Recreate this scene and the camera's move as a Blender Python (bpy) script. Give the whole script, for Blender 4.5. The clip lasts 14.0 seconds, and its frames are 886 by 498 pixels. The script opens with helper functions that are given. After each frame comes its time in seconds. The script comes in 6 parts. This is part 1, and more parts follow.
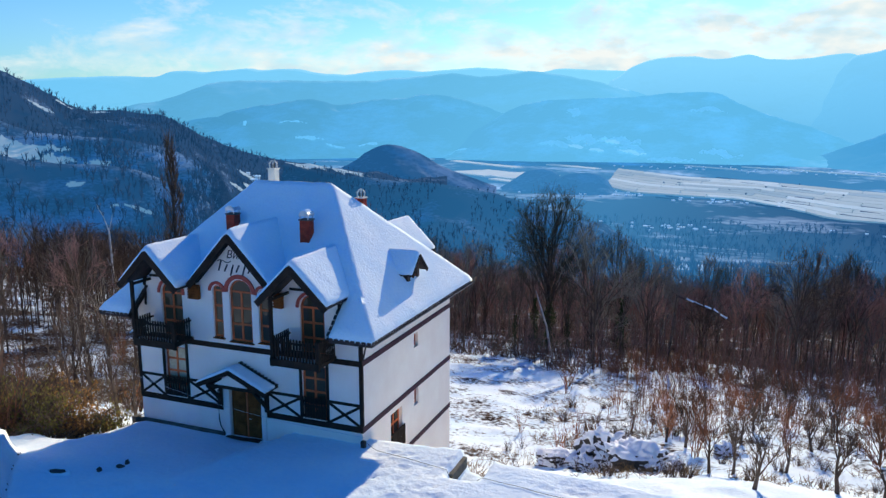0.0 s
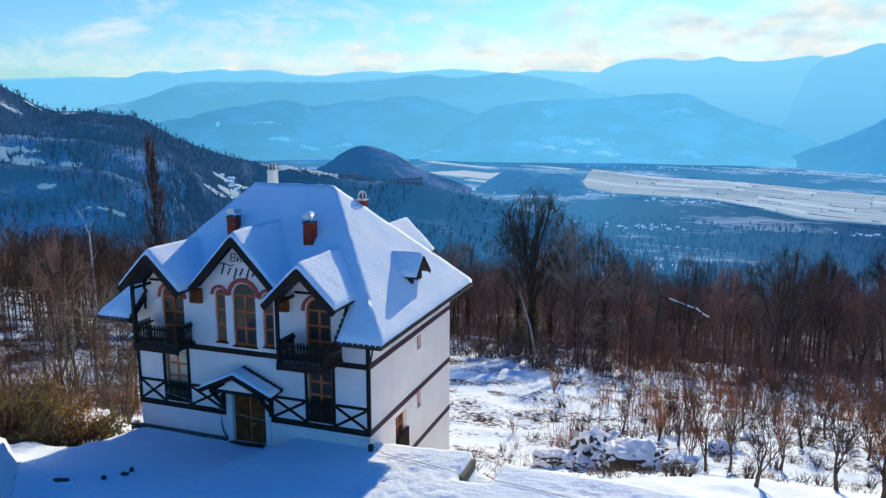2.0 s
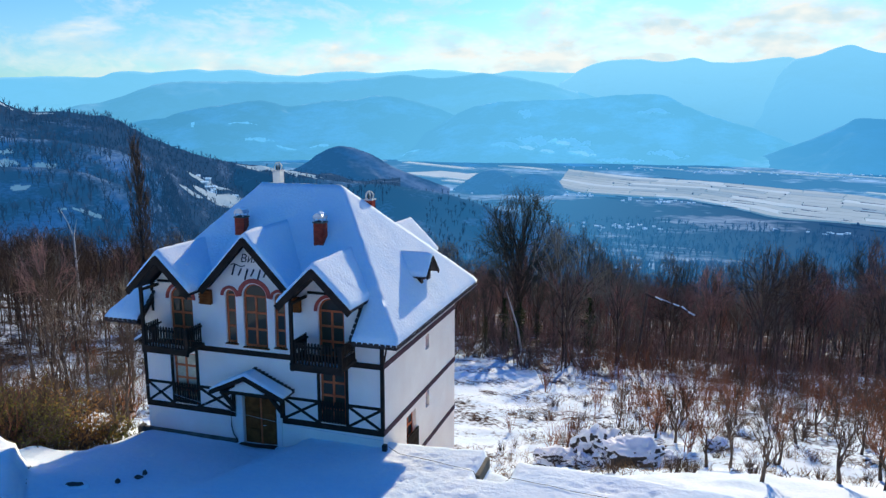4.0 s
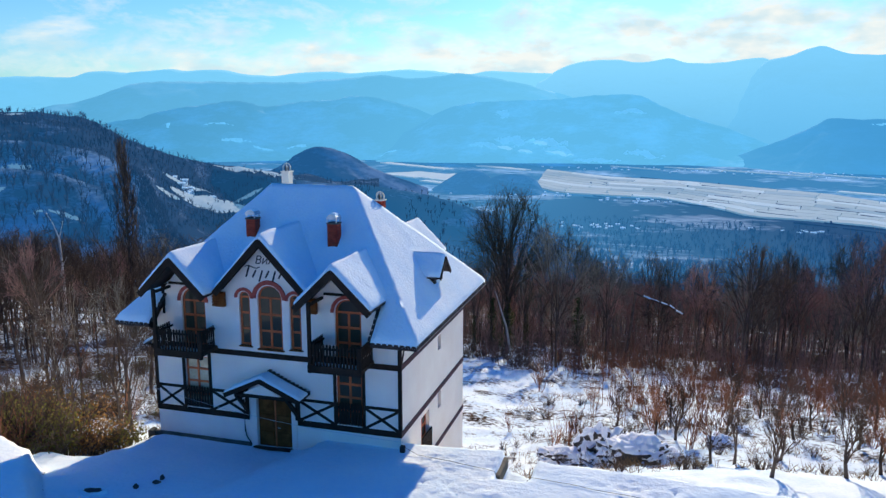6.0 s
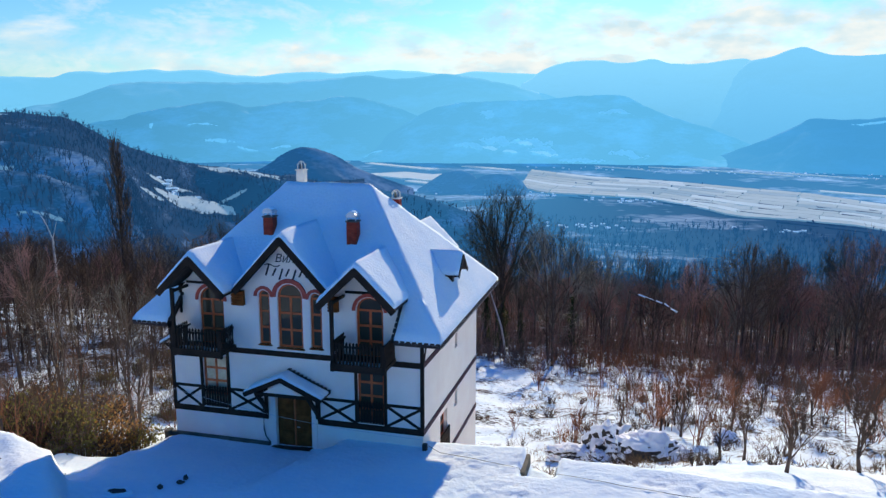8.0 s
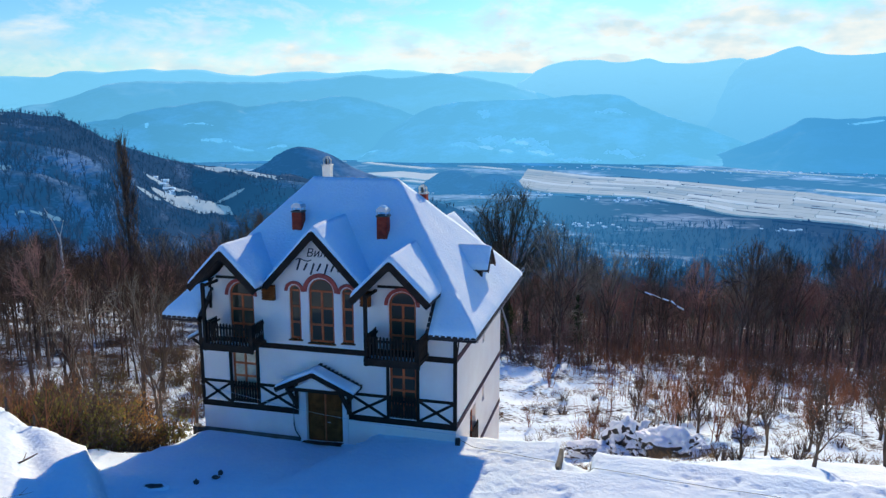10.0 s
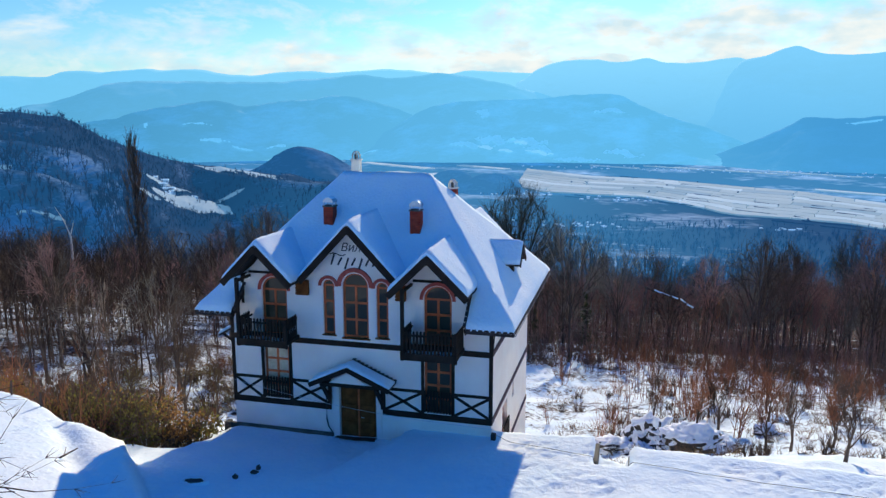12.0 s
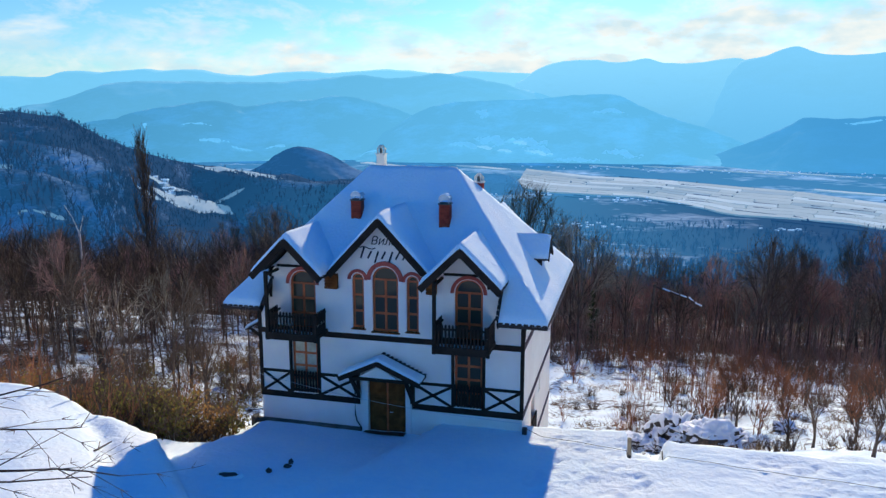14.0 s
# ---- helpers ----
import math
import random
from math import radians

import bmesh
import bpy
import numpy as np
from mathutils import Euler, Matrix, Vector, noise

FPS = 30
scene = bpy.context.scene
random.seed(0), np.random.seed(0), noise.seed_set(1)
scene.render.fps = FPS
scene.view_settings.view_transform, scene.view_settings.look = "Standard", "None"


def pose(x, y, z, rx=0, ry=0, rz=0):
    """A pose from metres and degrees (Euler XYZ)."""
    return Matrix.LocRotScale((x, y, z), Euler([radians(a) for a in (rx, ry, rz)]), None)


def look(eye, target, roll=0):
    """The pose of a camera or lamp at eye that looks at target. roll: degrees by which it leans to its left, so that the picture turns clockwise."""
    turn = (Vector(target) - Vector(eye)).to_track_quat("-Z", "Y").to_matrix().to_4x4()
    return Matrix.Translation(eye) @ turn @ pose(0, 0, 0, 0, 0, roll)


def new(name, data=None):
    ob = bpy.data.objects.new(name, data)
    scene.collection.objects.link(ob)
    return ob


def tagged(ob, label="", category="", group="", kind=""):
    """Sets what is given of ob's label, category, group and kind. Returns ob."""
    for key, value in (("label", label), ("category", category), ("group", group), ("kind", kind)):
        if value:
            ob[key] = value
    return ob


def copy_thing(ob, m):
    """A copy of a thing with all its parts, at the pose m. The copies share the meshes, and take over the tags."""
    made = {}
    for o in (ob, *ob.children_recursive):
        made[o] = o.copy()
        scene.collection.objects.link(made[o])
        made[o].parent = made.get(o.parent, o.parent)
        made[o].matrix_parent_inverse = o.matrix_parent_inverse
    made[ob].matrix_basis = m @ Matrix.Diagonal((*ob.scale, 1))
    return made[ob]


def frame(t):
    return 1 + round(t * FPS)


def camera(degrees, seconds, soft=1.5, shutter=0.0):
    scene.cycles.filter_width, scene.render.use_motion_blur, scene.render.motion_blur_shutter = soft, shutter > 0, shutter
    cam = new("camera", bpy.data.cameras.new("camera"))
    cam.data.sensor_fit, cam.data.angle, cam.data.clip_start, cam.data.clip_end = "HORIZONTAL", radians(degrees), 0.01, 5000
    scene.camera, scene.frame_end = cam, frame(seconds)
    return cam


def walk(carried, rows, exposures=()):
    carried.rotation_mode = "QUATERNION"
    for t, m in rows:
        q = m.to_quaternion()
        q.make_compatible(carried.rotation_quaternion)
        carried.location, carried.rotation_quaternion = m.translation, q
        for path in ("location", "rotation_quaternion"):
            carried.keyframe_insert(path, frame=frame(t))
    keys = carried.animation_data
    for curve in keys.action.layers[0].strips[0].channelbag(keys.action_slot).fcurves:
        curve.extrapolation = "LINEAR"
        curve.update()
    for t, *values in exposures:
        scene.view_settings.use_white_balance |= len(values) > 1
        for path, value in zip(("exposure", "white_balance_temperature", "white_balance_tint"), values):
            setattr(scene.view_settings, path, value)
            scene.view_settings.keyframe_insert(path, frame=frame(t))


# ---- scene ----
cam = camera(60.8, 14.0, 1.4)
METRES, EYE, TILT, LEAN, TURN = 9.6, 13.2, 0.0, 0.0, 21.2
ROWS = [
    (0.0, 0.0, 0.0, 0.0, 0.01, -10.57, -0.03),
    (0.5, -0.0337, 0.0008, 0.0001, -0.5, -10.55, -0.03),
    (1.0, -0.0674, 0.0038, 0.0019, -0.98, -10.53, -0.04),
    (1.5, -0.0951, 0.0078, 0.0033, -1.43, -10.5, -0.06),
    (2.0, -0.1274, 0.0096, 0.0024, -1.9, -10.49, -0.05),
    (2.5, -0.1569, 0.0074, 0.0011, -2.34, -10.47, -0.08),
    (3.0, -0.1915, 0.0054, -0.0006, -2.76, -10.46, -0.09),
    (5.5, -0.3896, 0.0226, -0.0002, -4.91, -10.44, -0.07),
    (6.0, -0.4247, 0.0248, -0.0007, -5.3, -10.43, -0.06),
    (6.5, -0.4605, 0.0284, -0.0019, -5.72, -10.42, -0.06),
    (7.0, -0.4962, 0.0325, -0.0037, -6.15, -10.4, -0.06),
    (7.5, -0.5313, 0.0363, -0.007, -6.34, -10.4, -0.06),
    (8.0, -0.5706, 0.0398, -0.0125, -6.45, -10.4, -0.06),
    (10.5, -0.7514, 0.0659, -0.0412, -6.8, -10.45, -0.01),
    (11.0, -0.7896, 0.0718, -0.0477, -6.82, -10.47, -0.0),
    (11.5, -0.8274, 0.0796, -0.0529, -6.83, -10.46, 0.01),
    (12.0, -0.859, 0.0846, -0.0588, -6.85, -10.45, 0.01),
    (12.5, -0.8887, 0.0887, -0.0671, -6.86, -10.43, 0.0),
    (13.0, -0.9205, 0.0945, -0.0748, -6.89, -10.44, -0.01),
    (13.5, -0.9525, 0.1033, -0.0813, -6.91, -10.43, -0.01),
    (14.0, -0.9834, 0.1106, -0.0888, -6.92, -10.43, -0.02),
]
walk(cam, [(t, pose(0, 0, EYE, TILT, LEAN, TURN) @ pose(METRES * x, METRES * y, METRES * z, 90 + pitch, roll, yaw)) for t, x, y, z, yaw, pitch, roll in ROWS])

# ---- light and air ----
SUN_AZ, SUN_EL = -2.3, 21.0          # degrees from +y (clockwise positive), above the horizon
scene.view_settings.exposure = 0.55

world = bpy.data.worlds.new("winter_sky")
scene.world = world
world.use_nodes = True
wn, wl = world.node_tree.nodes, world.node_tree.links
wn.clear()
w_out = wn.new("ShaderNodeOutputWorld")
w_bg = wn.new("ShaderNodeBackground")
w_sky = wn.new("ShaderNodeTexSky")
w_sky.sky_type = "NISHITA"
w_sky.sun_disc = False
w_sky.sun_elevation = radians(SUN_EL)
w_sky.sun_rotation = radians(SUN_AZ)
w_sky.altitude = 600
w_sky.air_density, w_sky.dust_density, w_sky.ozone_density = 1.2, 0.3, 3.0
w_tint = wn.new("ShaderNodeMixRGB")
w_tint.blend_type = "MULTIPLY"
w_tint.inputs[0].default_value = 1.0
w_hue = wn.new("ShaderNodeMixRGB")             # milky near the horizon, deep blue above
w_hue.inputs[1].default_value, w_hue.inputs[2].default_value = (0.43, 0.69, 0.93, 1), (0.16, 0.62, 1.25, 1)
w_up = wn.new("ShaderNodeMapRange")
w_up.inputs[1].default_value, w_up.inputs[2].default_value = 0.06, 0.34
w_co = wn.new("ShaderNodeTexCoord")
w_map = wn.new("ShaderNodeMapping")
w_map.inputs["Scale"].default_value = (1.0, 1.0, 2.4)
w_map.inputs["Location"].default_value = (0.35, 0.1, 0.0)
w_noise = wn.new("ShaderNodeTexNoise")
w_noise.inputs["Scale"].default_value = 10.0
w_noise.inputs["Detail"].default_value = 7.0
w_noise.inputs["Roughness"].default_value = 0.62
w_noise.inputs["Distortion"].default_value = 0.25
w_sep = wn.new("ShaderNodeSeparateXYZ")
w_band = wn.new("ShaderNodeMapRange")          # clouds lie low over the far ridges
w_band.inputs[1].default_value, w_band.inputs[2].default_value = 0.26, 0.05
w_band.inputs[3].default_value, w_band.inputs[4].default_value = -0.26, 0.25
w_side = wn.new("ShaderNodeMapRange")          # and only over the sunny quarter of the sky
w_side.inputs[1].default_value, w_side.inputs[2].default_value = 0.3, 0.75
w_side.inputs[3].default_value, w_side.inputs[4].default_value = -0.5, 0.0
w_add2 = wn.new("ShaderNodeMath")
w_add2.operation = "ADD"
w_add = wn.new("ShaderNodeMath")
w_add.operation = "ADD"
w_ramp = wn.new("ShaderNodeValToRGB")
w_ramp.color_ramp.elements[0].position, w_ramp.color_ramp.elements[1].position = 0.50, 0.76
w_mix = wn.new("ShaderNodeMixRGB")
w_puff = wn.new("ShaderNodeTexNoise")           # blue-grey hollows and white tops within the clouds
w_puff.inputs["Scale"].default_value, w_puff.inputs["Detail"].default_value = 22.0, 5.0
w_tone = wn.new("ShaderNodeValToRGB")
w_tone.color_ramp.elements[0].position, w_tone.color_ramp.elements[1].position = 0.36, 0.60
w_tone.color_ramp.elements[0].color, w_tone.color_ramp.elements[1].color = (4.3, 5.6, 6.1, 1), (6.2, 6.5, 6.3, 1)
wl.new(w_map.outputs[0], w_puff.inputs["Vector"])
wl.new(w_puff.outputs[0], w_tone.inputs[0])
wl.new(w_tone.outputs[0], w_mix.inputs[2])
wl.new(w_co.outputs["Generated"], w_map.inputs[0])
wl.new(w_map.outputs[0], w_noise.inputs["Vector"])
wl.new(w_co.outputs["Generated"], w_sep.inputs[0])
wl.new(w_sep.outputs["Z"], w_band.inputs[0])
wl.new(w_noise.outputs[0], w_add.inputs[0])
wl.new(w_band.outputs[0], w_add.inputs[1])
wl.new(w_sep.outputs["Y"], w_side.inputs[0])
wl.new(w_add.outputs[0], w_add2.inputs[0])
wl.new(w_side.outputs[0], w_add2.inputs[1])
w_east = wn.new("ShaderNodeMapRange")          # thicker towards the east
w_east.inputs[1].default_value, w_east.inputs[2].default_value = -0.65, 0.25
w_east.inputs[3].default_value, w_east.inputs[4].default_value = -0.10, 0.08
w_add3 = wn.new("ShaderNodeMath")
w_add3.operation = "ADD"
wl.new(w_sep.outputs["X"], w_east.inputs[0])
wl.new(w_add2.outputs[0], w_add3.inputs[0])
wl.new(w_east.outputs[0], w_add3.inputs[1])
wl.new(w_add3.outputs[0], w_ramp.inputs[0])
wl.new(w_ramp.outputs[0], w_mix.inputs[0])
wl.new(w_sep.outputs["Z"], w_up.inputs[0])
w_away = wn.new("ShaderNodeMapRange")          # the sky is bluest away from the sun
w_away.inputs[1].default_value, w_away.inputs[2].default_value = 0.75, 0.15
w_max = wn.new("ShaderNodeMath")
w_max.operation = "MAXIMUM"
wl.new(w_sep.outputs["Y"], w_away.inputs[0])
wl.new(w_up.outputs[0], w_max.inputs[0])
wl.new(w_away.outputs[0], w_max.inputs[1])
wl.new(w_max.outputs[0], w_hue.inputs[0])
wl.new(w_hue.outputs[0], w_tint.inputs[2])
wl.new(w_sky.outputs[0], w_tint.inputs[1])
wl.new(w_tint.outputs[0], w_mix.inputs[1])
wl.new(w_mix.outputs[0], w_bg.inputs[0])
w_bg.inputs[1].default_value = 0.10
wl.new(w_bg.outputs[0], w_out.inputs[0])

sun = new("sun", bpy.data.lights.new("sun", "SUN"))
sun.data.energy, sun.data.angle, sun.data.color = 4.2, radians(0.53), (1.0, 0.85, 0.60)
az, el = radians(SUN_AZ), radians(SUN_EL)
sun_way = Vector((math.sin(az) * math.cos(el), math.cos(az) * math.cos(el), math.sin(el)))
sun.matrix_world = look(sun_way * 100, (0, 0, 0))


# ---- materials ----
def material(name, low, high, rough=0.8, scale=3.0, fine=40.0, bump=0.3, depth=0.02, metal=0.0, per_object=0.0, gloss=0.25):
    """Two colours mixed by coarse and fine noise, with a fine relief."""
    m = bpy.data.materials.new(name)
    m.use_nodes = True
    n, l = m.node_tree.nodes, m.node_tree.links
    b = n["Principled BSDF"]
    co = n.new("ShaderNodeTexCoord")
    coarse, grain = n.new("ShaderNodeTexNoise"), n.new("ShaderNodeTexNoise")
    coarse.inputs["Scale"].default_value, coarse.inputs["Detail"].default_value = scale, 5
    grain.inputs["Scale"].default_value, grain.inputs["Detail"].default_value = fine, 4
    l.new(co.outputs["Object"], coarse.inputs["Vector"])
    l.new(co.outputs["Object"], grain.inputs["Vector"])
    add = n.new("ShaderNodeMath")
    add.operation = "MULTIPLY_ADD"
    add.inputs[1].default_value = 0.45
    l.new(grain.outputs[0], add.inputs[0])
    l.new(coarse.outputs[0], add.inputs[2])
    ramp = n.new("ShaderNodeValToRGB")
    ramp.color_ramp.elements[0].position, ramp.color_ramp.elements[1].position = 0.52, 0.95
    ramp.color_ramp.elements[0].color, ramp.color_ramp.elements[1].color = (*low, 1), (*high, 1)
    l.new(add.outputs[0], ramp.inputs[0])
    out = ramp.outputs[0]
    if per_object:
        info, hsv = n.new("ShaderNodeObjectInfo"), n.new("ShaderNodeHueSaturation")
        rng = n.new("ShaderNodeMapRange")
        rng.inputs[3].default_value, rng.inputs[4].default_value = 1 - per_object, 1 + per_object
        l.new(info.outputs["Random"], rng.inputs[0])
        l.new(rng.outputs[0], hsv.inputs["Value"])
        l.new(out, hsv.inputs["Color"])
        out = hsv.outputs[0]
    l.new(out, b.inputs["Base Color"])
    b.inputs["Roughness"].default_value, b.inputs["Metallic"].default_value = rough, metal
    b.inputs["Specular IOR Level"].default_value = gloss
    if bump:
        bp = n.new("ShaderNodeBump")
        bp.inputs["Strength"].default_value, bp.inputs["Distance"].default_value = bump, depth
        l.new(grain.outputs[0], bp.inputs["Height"])
        l.new(bp.outputs[0], b.inputs["Normal"])
    return m


def ground_material():
    """Snow on the yard and meadow, trodden and weathered; leaf litter and thin snow under the woods."""
    m = material("meadow_snow", (0.70, 0.83, 0.91), (0.85, 0.905, 0.92), 0.85, 0.35, 5.0, 0.42, 0.10, gloss=0.0)
    n, l = m.node_tree.nodes, m.node_tree.links
    b = n["Principled BSDF"]
    snow = b.inputs["Base Color"].links[0].from_socket
    geo, sep = n.new("ShaderNodeNewGeometry"), n.new("ShaderNodeSeparateXYZ")
    l.new(geo.outputs["Position"], sep.inputs[0])
    def noise_node(scale, detail):
        t = n.new("ShaderNodeTexNoise")
        t.inputs["Scale"].default_value, t.inputs["Detail"].default_value = scale, detail
        l.new(geo.outputs["Position"], t.inputs["Vector"])
        return t.outputs[0]
    def rng(sock, a, b2, c, d):
        t = n.new("ShaderNodeMapRange")
        t.inputs[1].default_value, t.inputs[2].default_value, t.inputs[3].default_value, t.inputs[4].default_value = a, b2, c, d
        l.new(sock, t.inputs[0])
        return t.outputs[0]
    def math_node(op, a, b2):
        t = n.new("ShaderNodeMath")
        t.operation = op
        for i, s in enumerate((a, b2)):
            if isinstance(s, (int, float)):
                t.inputs[i].default_value = s
            else:
                l.new(s, t.inputs[i])
        return t.outputs[0]
    woods = rng(sep.outputs["Y"], 92.0, 126.0, 0.18, 0.54)
    left = math_node("MULTIPLY", rng(sep.outputs["X"], -38.0, -58.0, 0.0, 0.46), rng(sep.outputs["Y"], 22.0, 34.0, 0.0, 1.0))
    meadow = math_node("MULTIPLY", rng(sep.outputs["Y"], 26.0, 42.0, 0.10, 0.385), 1.0)
    cover = math_node("MAXIMUM", math_node("MAXIMUM", woods, left), meadow)
    value = math_node("ADD", math_node("MULTIPLY", noise_node(0.22, 5), 0.55), math_node("MULTIPLY", noise_node(2.6, 6), 0.50))
    litter = rng(math_node("ADD", value, cover), 0.92, 1.02, 0.0, 1.0)
    mix = n.new("ShaderNodeMixRGB")
    l.new(litter, mix.inputs[0])
    l.new(snow, mix.inputs[1])
    brown = n.new("ShaderNodeValToRGB")
    brown.color_ramp.elements[0].position, brown.color_ramp.elements[1].position = 0.35, 0.7
    brown.color_ramp.elements[0].color, brown.color_ramp.elements[1].color = (0.028, 0.019, 0.015, 1), (0.11, 0.068, 0.045, 1)
    l.new(noise_node(1.1, 6), brown.inputs[0])
    l.new(brown.outputs[0], mix.inputs[2])
    l.new(mix.outputs[0], b.inputs["Base Color"])
    return m


GROUND = ground_material()
SNOW = material("snow", (0.70, 0.83, 0.91), (0.85, 0.905, 0.92), 0.85, 0.35, 9.0, 0.25, 0.05, gloss=0.0)
ROOF_SNOW = material("roof_snow", (0.70, 0.83, 0.91), (0.85, 0.905, 0.92), 0.85, 0.6, 9.0, 0.5, 0.06, gloss=0.0)
PLASTER = material("white_plaster", (0.86, 0.70, 0.60), (0.93, 0.80, 0.70), 0.85, 0.7, 30.0, 0.15, 0.01)
TIMBER = material("dark_timber", (0.018, 0.011, 0.008), (0.044, 0.027, 0.019), 0.75, 2.0, 35.0, 0.3, 0.01, gloss=0.12)
BAND = material("maroon_band_paint", (0.045, 0.012, 0.020), (0.075, 0.022, 0.034), 0.65, 2.0, 30.0, 0.15, 0.005)
WOOD = material("orange_brown_wood", (0.42, 0.076, 0.020), (0.62, 0.140, 0.040), 0.5, 3.0, 45.0, 0.2, 0.006)
DOOR_WOOD = material("dark_brown_door_wood", (0.125, 0.036, 0.011), (0.25, 0.078, 0.023), 0.75, 3.0, 40.0, 0.25, 0.008, gloss=0.03)
ARCH = material("red_brick_moulding", (0.36, 0.055, 0.040), (0.52, 0.10, 0.070), 0.8, 4.0, 40.0, 0.25, 0.008)
BRICK = material("red_chimney_brick", (0.32, 0.030, 0.014), (0.48, 0.065, 0.030), 0.8, 5.0, 50.0, 0.3, 0.01, per_object=0.2)
TILE = material("dark_roof_tile", (0.030, 0.020, 0.018), (0.075, 0.050, 0.042), 0.7, 3.0, 40.0, 0.3, 0.01)
CONCRETE = material("grey_concrete", (0.06, 0.055, 0.045), (0.15, 0.14, 0.115), 0.9, 1.5, 30.0, 0.4, 0.02)
GRAVEL = material("wet_brown_gravel", (0.035, 0.022, 0.014), (0.10, 0.068, 0.042), 0.9, 3.0, 24.0, 0.5, 0.02)
GUTTER = material("dull_gutter_paint", (0.16, 0.16, 0.17), (0.26, 0.26, 0.27), 0.9, 3.0, 30.0, 0.1, 0.005, gloss=0.0)
METAL = material("zinc_sheet", (0.42, 0.43, 0.45), (0.62, 0.63, 0.66), 0.4, 3.0, 30.0, 0.1, 0.005, metal=0.7)
CHIMNEY_WHITE = material("cream_plaster", (0.62, 0.58, 0.50), (0.74, 0.70, 0.62), 0.85, 2.0, 30.0, 0.2, 0.01)
BLACK = material("black_rubber", (0.012, 0.012, 0.013), (0.03, 0.03, 0.03), 0.6, 3.0, 30.0, 0.1)
LETTER = material("dark_lettering_paint", (0.015, 0.012, 0.018), (0.035, 0.028, 0.035), 0.6, 4.0, 30.0, 0.0)
BARK = material("grey_brown_bark", (0.060, 0.044, 0.035), (0.17, 0.125, 0.097), 0.9, 2.0, 25.0, 0.4, 0.02, per_object=0.35, gloss=0.0)
TWIG = material("brown_twigs", (0.080, 0.056, 0.042), (0.20, 0.138, 0.100), 0.9, 0.6, 6.0, 0.0, per_object=0.45, gloss=0.0)
RED_TWIG = material("reddish_shoots", (0.20, 0.085, 0.048), (0.43, 0.190, 0.105), 0.9, 0.6, 6.0, 0.0, per_object=0.45, gloss=0.0)
WOOD_TWIG = material("dark_forest_twigs", (0.165, 0.094, 0.080), (0.38, 0.215, 0.175), 0.9, 0.05, 3.0, 0.0, per_object=0.45, gloss=0.0)
GREY_TWIG = material("grey_green_twigs", (0.11, 0.098, 0.080), (0.26, 0.23, 0.185), 0.9, 0.06, 4.0, 0.0, per_object=0.3, gloss=0.0)
DARK_TWIG = material("dark_grey_twigs", (0.075, 0.066, 0.050), (0.19, 0.165, 0.125), 0.9, 0.08, 4.0, 0.0, per_object=0.2, gloss=0.0)
# the sun on these twigs is put into their pale colour
PALE_TWIG = material("pale_sunlit_twigs", (0.20, 0.165, 0.125), (0.40, 0.335, 0.26), 0.85, 0.5, 6.0, 0.0, gloss=0.1)
STRAW = material("dry_straw", (0.13, 0.075, 0.035), (0.30, 0.19, 0.09), 0.85, 0.5, 8.0, 0.0)
PALE_BARK = material("pale_birch_bark", (0.42, 0.39, 0.36), (0.72, 0.69, 0.65), 0.85, 2.0, 14.0, 0.2, 0.01)
def leaf_material(name, low, high):
    """Thin leaves that let light through."""
    m = material(name, low, high, 0.7, 1.5, 12.0, 0.0)
    n, l = m.node_tree.nodes, m.node_tree.links
    b, out = n["Principled BSDF"], n["Material Output"]
    tr, mx = n.new("ShaderNodeBsdfTranslucent"), n.new("ShaderNodeMixShader")
    mx.inputs[0].default_value = 0.65
    l.new(b.inputs["Base Color"].links[0].from_socket, tr.inputs[0])
    l.new(b.outputs[0], mx.inputs[1])
    l.new(tr.outputs[0], mx.inputs[2])
    l.new(mx.outputs[0], out.inputs[0])
    return m


DRY_LEAF = leaf_material("dry_brown_leaf", (0.21, 0.105, 0.036), (0.46, 0.25, 0.080))
GREEN_LEAF = leaf_material("dull_green_leaf", (0.11, 0.102, 0.026), (0.28, 0.245, 0.064))
IVY = leaf_material("dark_ivy_leaf", (0.020, 0.030, 0.012), (0.060, 0.080, 0.028))
ROCK = material("dark_stone", (0.035, 0.030, 0.028), (0.12, 0.10, 0.09), 0.9, 2.5, 20.0, 0.5, 0.03)

GLASS = bpy.data.materials.new("window_glass")
GLASS.use_nodes = True
g = GLASS.node_tree.nodes["Principled BSDF"]
g.inputs["Base Color"].default_value = (0.055, 0.042, 0.026, 1)
g.inputs["Roughness"].default_value, g.inputs["IOR"].default_value = 0.03, 1.38

CURTAIN = material("curtained_glass", (0.30, 0.25, 0.17), (0.52, 0.45, 0.33), 0.12, 1.2, 9.0, 0.0, gloss=0.5)


# ---- mesh tools ----
def mesh_object(name, bm, mat, smooth=False):
    me = bpy.data.meshes.new(name)
    bmesh.ops.recalc_face_normals(bm, faces=bm.faces)
    bm.to_mesh(me)
    bm.free()
    if smooth:
        me.polygons.foreach_set("use_smooth", [True] * len(me.polygons))
    me.materials.append(mat)
    return new(name, me)


def part(name, bm, mat, parent, label="", smooth=False):
    ob = mesh_object(name, bm, mat, smooth)
    ob.parent = parent
    return tagged(ob, label)


def shared(name, me, parent, m):
    """One more piece on a mesh that others share."""
    ob = new(name, me)
    ob.parent = parent
    ob.matrix_basis = m
    return ob


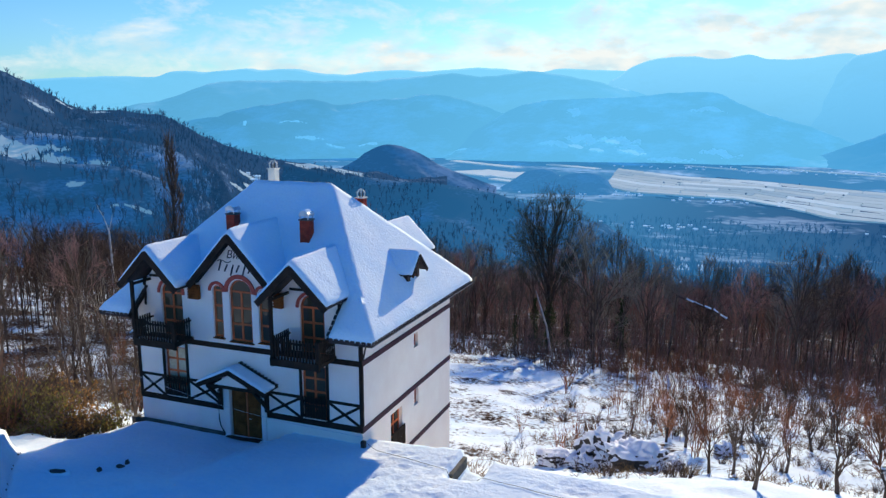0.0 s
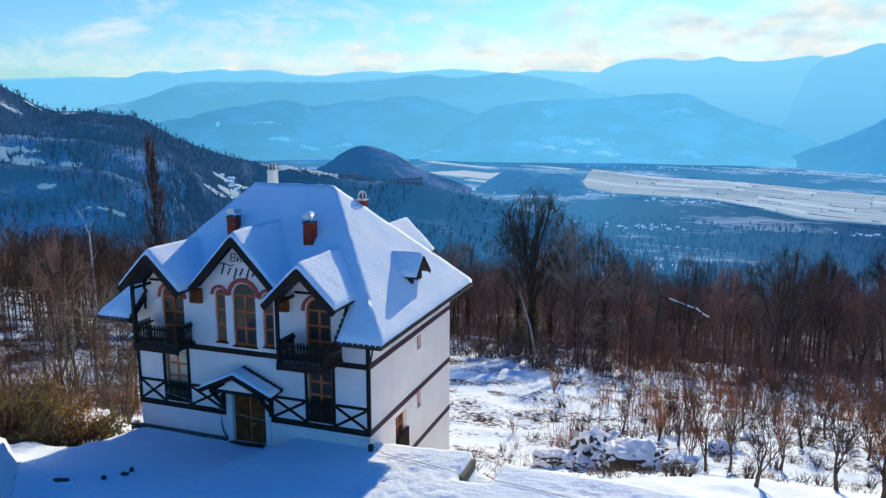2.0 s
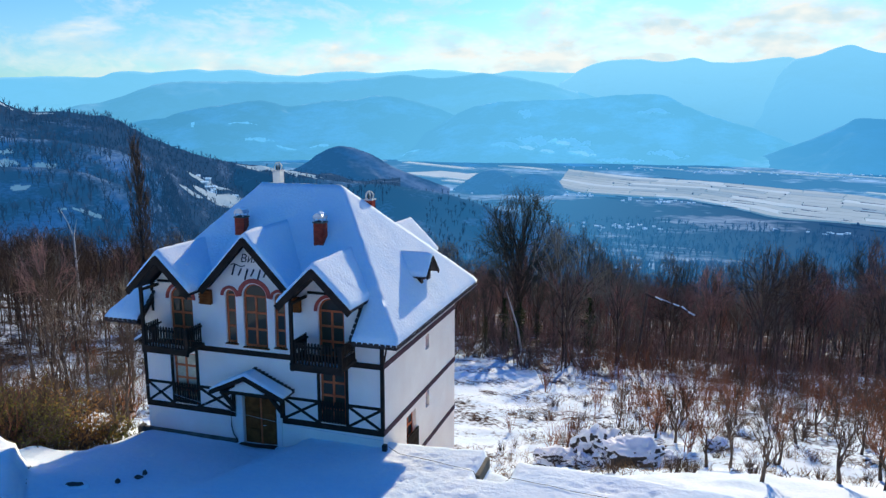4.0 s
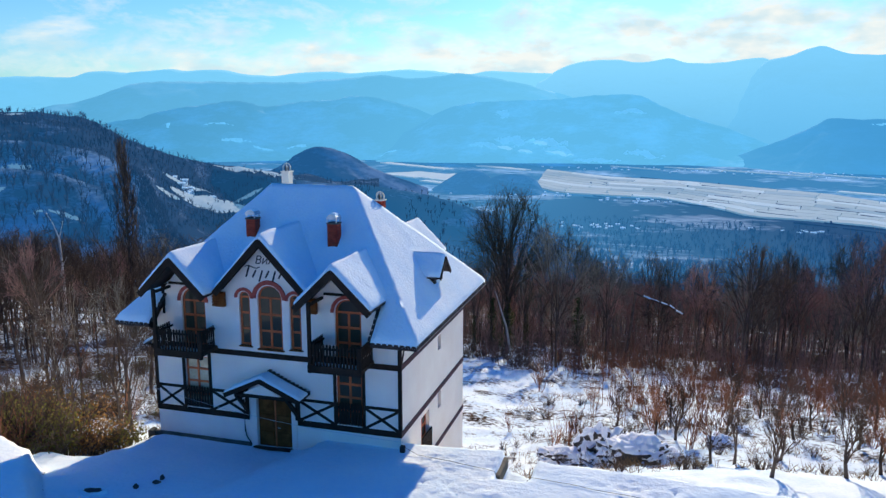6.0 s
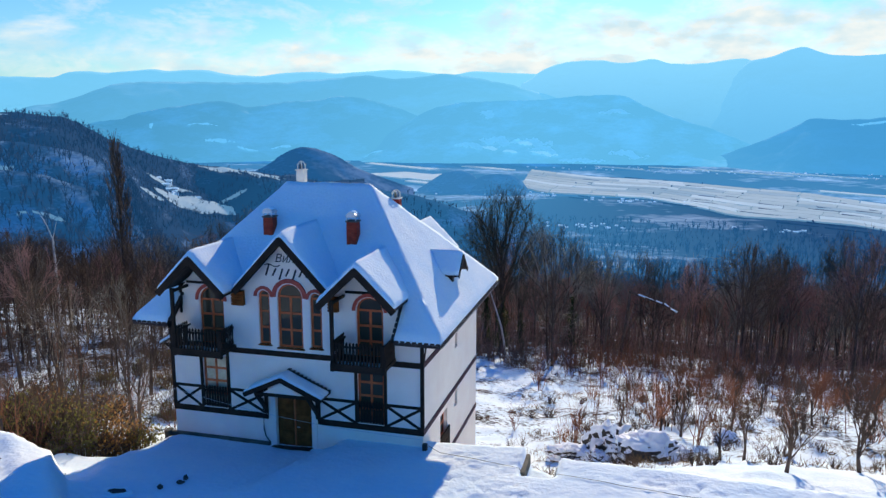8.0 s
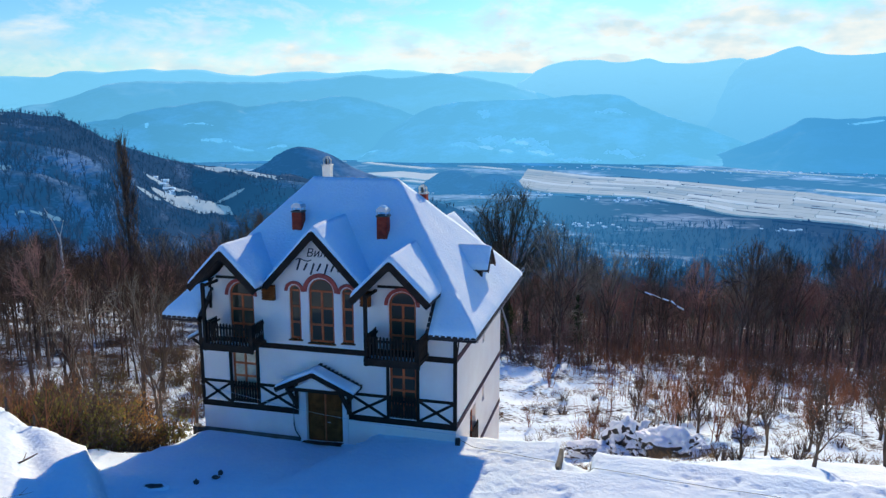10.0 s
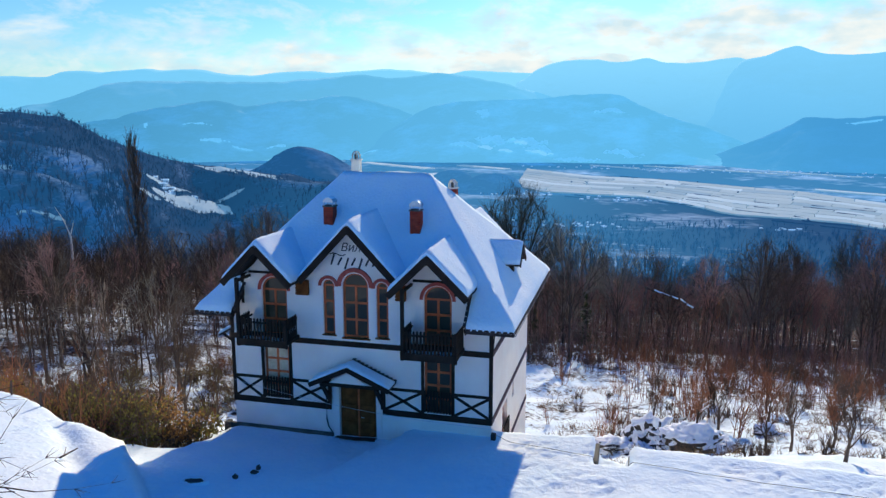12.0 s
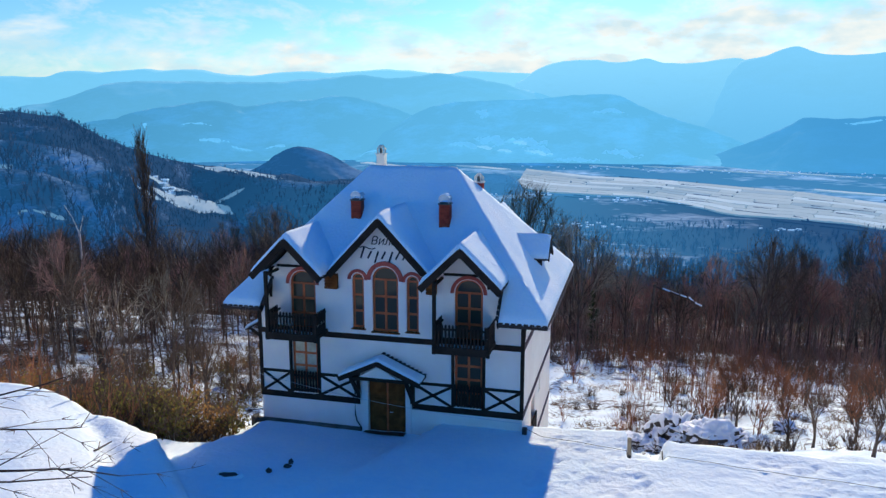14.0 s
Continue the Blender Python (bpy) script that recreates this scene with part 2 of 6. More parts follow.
def raw(name, verts, faces, mat, smooth=False):
    me = bpy.data.meshes.new(name)
    me.from_pydata(verts, [], faces)
    me.update()
    if smooth:
        me.polygons.foreach_set("use_smooth", [True] * len(me.polygons))
    me.materials.append(mat)
    return me


def box(bm, x0, x1, y0, y1, z0, z1, bevel=0.0):
    m = Matrix.Translation(((x0 + x1) / 2, (y0 + y1) / 2, (z0 + z1) / 2)) @ Matrix.Diagonal((x1 - x0, y1 - y0, z1 - z0, 1))
    r = bmesh.ops.create_cube(bm, size=1, matrix=m)
    if bevel:
        edges = list({e for v in r["verts"] for e in v.link_edges})
        bmesh.ops.bevel(bm, geom=edges, offset=bevel, segments=1, affect="EDGES")
    return bm


def boxed(x0, x1, y0, y1, z0, z1, bevel=0.0):
    return box(bmesh.new(), x0, x1, y0, y1, z0, z1, bevel)


def bar(bm, a, b, w, d, up=(0, 0, 1)):
    """A square bar from a to b, w across and d deep."""
    a, b = Vector(a), Vector(b)
    along = (b - a).normalized()
    side = along.cross(Vector(up))
    if side.length < 1e-4:
        side = Vector((1, 0, 0))
    side.normalize()
    top = side.cross(along).normalized()
    vs = []
    for p in (a, b):
        for s, t in ((-1, -1), (1, -1), (1, 1), (-1, 1)):
            vs.append(bm.verts.new(p + side * s * w / 2 + top * t * d / 2))
    for f in ((0, 1, 2, 3), (7, 6, 5, 4), (0, 4, 5, 1), (1, 5, 6, 2), (2, 6, 7, 3), (3, 7, 4, 0)):
        bm.faces.new([vs[i] for i in f])
    return bm


def tube(bm, pts, r, sides=6):
    rings = []
    for i, p in enumerate(pts):
        p = Vector(p)
        a = Vector(pts[max(i - 1, 0)])
        b = Vector(pts[min(i + 1, len(pts) - 1)])
        q = (b - a).to_track_quat("Z", "Y")
        rings.append([bm.verts.new(p + q @ Vector((r * math.cos(k * 2 * math.pi / sides), r * math.sin(k * 2 * math.pi / sides), 0))) for k in range(sides)])
    for s, t in zip(rings, rings[1:]):
        for k in range(sides):
            bm.faces.new((s[k], s[(k + 1) % sides], t[(k + 1) % sides], t[k]))
    bm.faces.new(rings[0][::-1])
    bm.faces.new(rings[-1])
    return bm


def arch_loop(x0, x1, z0, spring, steps=12):
    """Outline of an opening with a round head."""
    r, c = (x1 - x0) / 2, (x0 + x1) / 2
    return [(x0, z0), (x1, z0)] + [(c + r * math.cos(math.pi * k / steps), spring + r * math.sin(math.pi * k / steps)) for k in range(steps + 1)]


def rect_loop(x0, x1, z0, z1):
    return [(x0, z0), (x1, z0), (x1, z1), (x0, z1)]


def sheet(bm, loops, place, thick):
    """A plate with holes: loops[0] is its outline, the rest are openings; place(u, v, depth) gives the point."""
    from mathutils.geometry import tessellate_polygon
    tris = tessellate_polygon([[Vector((u, v, 0)) for u, v in loop] for loop in loops])
    flat = [p for loop in loops for p in loop]
    front = [bm.verts.new(place(u, v, 0)) for u, v in flat]
    back = [bm.verts.new(place(u, v, thick)) for u, v in flat]
    for a, b, c in tris:
        bm.faces.new((front[a], front[b], front[c]))
        bm.faces.new((back[c], back[b], back[a]))
    i = 0
    for loop in loops:
        n = len(loop)
        for k in range(n):
            p, q = i + k, i + (k + 1) % n
            bm.faces.new((front[p], front[q], back[q], back[p]))
        i += n
    return bm


def snow_cover(polys, thick, cell=0.35, rough=0.03, lift=0.0, droop=0.6):
    """A blanket of snow on flat faces given by their corners, with rounded, uneven rims."""
    bm = bmesh.new()
    for poly in polys:
        bm.faces.new([bm.verts.new(p) for p in poly])
    bmesh.ops.remove_doubles(bm, verts=bm.verts, dist=0.01)
    bmesh.ops.triangulate(bm, faces=bm.faces)
    for _ in range(6):
        long = [e for e in bm.edges if e.calc_length() > cell]
        if not long:
            break
        bmesh.ops.subdivide_edges(bm, edges=long, cuts=1, use_grid_fill=True)
        bmesh.ops.triangulate(bm, faces=bm.faces)
    bmesh.ops.recalc_face_normals(bm, faces=bm.faces)
    rim = {v for e in bm.edges if e.is_boundary for v in e.verts}
    base = {v: v.co.copy() for v in bm.verts}
    for v in bm.verts:
        n = noise.noise(base[v] * 1.3) * rough + noise.noise(base[v] * 4.0) * rough * 0.5
        v.co.z += lift + (thick * (droop if v in rim else 1.0)) + n
    r = bmesh.ops.extrude_edge_only(bm, edges=[e for e in bm.edges if e.is_boundary])
    for v in (g for g in r["geom"] if isinstance(g, bmesh.types.BMVert)):
        v.co.z -= thick * droop + 0.03
    return bm
# ---- ground ----
EDGE_X = (-90, -45, -33, -28.7, -27.0, -26.4, -25.3, -24.5, -24.1, -23.8, -12.9, -9.2, -7.8, 0, 12, 60)
EDGE_Y = (30, 23, 20.6, 19.8, 19.7, 21.1, 20.9, 21.2, 22.6, 25.5, 25.6, 25.6, 25.1, 24.7, 25.0, 28)
FALL_Y = (10, 25, 33, 40, 60, 107, 200, 420, 900, 1400, 6000)
FALL_Z = (0.0, -0.9, -2.7, -5.7, -10.8, -22.5, -46, -95, -165, -200, -205)


def smooth(a, b, x):
    t = min(1.0, max(0.0, (x - a) / (b - a)))
    return t * t * (3 - 2 * t)


def slope_z(x, y):
    z = float(np.interp(y, FALL_Y, FALL_Z))
    z -= 2.2 * smooth(4, -14, x) * smooth(24, 34, y) * smooth(90, 40, y)      # lower behind the house
    rough = 0.22 * noise.noise(Vector((x * 0.30, y * 0.30, 0))) + 0.15 * noise.noise(Vector((x * 0.8, y * 0.8, 3))) + 0.09 * noise.noise(Vector((x * 2.1, y * 2.1, 6)))
    z += rough * smooth(300, 120, y) * smooth(25, 30, y)
    z += 1.6 * noise.noise(Vector((x * 0.02, y * 0.02, 7))) * smooth(50, 90, y) - 4.0 * smooth(300, 420, y)
    return z


def yard_z(x, y):
    left = smooth(-16.45 - (24.2 - y) * 0.38, -16.75 - (24.2 - y) * 0.38, x)               # lower part before the door
    z = (0.20 + 0.02 * (24.4 - y)) * (1 - left) + left * (-0.42 + min(0.95, max(0.0, 0.14 * (24.4 - y))))
    z += 0.20 * smooth(-14, -6, x)
    d = float(np.interp(y, (11, 13, 15.6, 17.45, 18.75, 24), (-18.5, -19.6, -21.5, -23.3, -24.6, -28))) - x
    bank = 1.38 + 0.14 * max(0.0, d)
    z += (min(bank, 2.15) - z) * smooth(-0.12, 0.14, d) * smooth(float(np.interp(x, (-30, -25), (20.6, 19.2))), float(np.interp(x, (-30, -25), (20.0, 18.7))), y)     # snow bank along the path
    z -= 0.26 * math.exp(-((d - 2.3 - 0.15 * (y - 16)) / 0.55) ** 2) * (d > 0) * (1 + 0.4 * noise.noise(Vector((x * 2, y * 2, 4))))
    z += 0.05 * noise.noise(Vector((x * 0.7, y * 0.7, 5))) + 0.025 * noise.noise(Vector((x * 2.4, y * 2.4, 9)))
    if x > -12.5 and y < 24.6:                                                          # footprints
        z -= 0.085 * smooth(0.20, 0.42, noise.noise(Vector((x * 3.4, y * 4.6, 17)))) * smooth(-0.10, 0.15, noise.noise(Vector((x * 0.25, y * 0.5, 23))) + 0.04)
    if -9.1 < x < -7.6 and y > 23.0:                                                    # gap between the two walls
        z -= 0.80 * smooth(-9.02, -8.90, x) * smooth(-7.70, -7.85, x) * smooth(23.1, 23.8, y)
    return z


def ground_z(x, y):
    e = float(np.interp(x, EDGE_X, EDGE_Y)) + 0.25 * noise.noise(Vector((x * 0.5, 0, 2)))
    k = smooth(e - 0.15, e + (0.5 if x > -12.9 else 1.3), y)
    if k <= 0:
        return yard_z(x, y)
    s = slope_z(x, y)
    return s if k >= 1 else yard_z(x, y) * (1 - k) + s * k


def spaced(*runs):
    out = []
    for a, b, step in runs:
        out += list(np.arange(a, b, step))
    return out + [runs[-1][1]]


gx = spaced((-4900, -900, 400), (-900, -200, 70), (-200, -60, 10), (-60, -34, 1.3), (-34, -13, 0.28), (-13, 3, 0.15), (3, 24, 0.45), (24, 40, 1.3), (40, 200, 10), (200, 900, 70), (900, 4900, 400))
gy = spaced((-4900, -300, 460), (-300, -20, 28), (-20, 12, 2.0), (12, 18, 0.28), (18, 25.8, 0.15), (25.8, 30, 0.3), (30, 62, 0.40), (62, 100, 1.2), (100, 130, 4), (130, 400, 15), (400, 1400, 100), (1400, 4900, 350))
verts = [(x, y, ground_z(x, y)) for y in gy for x in gx]
nx = len(gx)
faces = [(j * nx + i, j * nx + i + 1, (j + 1) * nx + i + 1, (j + 1) * nx + i) for j in range(len(gy) - 1) for i in range(nx - 1)]
ground = tagged(new("ground", raw("ground", verts, faces, GROUND, True)), "snow-covered hillside with trampled yard and sloping meadow", "ground", kind="structure")

# ---- the house ----
HX, HY = -18.42, 24.744
W, DEEP = 5.45, 9.62
BAYS = (-3.48, 3.33)
house = tagged(new("house"), "white half-timbered villa with steep snow-covered roof and dark balconies", "house")
house.location = (HX, HY, 0)


def front(u, v, d):
    return (u, d, v)


def right_side(u, v, d):
    return (W - d, u, v)


EAVE, RIDGE_Z, RIDGE_Y = 4.72, 9.78, 4.58
EX, EY0, EY1 = 6.44, -1.06, 10.15
RX0, RX1 = -2.20, 1.74
PITCH = (RIDGE_Z - EAVE) / (RIDGE_Y - EY0)


def main_roof_y(z):
    return EY0 + (z - EAVE) / PITCH


# walls, with their openings cut through
LOW_WIN = [(c - 0.55, c + 0.55, 0.92, 3.22) for c in BAYS]
UP_DOOR = [(c - 0.55, c + 0.55, 3.62, 5.50) for c in BAYS]
TRIPLE = [(-1.37, -0.88, 3.84, 5.82), (-0.54, 0.53, 3.76, 5.84), (0.86, 1.35, 3.84, 5.82)]
DOOR = (-0.78, 0.80, -0.55, 1.82)
outline = [(-W, -8), (W, -8), (W, 5.2), (4.6, 5.2), (4.6, 6.0), (3.31, 7.34), (1.9, 6.05), (-0.08, 8.15), (-2.1, 6.05), (-3.60, 7.38), (-4.8, 6.0), (-4.8, 5.2), (-W, 5.2)]
holes = [rect_loop(*h) for h in LOW_WIN] + [arch_loop(*h) for h in UP_DOOR] + [arch_loop(*h) for h in TRIPLE] + [rect_loop(*DOOR)]
part("front_wall", sheet(bmesh.new(), [outline] + holes, front, 0.32), PLASTER, house)
SMALL_WIN = [(5.10, 5.58, 2.60, 3.26), (5.10, 5.58, -0.15, 0.75)]
SIDE_DOOR = (2.58, 3.75, -1.35, 0.40)
side_holes = [rect_loop(*h) for h in SMALL_WIN] + [rect_loop(*SIDE_DOOR)]
part("side_wall", sheet(bmesh.new(), [rect_loop(0.32, DEEP, -8, 5.2)] + side_holes, right_side, 0.32), PLASTER, house)
part("side_wall", boxed(-W, -W + 0.32, 0.32, DEEP, -8, 5.2), PLASTER, house)
part("back_wall", boxed(-W + 0.32, W - 0.32, DEEP - 0.32, DEEP, -8, 5.2), PLASTER, house)
part("floor_slab", boxed(-W + 0.32, W - 0.32, 0.32, DEEP - 0.32, 3.3, 3.5), PLASTER, house)
part("floor_slab", boxed(-W + 0.32, W - 0.32, 0.32, DEEP - 0.32, -0.75, -0.6), PLASTER, house)


NOTCH = (-4.85, 4.66)


def hip(z_drop):
    """Hip roof; before the three gables its front face starts at the wall."""
    e, r = EAVE - z_drop, RIDGE_Z - z_drop
    a, b, c, d = (-EX, EY0, e), (EX, EY0, e), (EX, EY1, e), (-EX, EY1, e)
    p, q = (RX0, RIDGE_Y, r), (RX1, RIDGE_Y, r)
    n0, n1 = NOTCH
    yn = 0.36
    zn = e + (yn - EY0) * PITCH
    lo0, lo1 = (n0, EY0, e), (n1, EY0, e)
    up0, up1 = (n0, yn, zn), (n1, yn, zn)
    return [(a, lo0, up0, p), (up0, up1, q, p), (lo1, b, q, up1), (b, c, q), (c, d, p, q), (d, a, p)]


def slab(polys, thick):
    """Roof faces with a thickness downwards."""
    bm = bmesh.new()
    for poly in polys:
        bm.faces.new([bm.verts.new(p) for p in poly])
    bmesh.ops.remove_doubles(bm, verts=bm.verts, dist=0.005)
    r = bmesh.ops.extrude_face_region(bm, geom=list(bm.faces))
    for v in (g for g in r["geom"] if isinstance(g, bmesh.types.BMVert)):
        v.co.z -= thick
    return bm


roof = part("roof", slab(hip(0.0), 0.14), TILE, house, "dark tiled hip roof")
part("snow_cover", snow_cover(hip(0.0), 0.17, 0.4, 0.035), ROOF_SNOW, roof, "thick snow on the hip roof", True)


def gable_polys(c, half, zr, ze, y_front, flip=1):
    """Two faces of a small gable roof that runs back into the main roof."""
    def back(z):
        return main_roof_y(z) + 0.12
    f = y_front
    if flip > 0:
        yr, ye = back(zr), back(ze)
    else:
        yr, ye = 2 * RIDGE_Y - back(zr), 2 * RIDGE_Y - back(ze)
        ye, yr = min(ye, EY1 - 0.2), yr
    return [((c - half, f, ze), (c, f, zr), (c, yr, zr), (c - half, ye, ze)),
            ((c, f, zr), (c + half, f, ze), (c + half, ye, ze), (c, yr, zr))]


GABLES = [(-3.62, 1.44, 7.56, 6.12, -1.24), (-0.08, 2.04, 8.36, 6.20, -0.56), (3.30, 1.50, 7.52, 6.06, -1.45)]
for c, half, zr, ze, yf in GABLES:
    polys = gable_polys(c, half, zr, ze, yf)
    gable = part("gable_roof", slab(polys, 0.12), TILE, house)
    part("snow_cover", snow_cover(polys, 0.20, 0.3, 0.03), ROOF_SNOW, gable, "snow on the gable roof", True)
    boards = bmesh.new()
    for s in (-1, 1):
        bar(boards, (c, yf - 0.02, zr - 0.16), (c + s * half, yf - 0.02, ze - 0.16), 0.05, 0.26, (0, 0, 1))
    box(boards, c - 0.09, c + 0.09, yf - 0.05, yf + 0.02, zr - 0.38, zr - 0.06)
    part("barge_board", boards, TIMBER, gable)
back_polys = gable_polys(2.85, 1.45, 7.66, 6.2, 10.5, flip=-1)
gable = part("gable_roof", slab(back_polys, 0.12), TILE, house)
part("snow_cover", snow_cover(back_polys, 0.16, 0.3, 0.03), ROOF_SNOW, gable, "", True)
part("gable_wall", sheet(bmesh.new(), [[(1.6, 5.0), (4.1, 5.0), (4.1, 6.2), (2.85, 7.4), (1.6, 6.2)]], lambda u, v, d: (u, DEEP - 0.3 + d, v), 0.3), PLASTER, house)
# timber framing on the front
Y0, Y1 = -0.035, 0.02
H_BANDS = [(-W - 0.04, -1.12, 0.66, 0.91), (1.06, W + 0.04, 0.66, 0.91)]
for x0, x1, z0, z1 in H_BANDS:
    part("sill_beam", boxed(x0, x1, Y0, Y1, z0, z1, 0.01), TIMBER, house)
part("storey_beam", boxed(-W - 0.04, W + 0.04, Y0 - 0.01, Y1, 3.38, 3.60, 0.01), TIMBER, house, "maroon-black painted storey beam")
PANELS = [(-W + 0.10, -4.16), (-2.80, -1.24), (1.18, 2.66), (4.00, W - 0.10)]
for x0, x1 in PANELS:
    part("panel_rail", boxed(x0, x1, Y0 + 0.004, Y1, 1.72, 1.84, 0.01), TIMBER, house)
    for a, b in (((x0, 0.92), (x1, 1.72)), ((x0, 1.72), (x1, 0.92))):
        part("cross_brace", bar(bmesh.new(), (a[0], -0.012, a[1]), (b[0], -0.012, b[1]), 0.035, 0.11), TIMBER, house)
POSTS = [(-W - 0.05, -W + 0.10, 0.92, 4.7), (W - 0.10, W + 0.05, 0.92, 4.7), (-4.16, -4.03, 0.92, 3.38), (-2.93, -2.80, 0.92, 3.38), (2.66, 2.78, 0.92, 3.38), (3.88, 4.00, 0.92, 3.38), (-1.24, -1.12, 0.92, 1.72), (1.06, 1.18, 0.92, 1.72)]
for x0, x1, z0, z1 in POSTS:
    part("wall_post", boxed(x0, x1, Y0 - 0.004, Y1, z0, z1, 0.008), TIMBER, house)

# painted bands on the side wall
for z in (3.38, 0.66, -1.90):
    part("side_band", boxed(W - 0.02, W + 0.03, 0.03, DEEP, z, z + 0.23), BAND, house)
part("side_post", boxed(W - 0.02, W + 0.025, 0.0, 0.12, 0.89, 4.7), TIMBER, house)
part("corner_brace", bar(bmesh.new(), (W + 0.01, 0.10, 3.62), (W + 0.01, 0.75, 4.75), 0.09, 0.05, (1, 0, 0)), TIMBER, house)


# windows and doors
def leaf(parent, x0, x1, z0, z1, y, cols, rows, mat, arch=None, place=front, glass=None):
    """A glazed leaf: frame, bars and single panes."""
    t = 0.09
    loops = [arch_loop(x0, x1, z0, arch) if arch else rect_loop(x0, x1, z0, z1)]
    top = arch if arch else z1 - t
    w = (x1 - x0 - t * (cols + 1)) / cols
    h = (top - z0 - t * rows - t * 0.3) / rows
    cells = []
    for i in range(cols):
        for j in range(rows):
            a, b = x0 + t + i * (w + t), z0 + t + j * (h + t)
            loops.append(rect_loop(a, a + w, b, b + h))
            cells.append((a, a + w, b, b + h))
    if arch:
        r = (x1 - x0) / 2 - t
        c = (x0 + x1) / 2
        loops.append([(c + r * math.cos(math.pi * k / 10), arch + 0.05 + (r - 0.03) * math.sin(math.pi * k / 10)) for k in range(11)])
    window = part("window", sheet(bmesh.new(), loops, lambda u, v, d: place(u, v, y + d), 0.06), mat, parent)
    for a, b, c, d in cells:
        part("pane", sheet(bmesh.new(), [rect_loop(a - 0.01, b + 0.01, c - 0.01, d + 0.01)], lambda u, v, k: place(u, v, y + 0.025 + k), 0.012), glass or GLASS, window)
    if arch:
        part("pane", sheet(bmesh.new(), [arch_loop(x0 + t - 0.01, x1 - t + 0.01, arch + 0.04, arch + 0.05, 10)], lambda u, v, k: place(u, v, y + 0.025 + k), 0.012), GLASS, window)
    return window


for x0, x1, z0, sp in TRIPLE:
    narrow = x1 - x0 < 0.7
    leaf(house, x0, x1, z0, 0, 0.09, 1 if narrow else 2, 3, WOOD, sp)
    r, c, zc = (x1 - x0) / 2, (x0 + x1) / 2, sp
    r0, r1 = r + 0.05, r + (0.17 if narrow else 0.22)
    ring = [(c + r1 * math.cos(math.pi * k / 16), zc + r1 * math.sin(math.pi * k / 16)) for k in range(17)]
    ring += [(c + r0 * math.cos(math.pi * k / 16), zc + r0 * math.sin(math.pi * k / 16)) for k in range(16, -1, -1)]
    part("arch_moulding", sheet(bmesh.new(), [ring], lambda u, v, d: (u, -0.06 + d, v), 0.07), ARCH, house, "red rounded arch moulding")
    part("window_ledge", boxed(x0 - 0.06, x1 + 0.06, -0.05, 0.10, z0 - 0.06, z0, 0.01), DOOR_WOOD, house)
for (x0, x1, z0, sp), (a0, a1, b0, b1) in zip(UP_DOOR, LOW_WIN):
    leaf(house, x0, x1, z0, 0, 0.10, 2, 3, WOOD, sp)
    leaf(house, a0, a1, b0, b1, 0.10, 2, 4, WOOD, glass=CURTAIN if a0 < 0 else None)
    part("window_head", boxed(a0, a1, 0.0, 0.10, b1 - 0.05, b1 - 0.002), PLASTER, house)
    c, r = (x0 + x1) / 2, (x1 - x0) / 2
    ring = [(c + (r + 0.16) * math.cos(math.pi * k / 16), sp + (r + 0.16) * math.sin(math.pi * k / 16)) for k in range(17)]
    ring += [(c + (r + 0.03) * math.cos(math.pi * k / 16), sp + (r + 0.03) * math.sin(math.pi * k / 16)) for k in range(16, -1, -1)]
    part("arch_moulding", sheet(bmesh.new(), [ring], lambda u, v, d: (u, -0.05 + d, v), 0.06), ARCH, house)
for y0, y1, z0, z1 in SMALL_WIN:
    leaf(house, y0, y1, z0, z1, 0.14, 1, 1, WOOD, None, right_side)
leaf(house, *SIDE_DOOR[:2], SIDE_DOOR[2], SIDE_DOOR[3], 0.16, 2, 3, WOOD, None, right_side)

# entrance
dx0, dx1, dz0, dz1 = DOOR
surround = sheet(bmesh.new(), [[(dx0 - 0.26, dz0), (dx0, dz0), (dx0, dz1), (dx1, dz1), (dx1, dz0), (dx1 + 0.22, dz0), (dx1 + 0.22, dz1 + 0.13), (dx0 - 0.26, dz1 + 0.13)]], lambda u, v, d: (u, -0.05 + d, v), 0.05)
part("door_surround", surround, PLASTER, house)
door = part("door", boxed(dx0 + 0.02, dx1 - 0.02, 0.12, 0.18, dz0 + 0.02, dz1 - 0.02, 0.01), DOOR_WOOD, house, "dark brown wooden double door")
for s in (0, 1):
    a = dx0 + 0.08 + s * 0.76
    for z0, z1 in ((dz0 + 0.12, dz0 + 0.75), (dz0 + 0.87, dz0 + 1.5), (dz0 + 1.62, dz1 - 0.14)):
        part("panel", boxed(a, a + 0.62, 0.095, 0.125, z0, z1, 0.02), DOOR_WOOD, door)
part("astragal", boxed(-0.03, 0.05, 0.085, 0.125, dz0 + 0.03, dz1 - 0.03, 0.01), WOOD, door)
part("handle", tube(bmesh.new(), [(0.12, 0.12, 0.42), (0.12, 0.05, 0.42), (0.24, 0.05, 0.42)], 0.013), METAL, door, "metal door handle")

step_grid = [(x, y) for y in np.linspace(-0.40, -0.02, 6) for x in np.linspace(-0.85, 0.85, 9)]
step_v = [(x + 0.08 * math.sin(y * 7), y + (0.12 * abs(x - 0.2) if y < -0.3 else 0), max(ground_z(HX + x, HY + y), -0.57) + 0.025 + 0.015 * noise.noise(Vector((x * 5, y * 5, 1)))) for x, y in step_grid]
step_me = raw("doorstep", step_v, [(j * 9 + i, j * 9 + i + 1, (j + 1) * 9 + i + 1, (j + 1) * 9 + i) for j in range(5) for i in range(8)], GRAVEL, True)
shared("doorstep", step_me, house, Matrix.Identity(4))

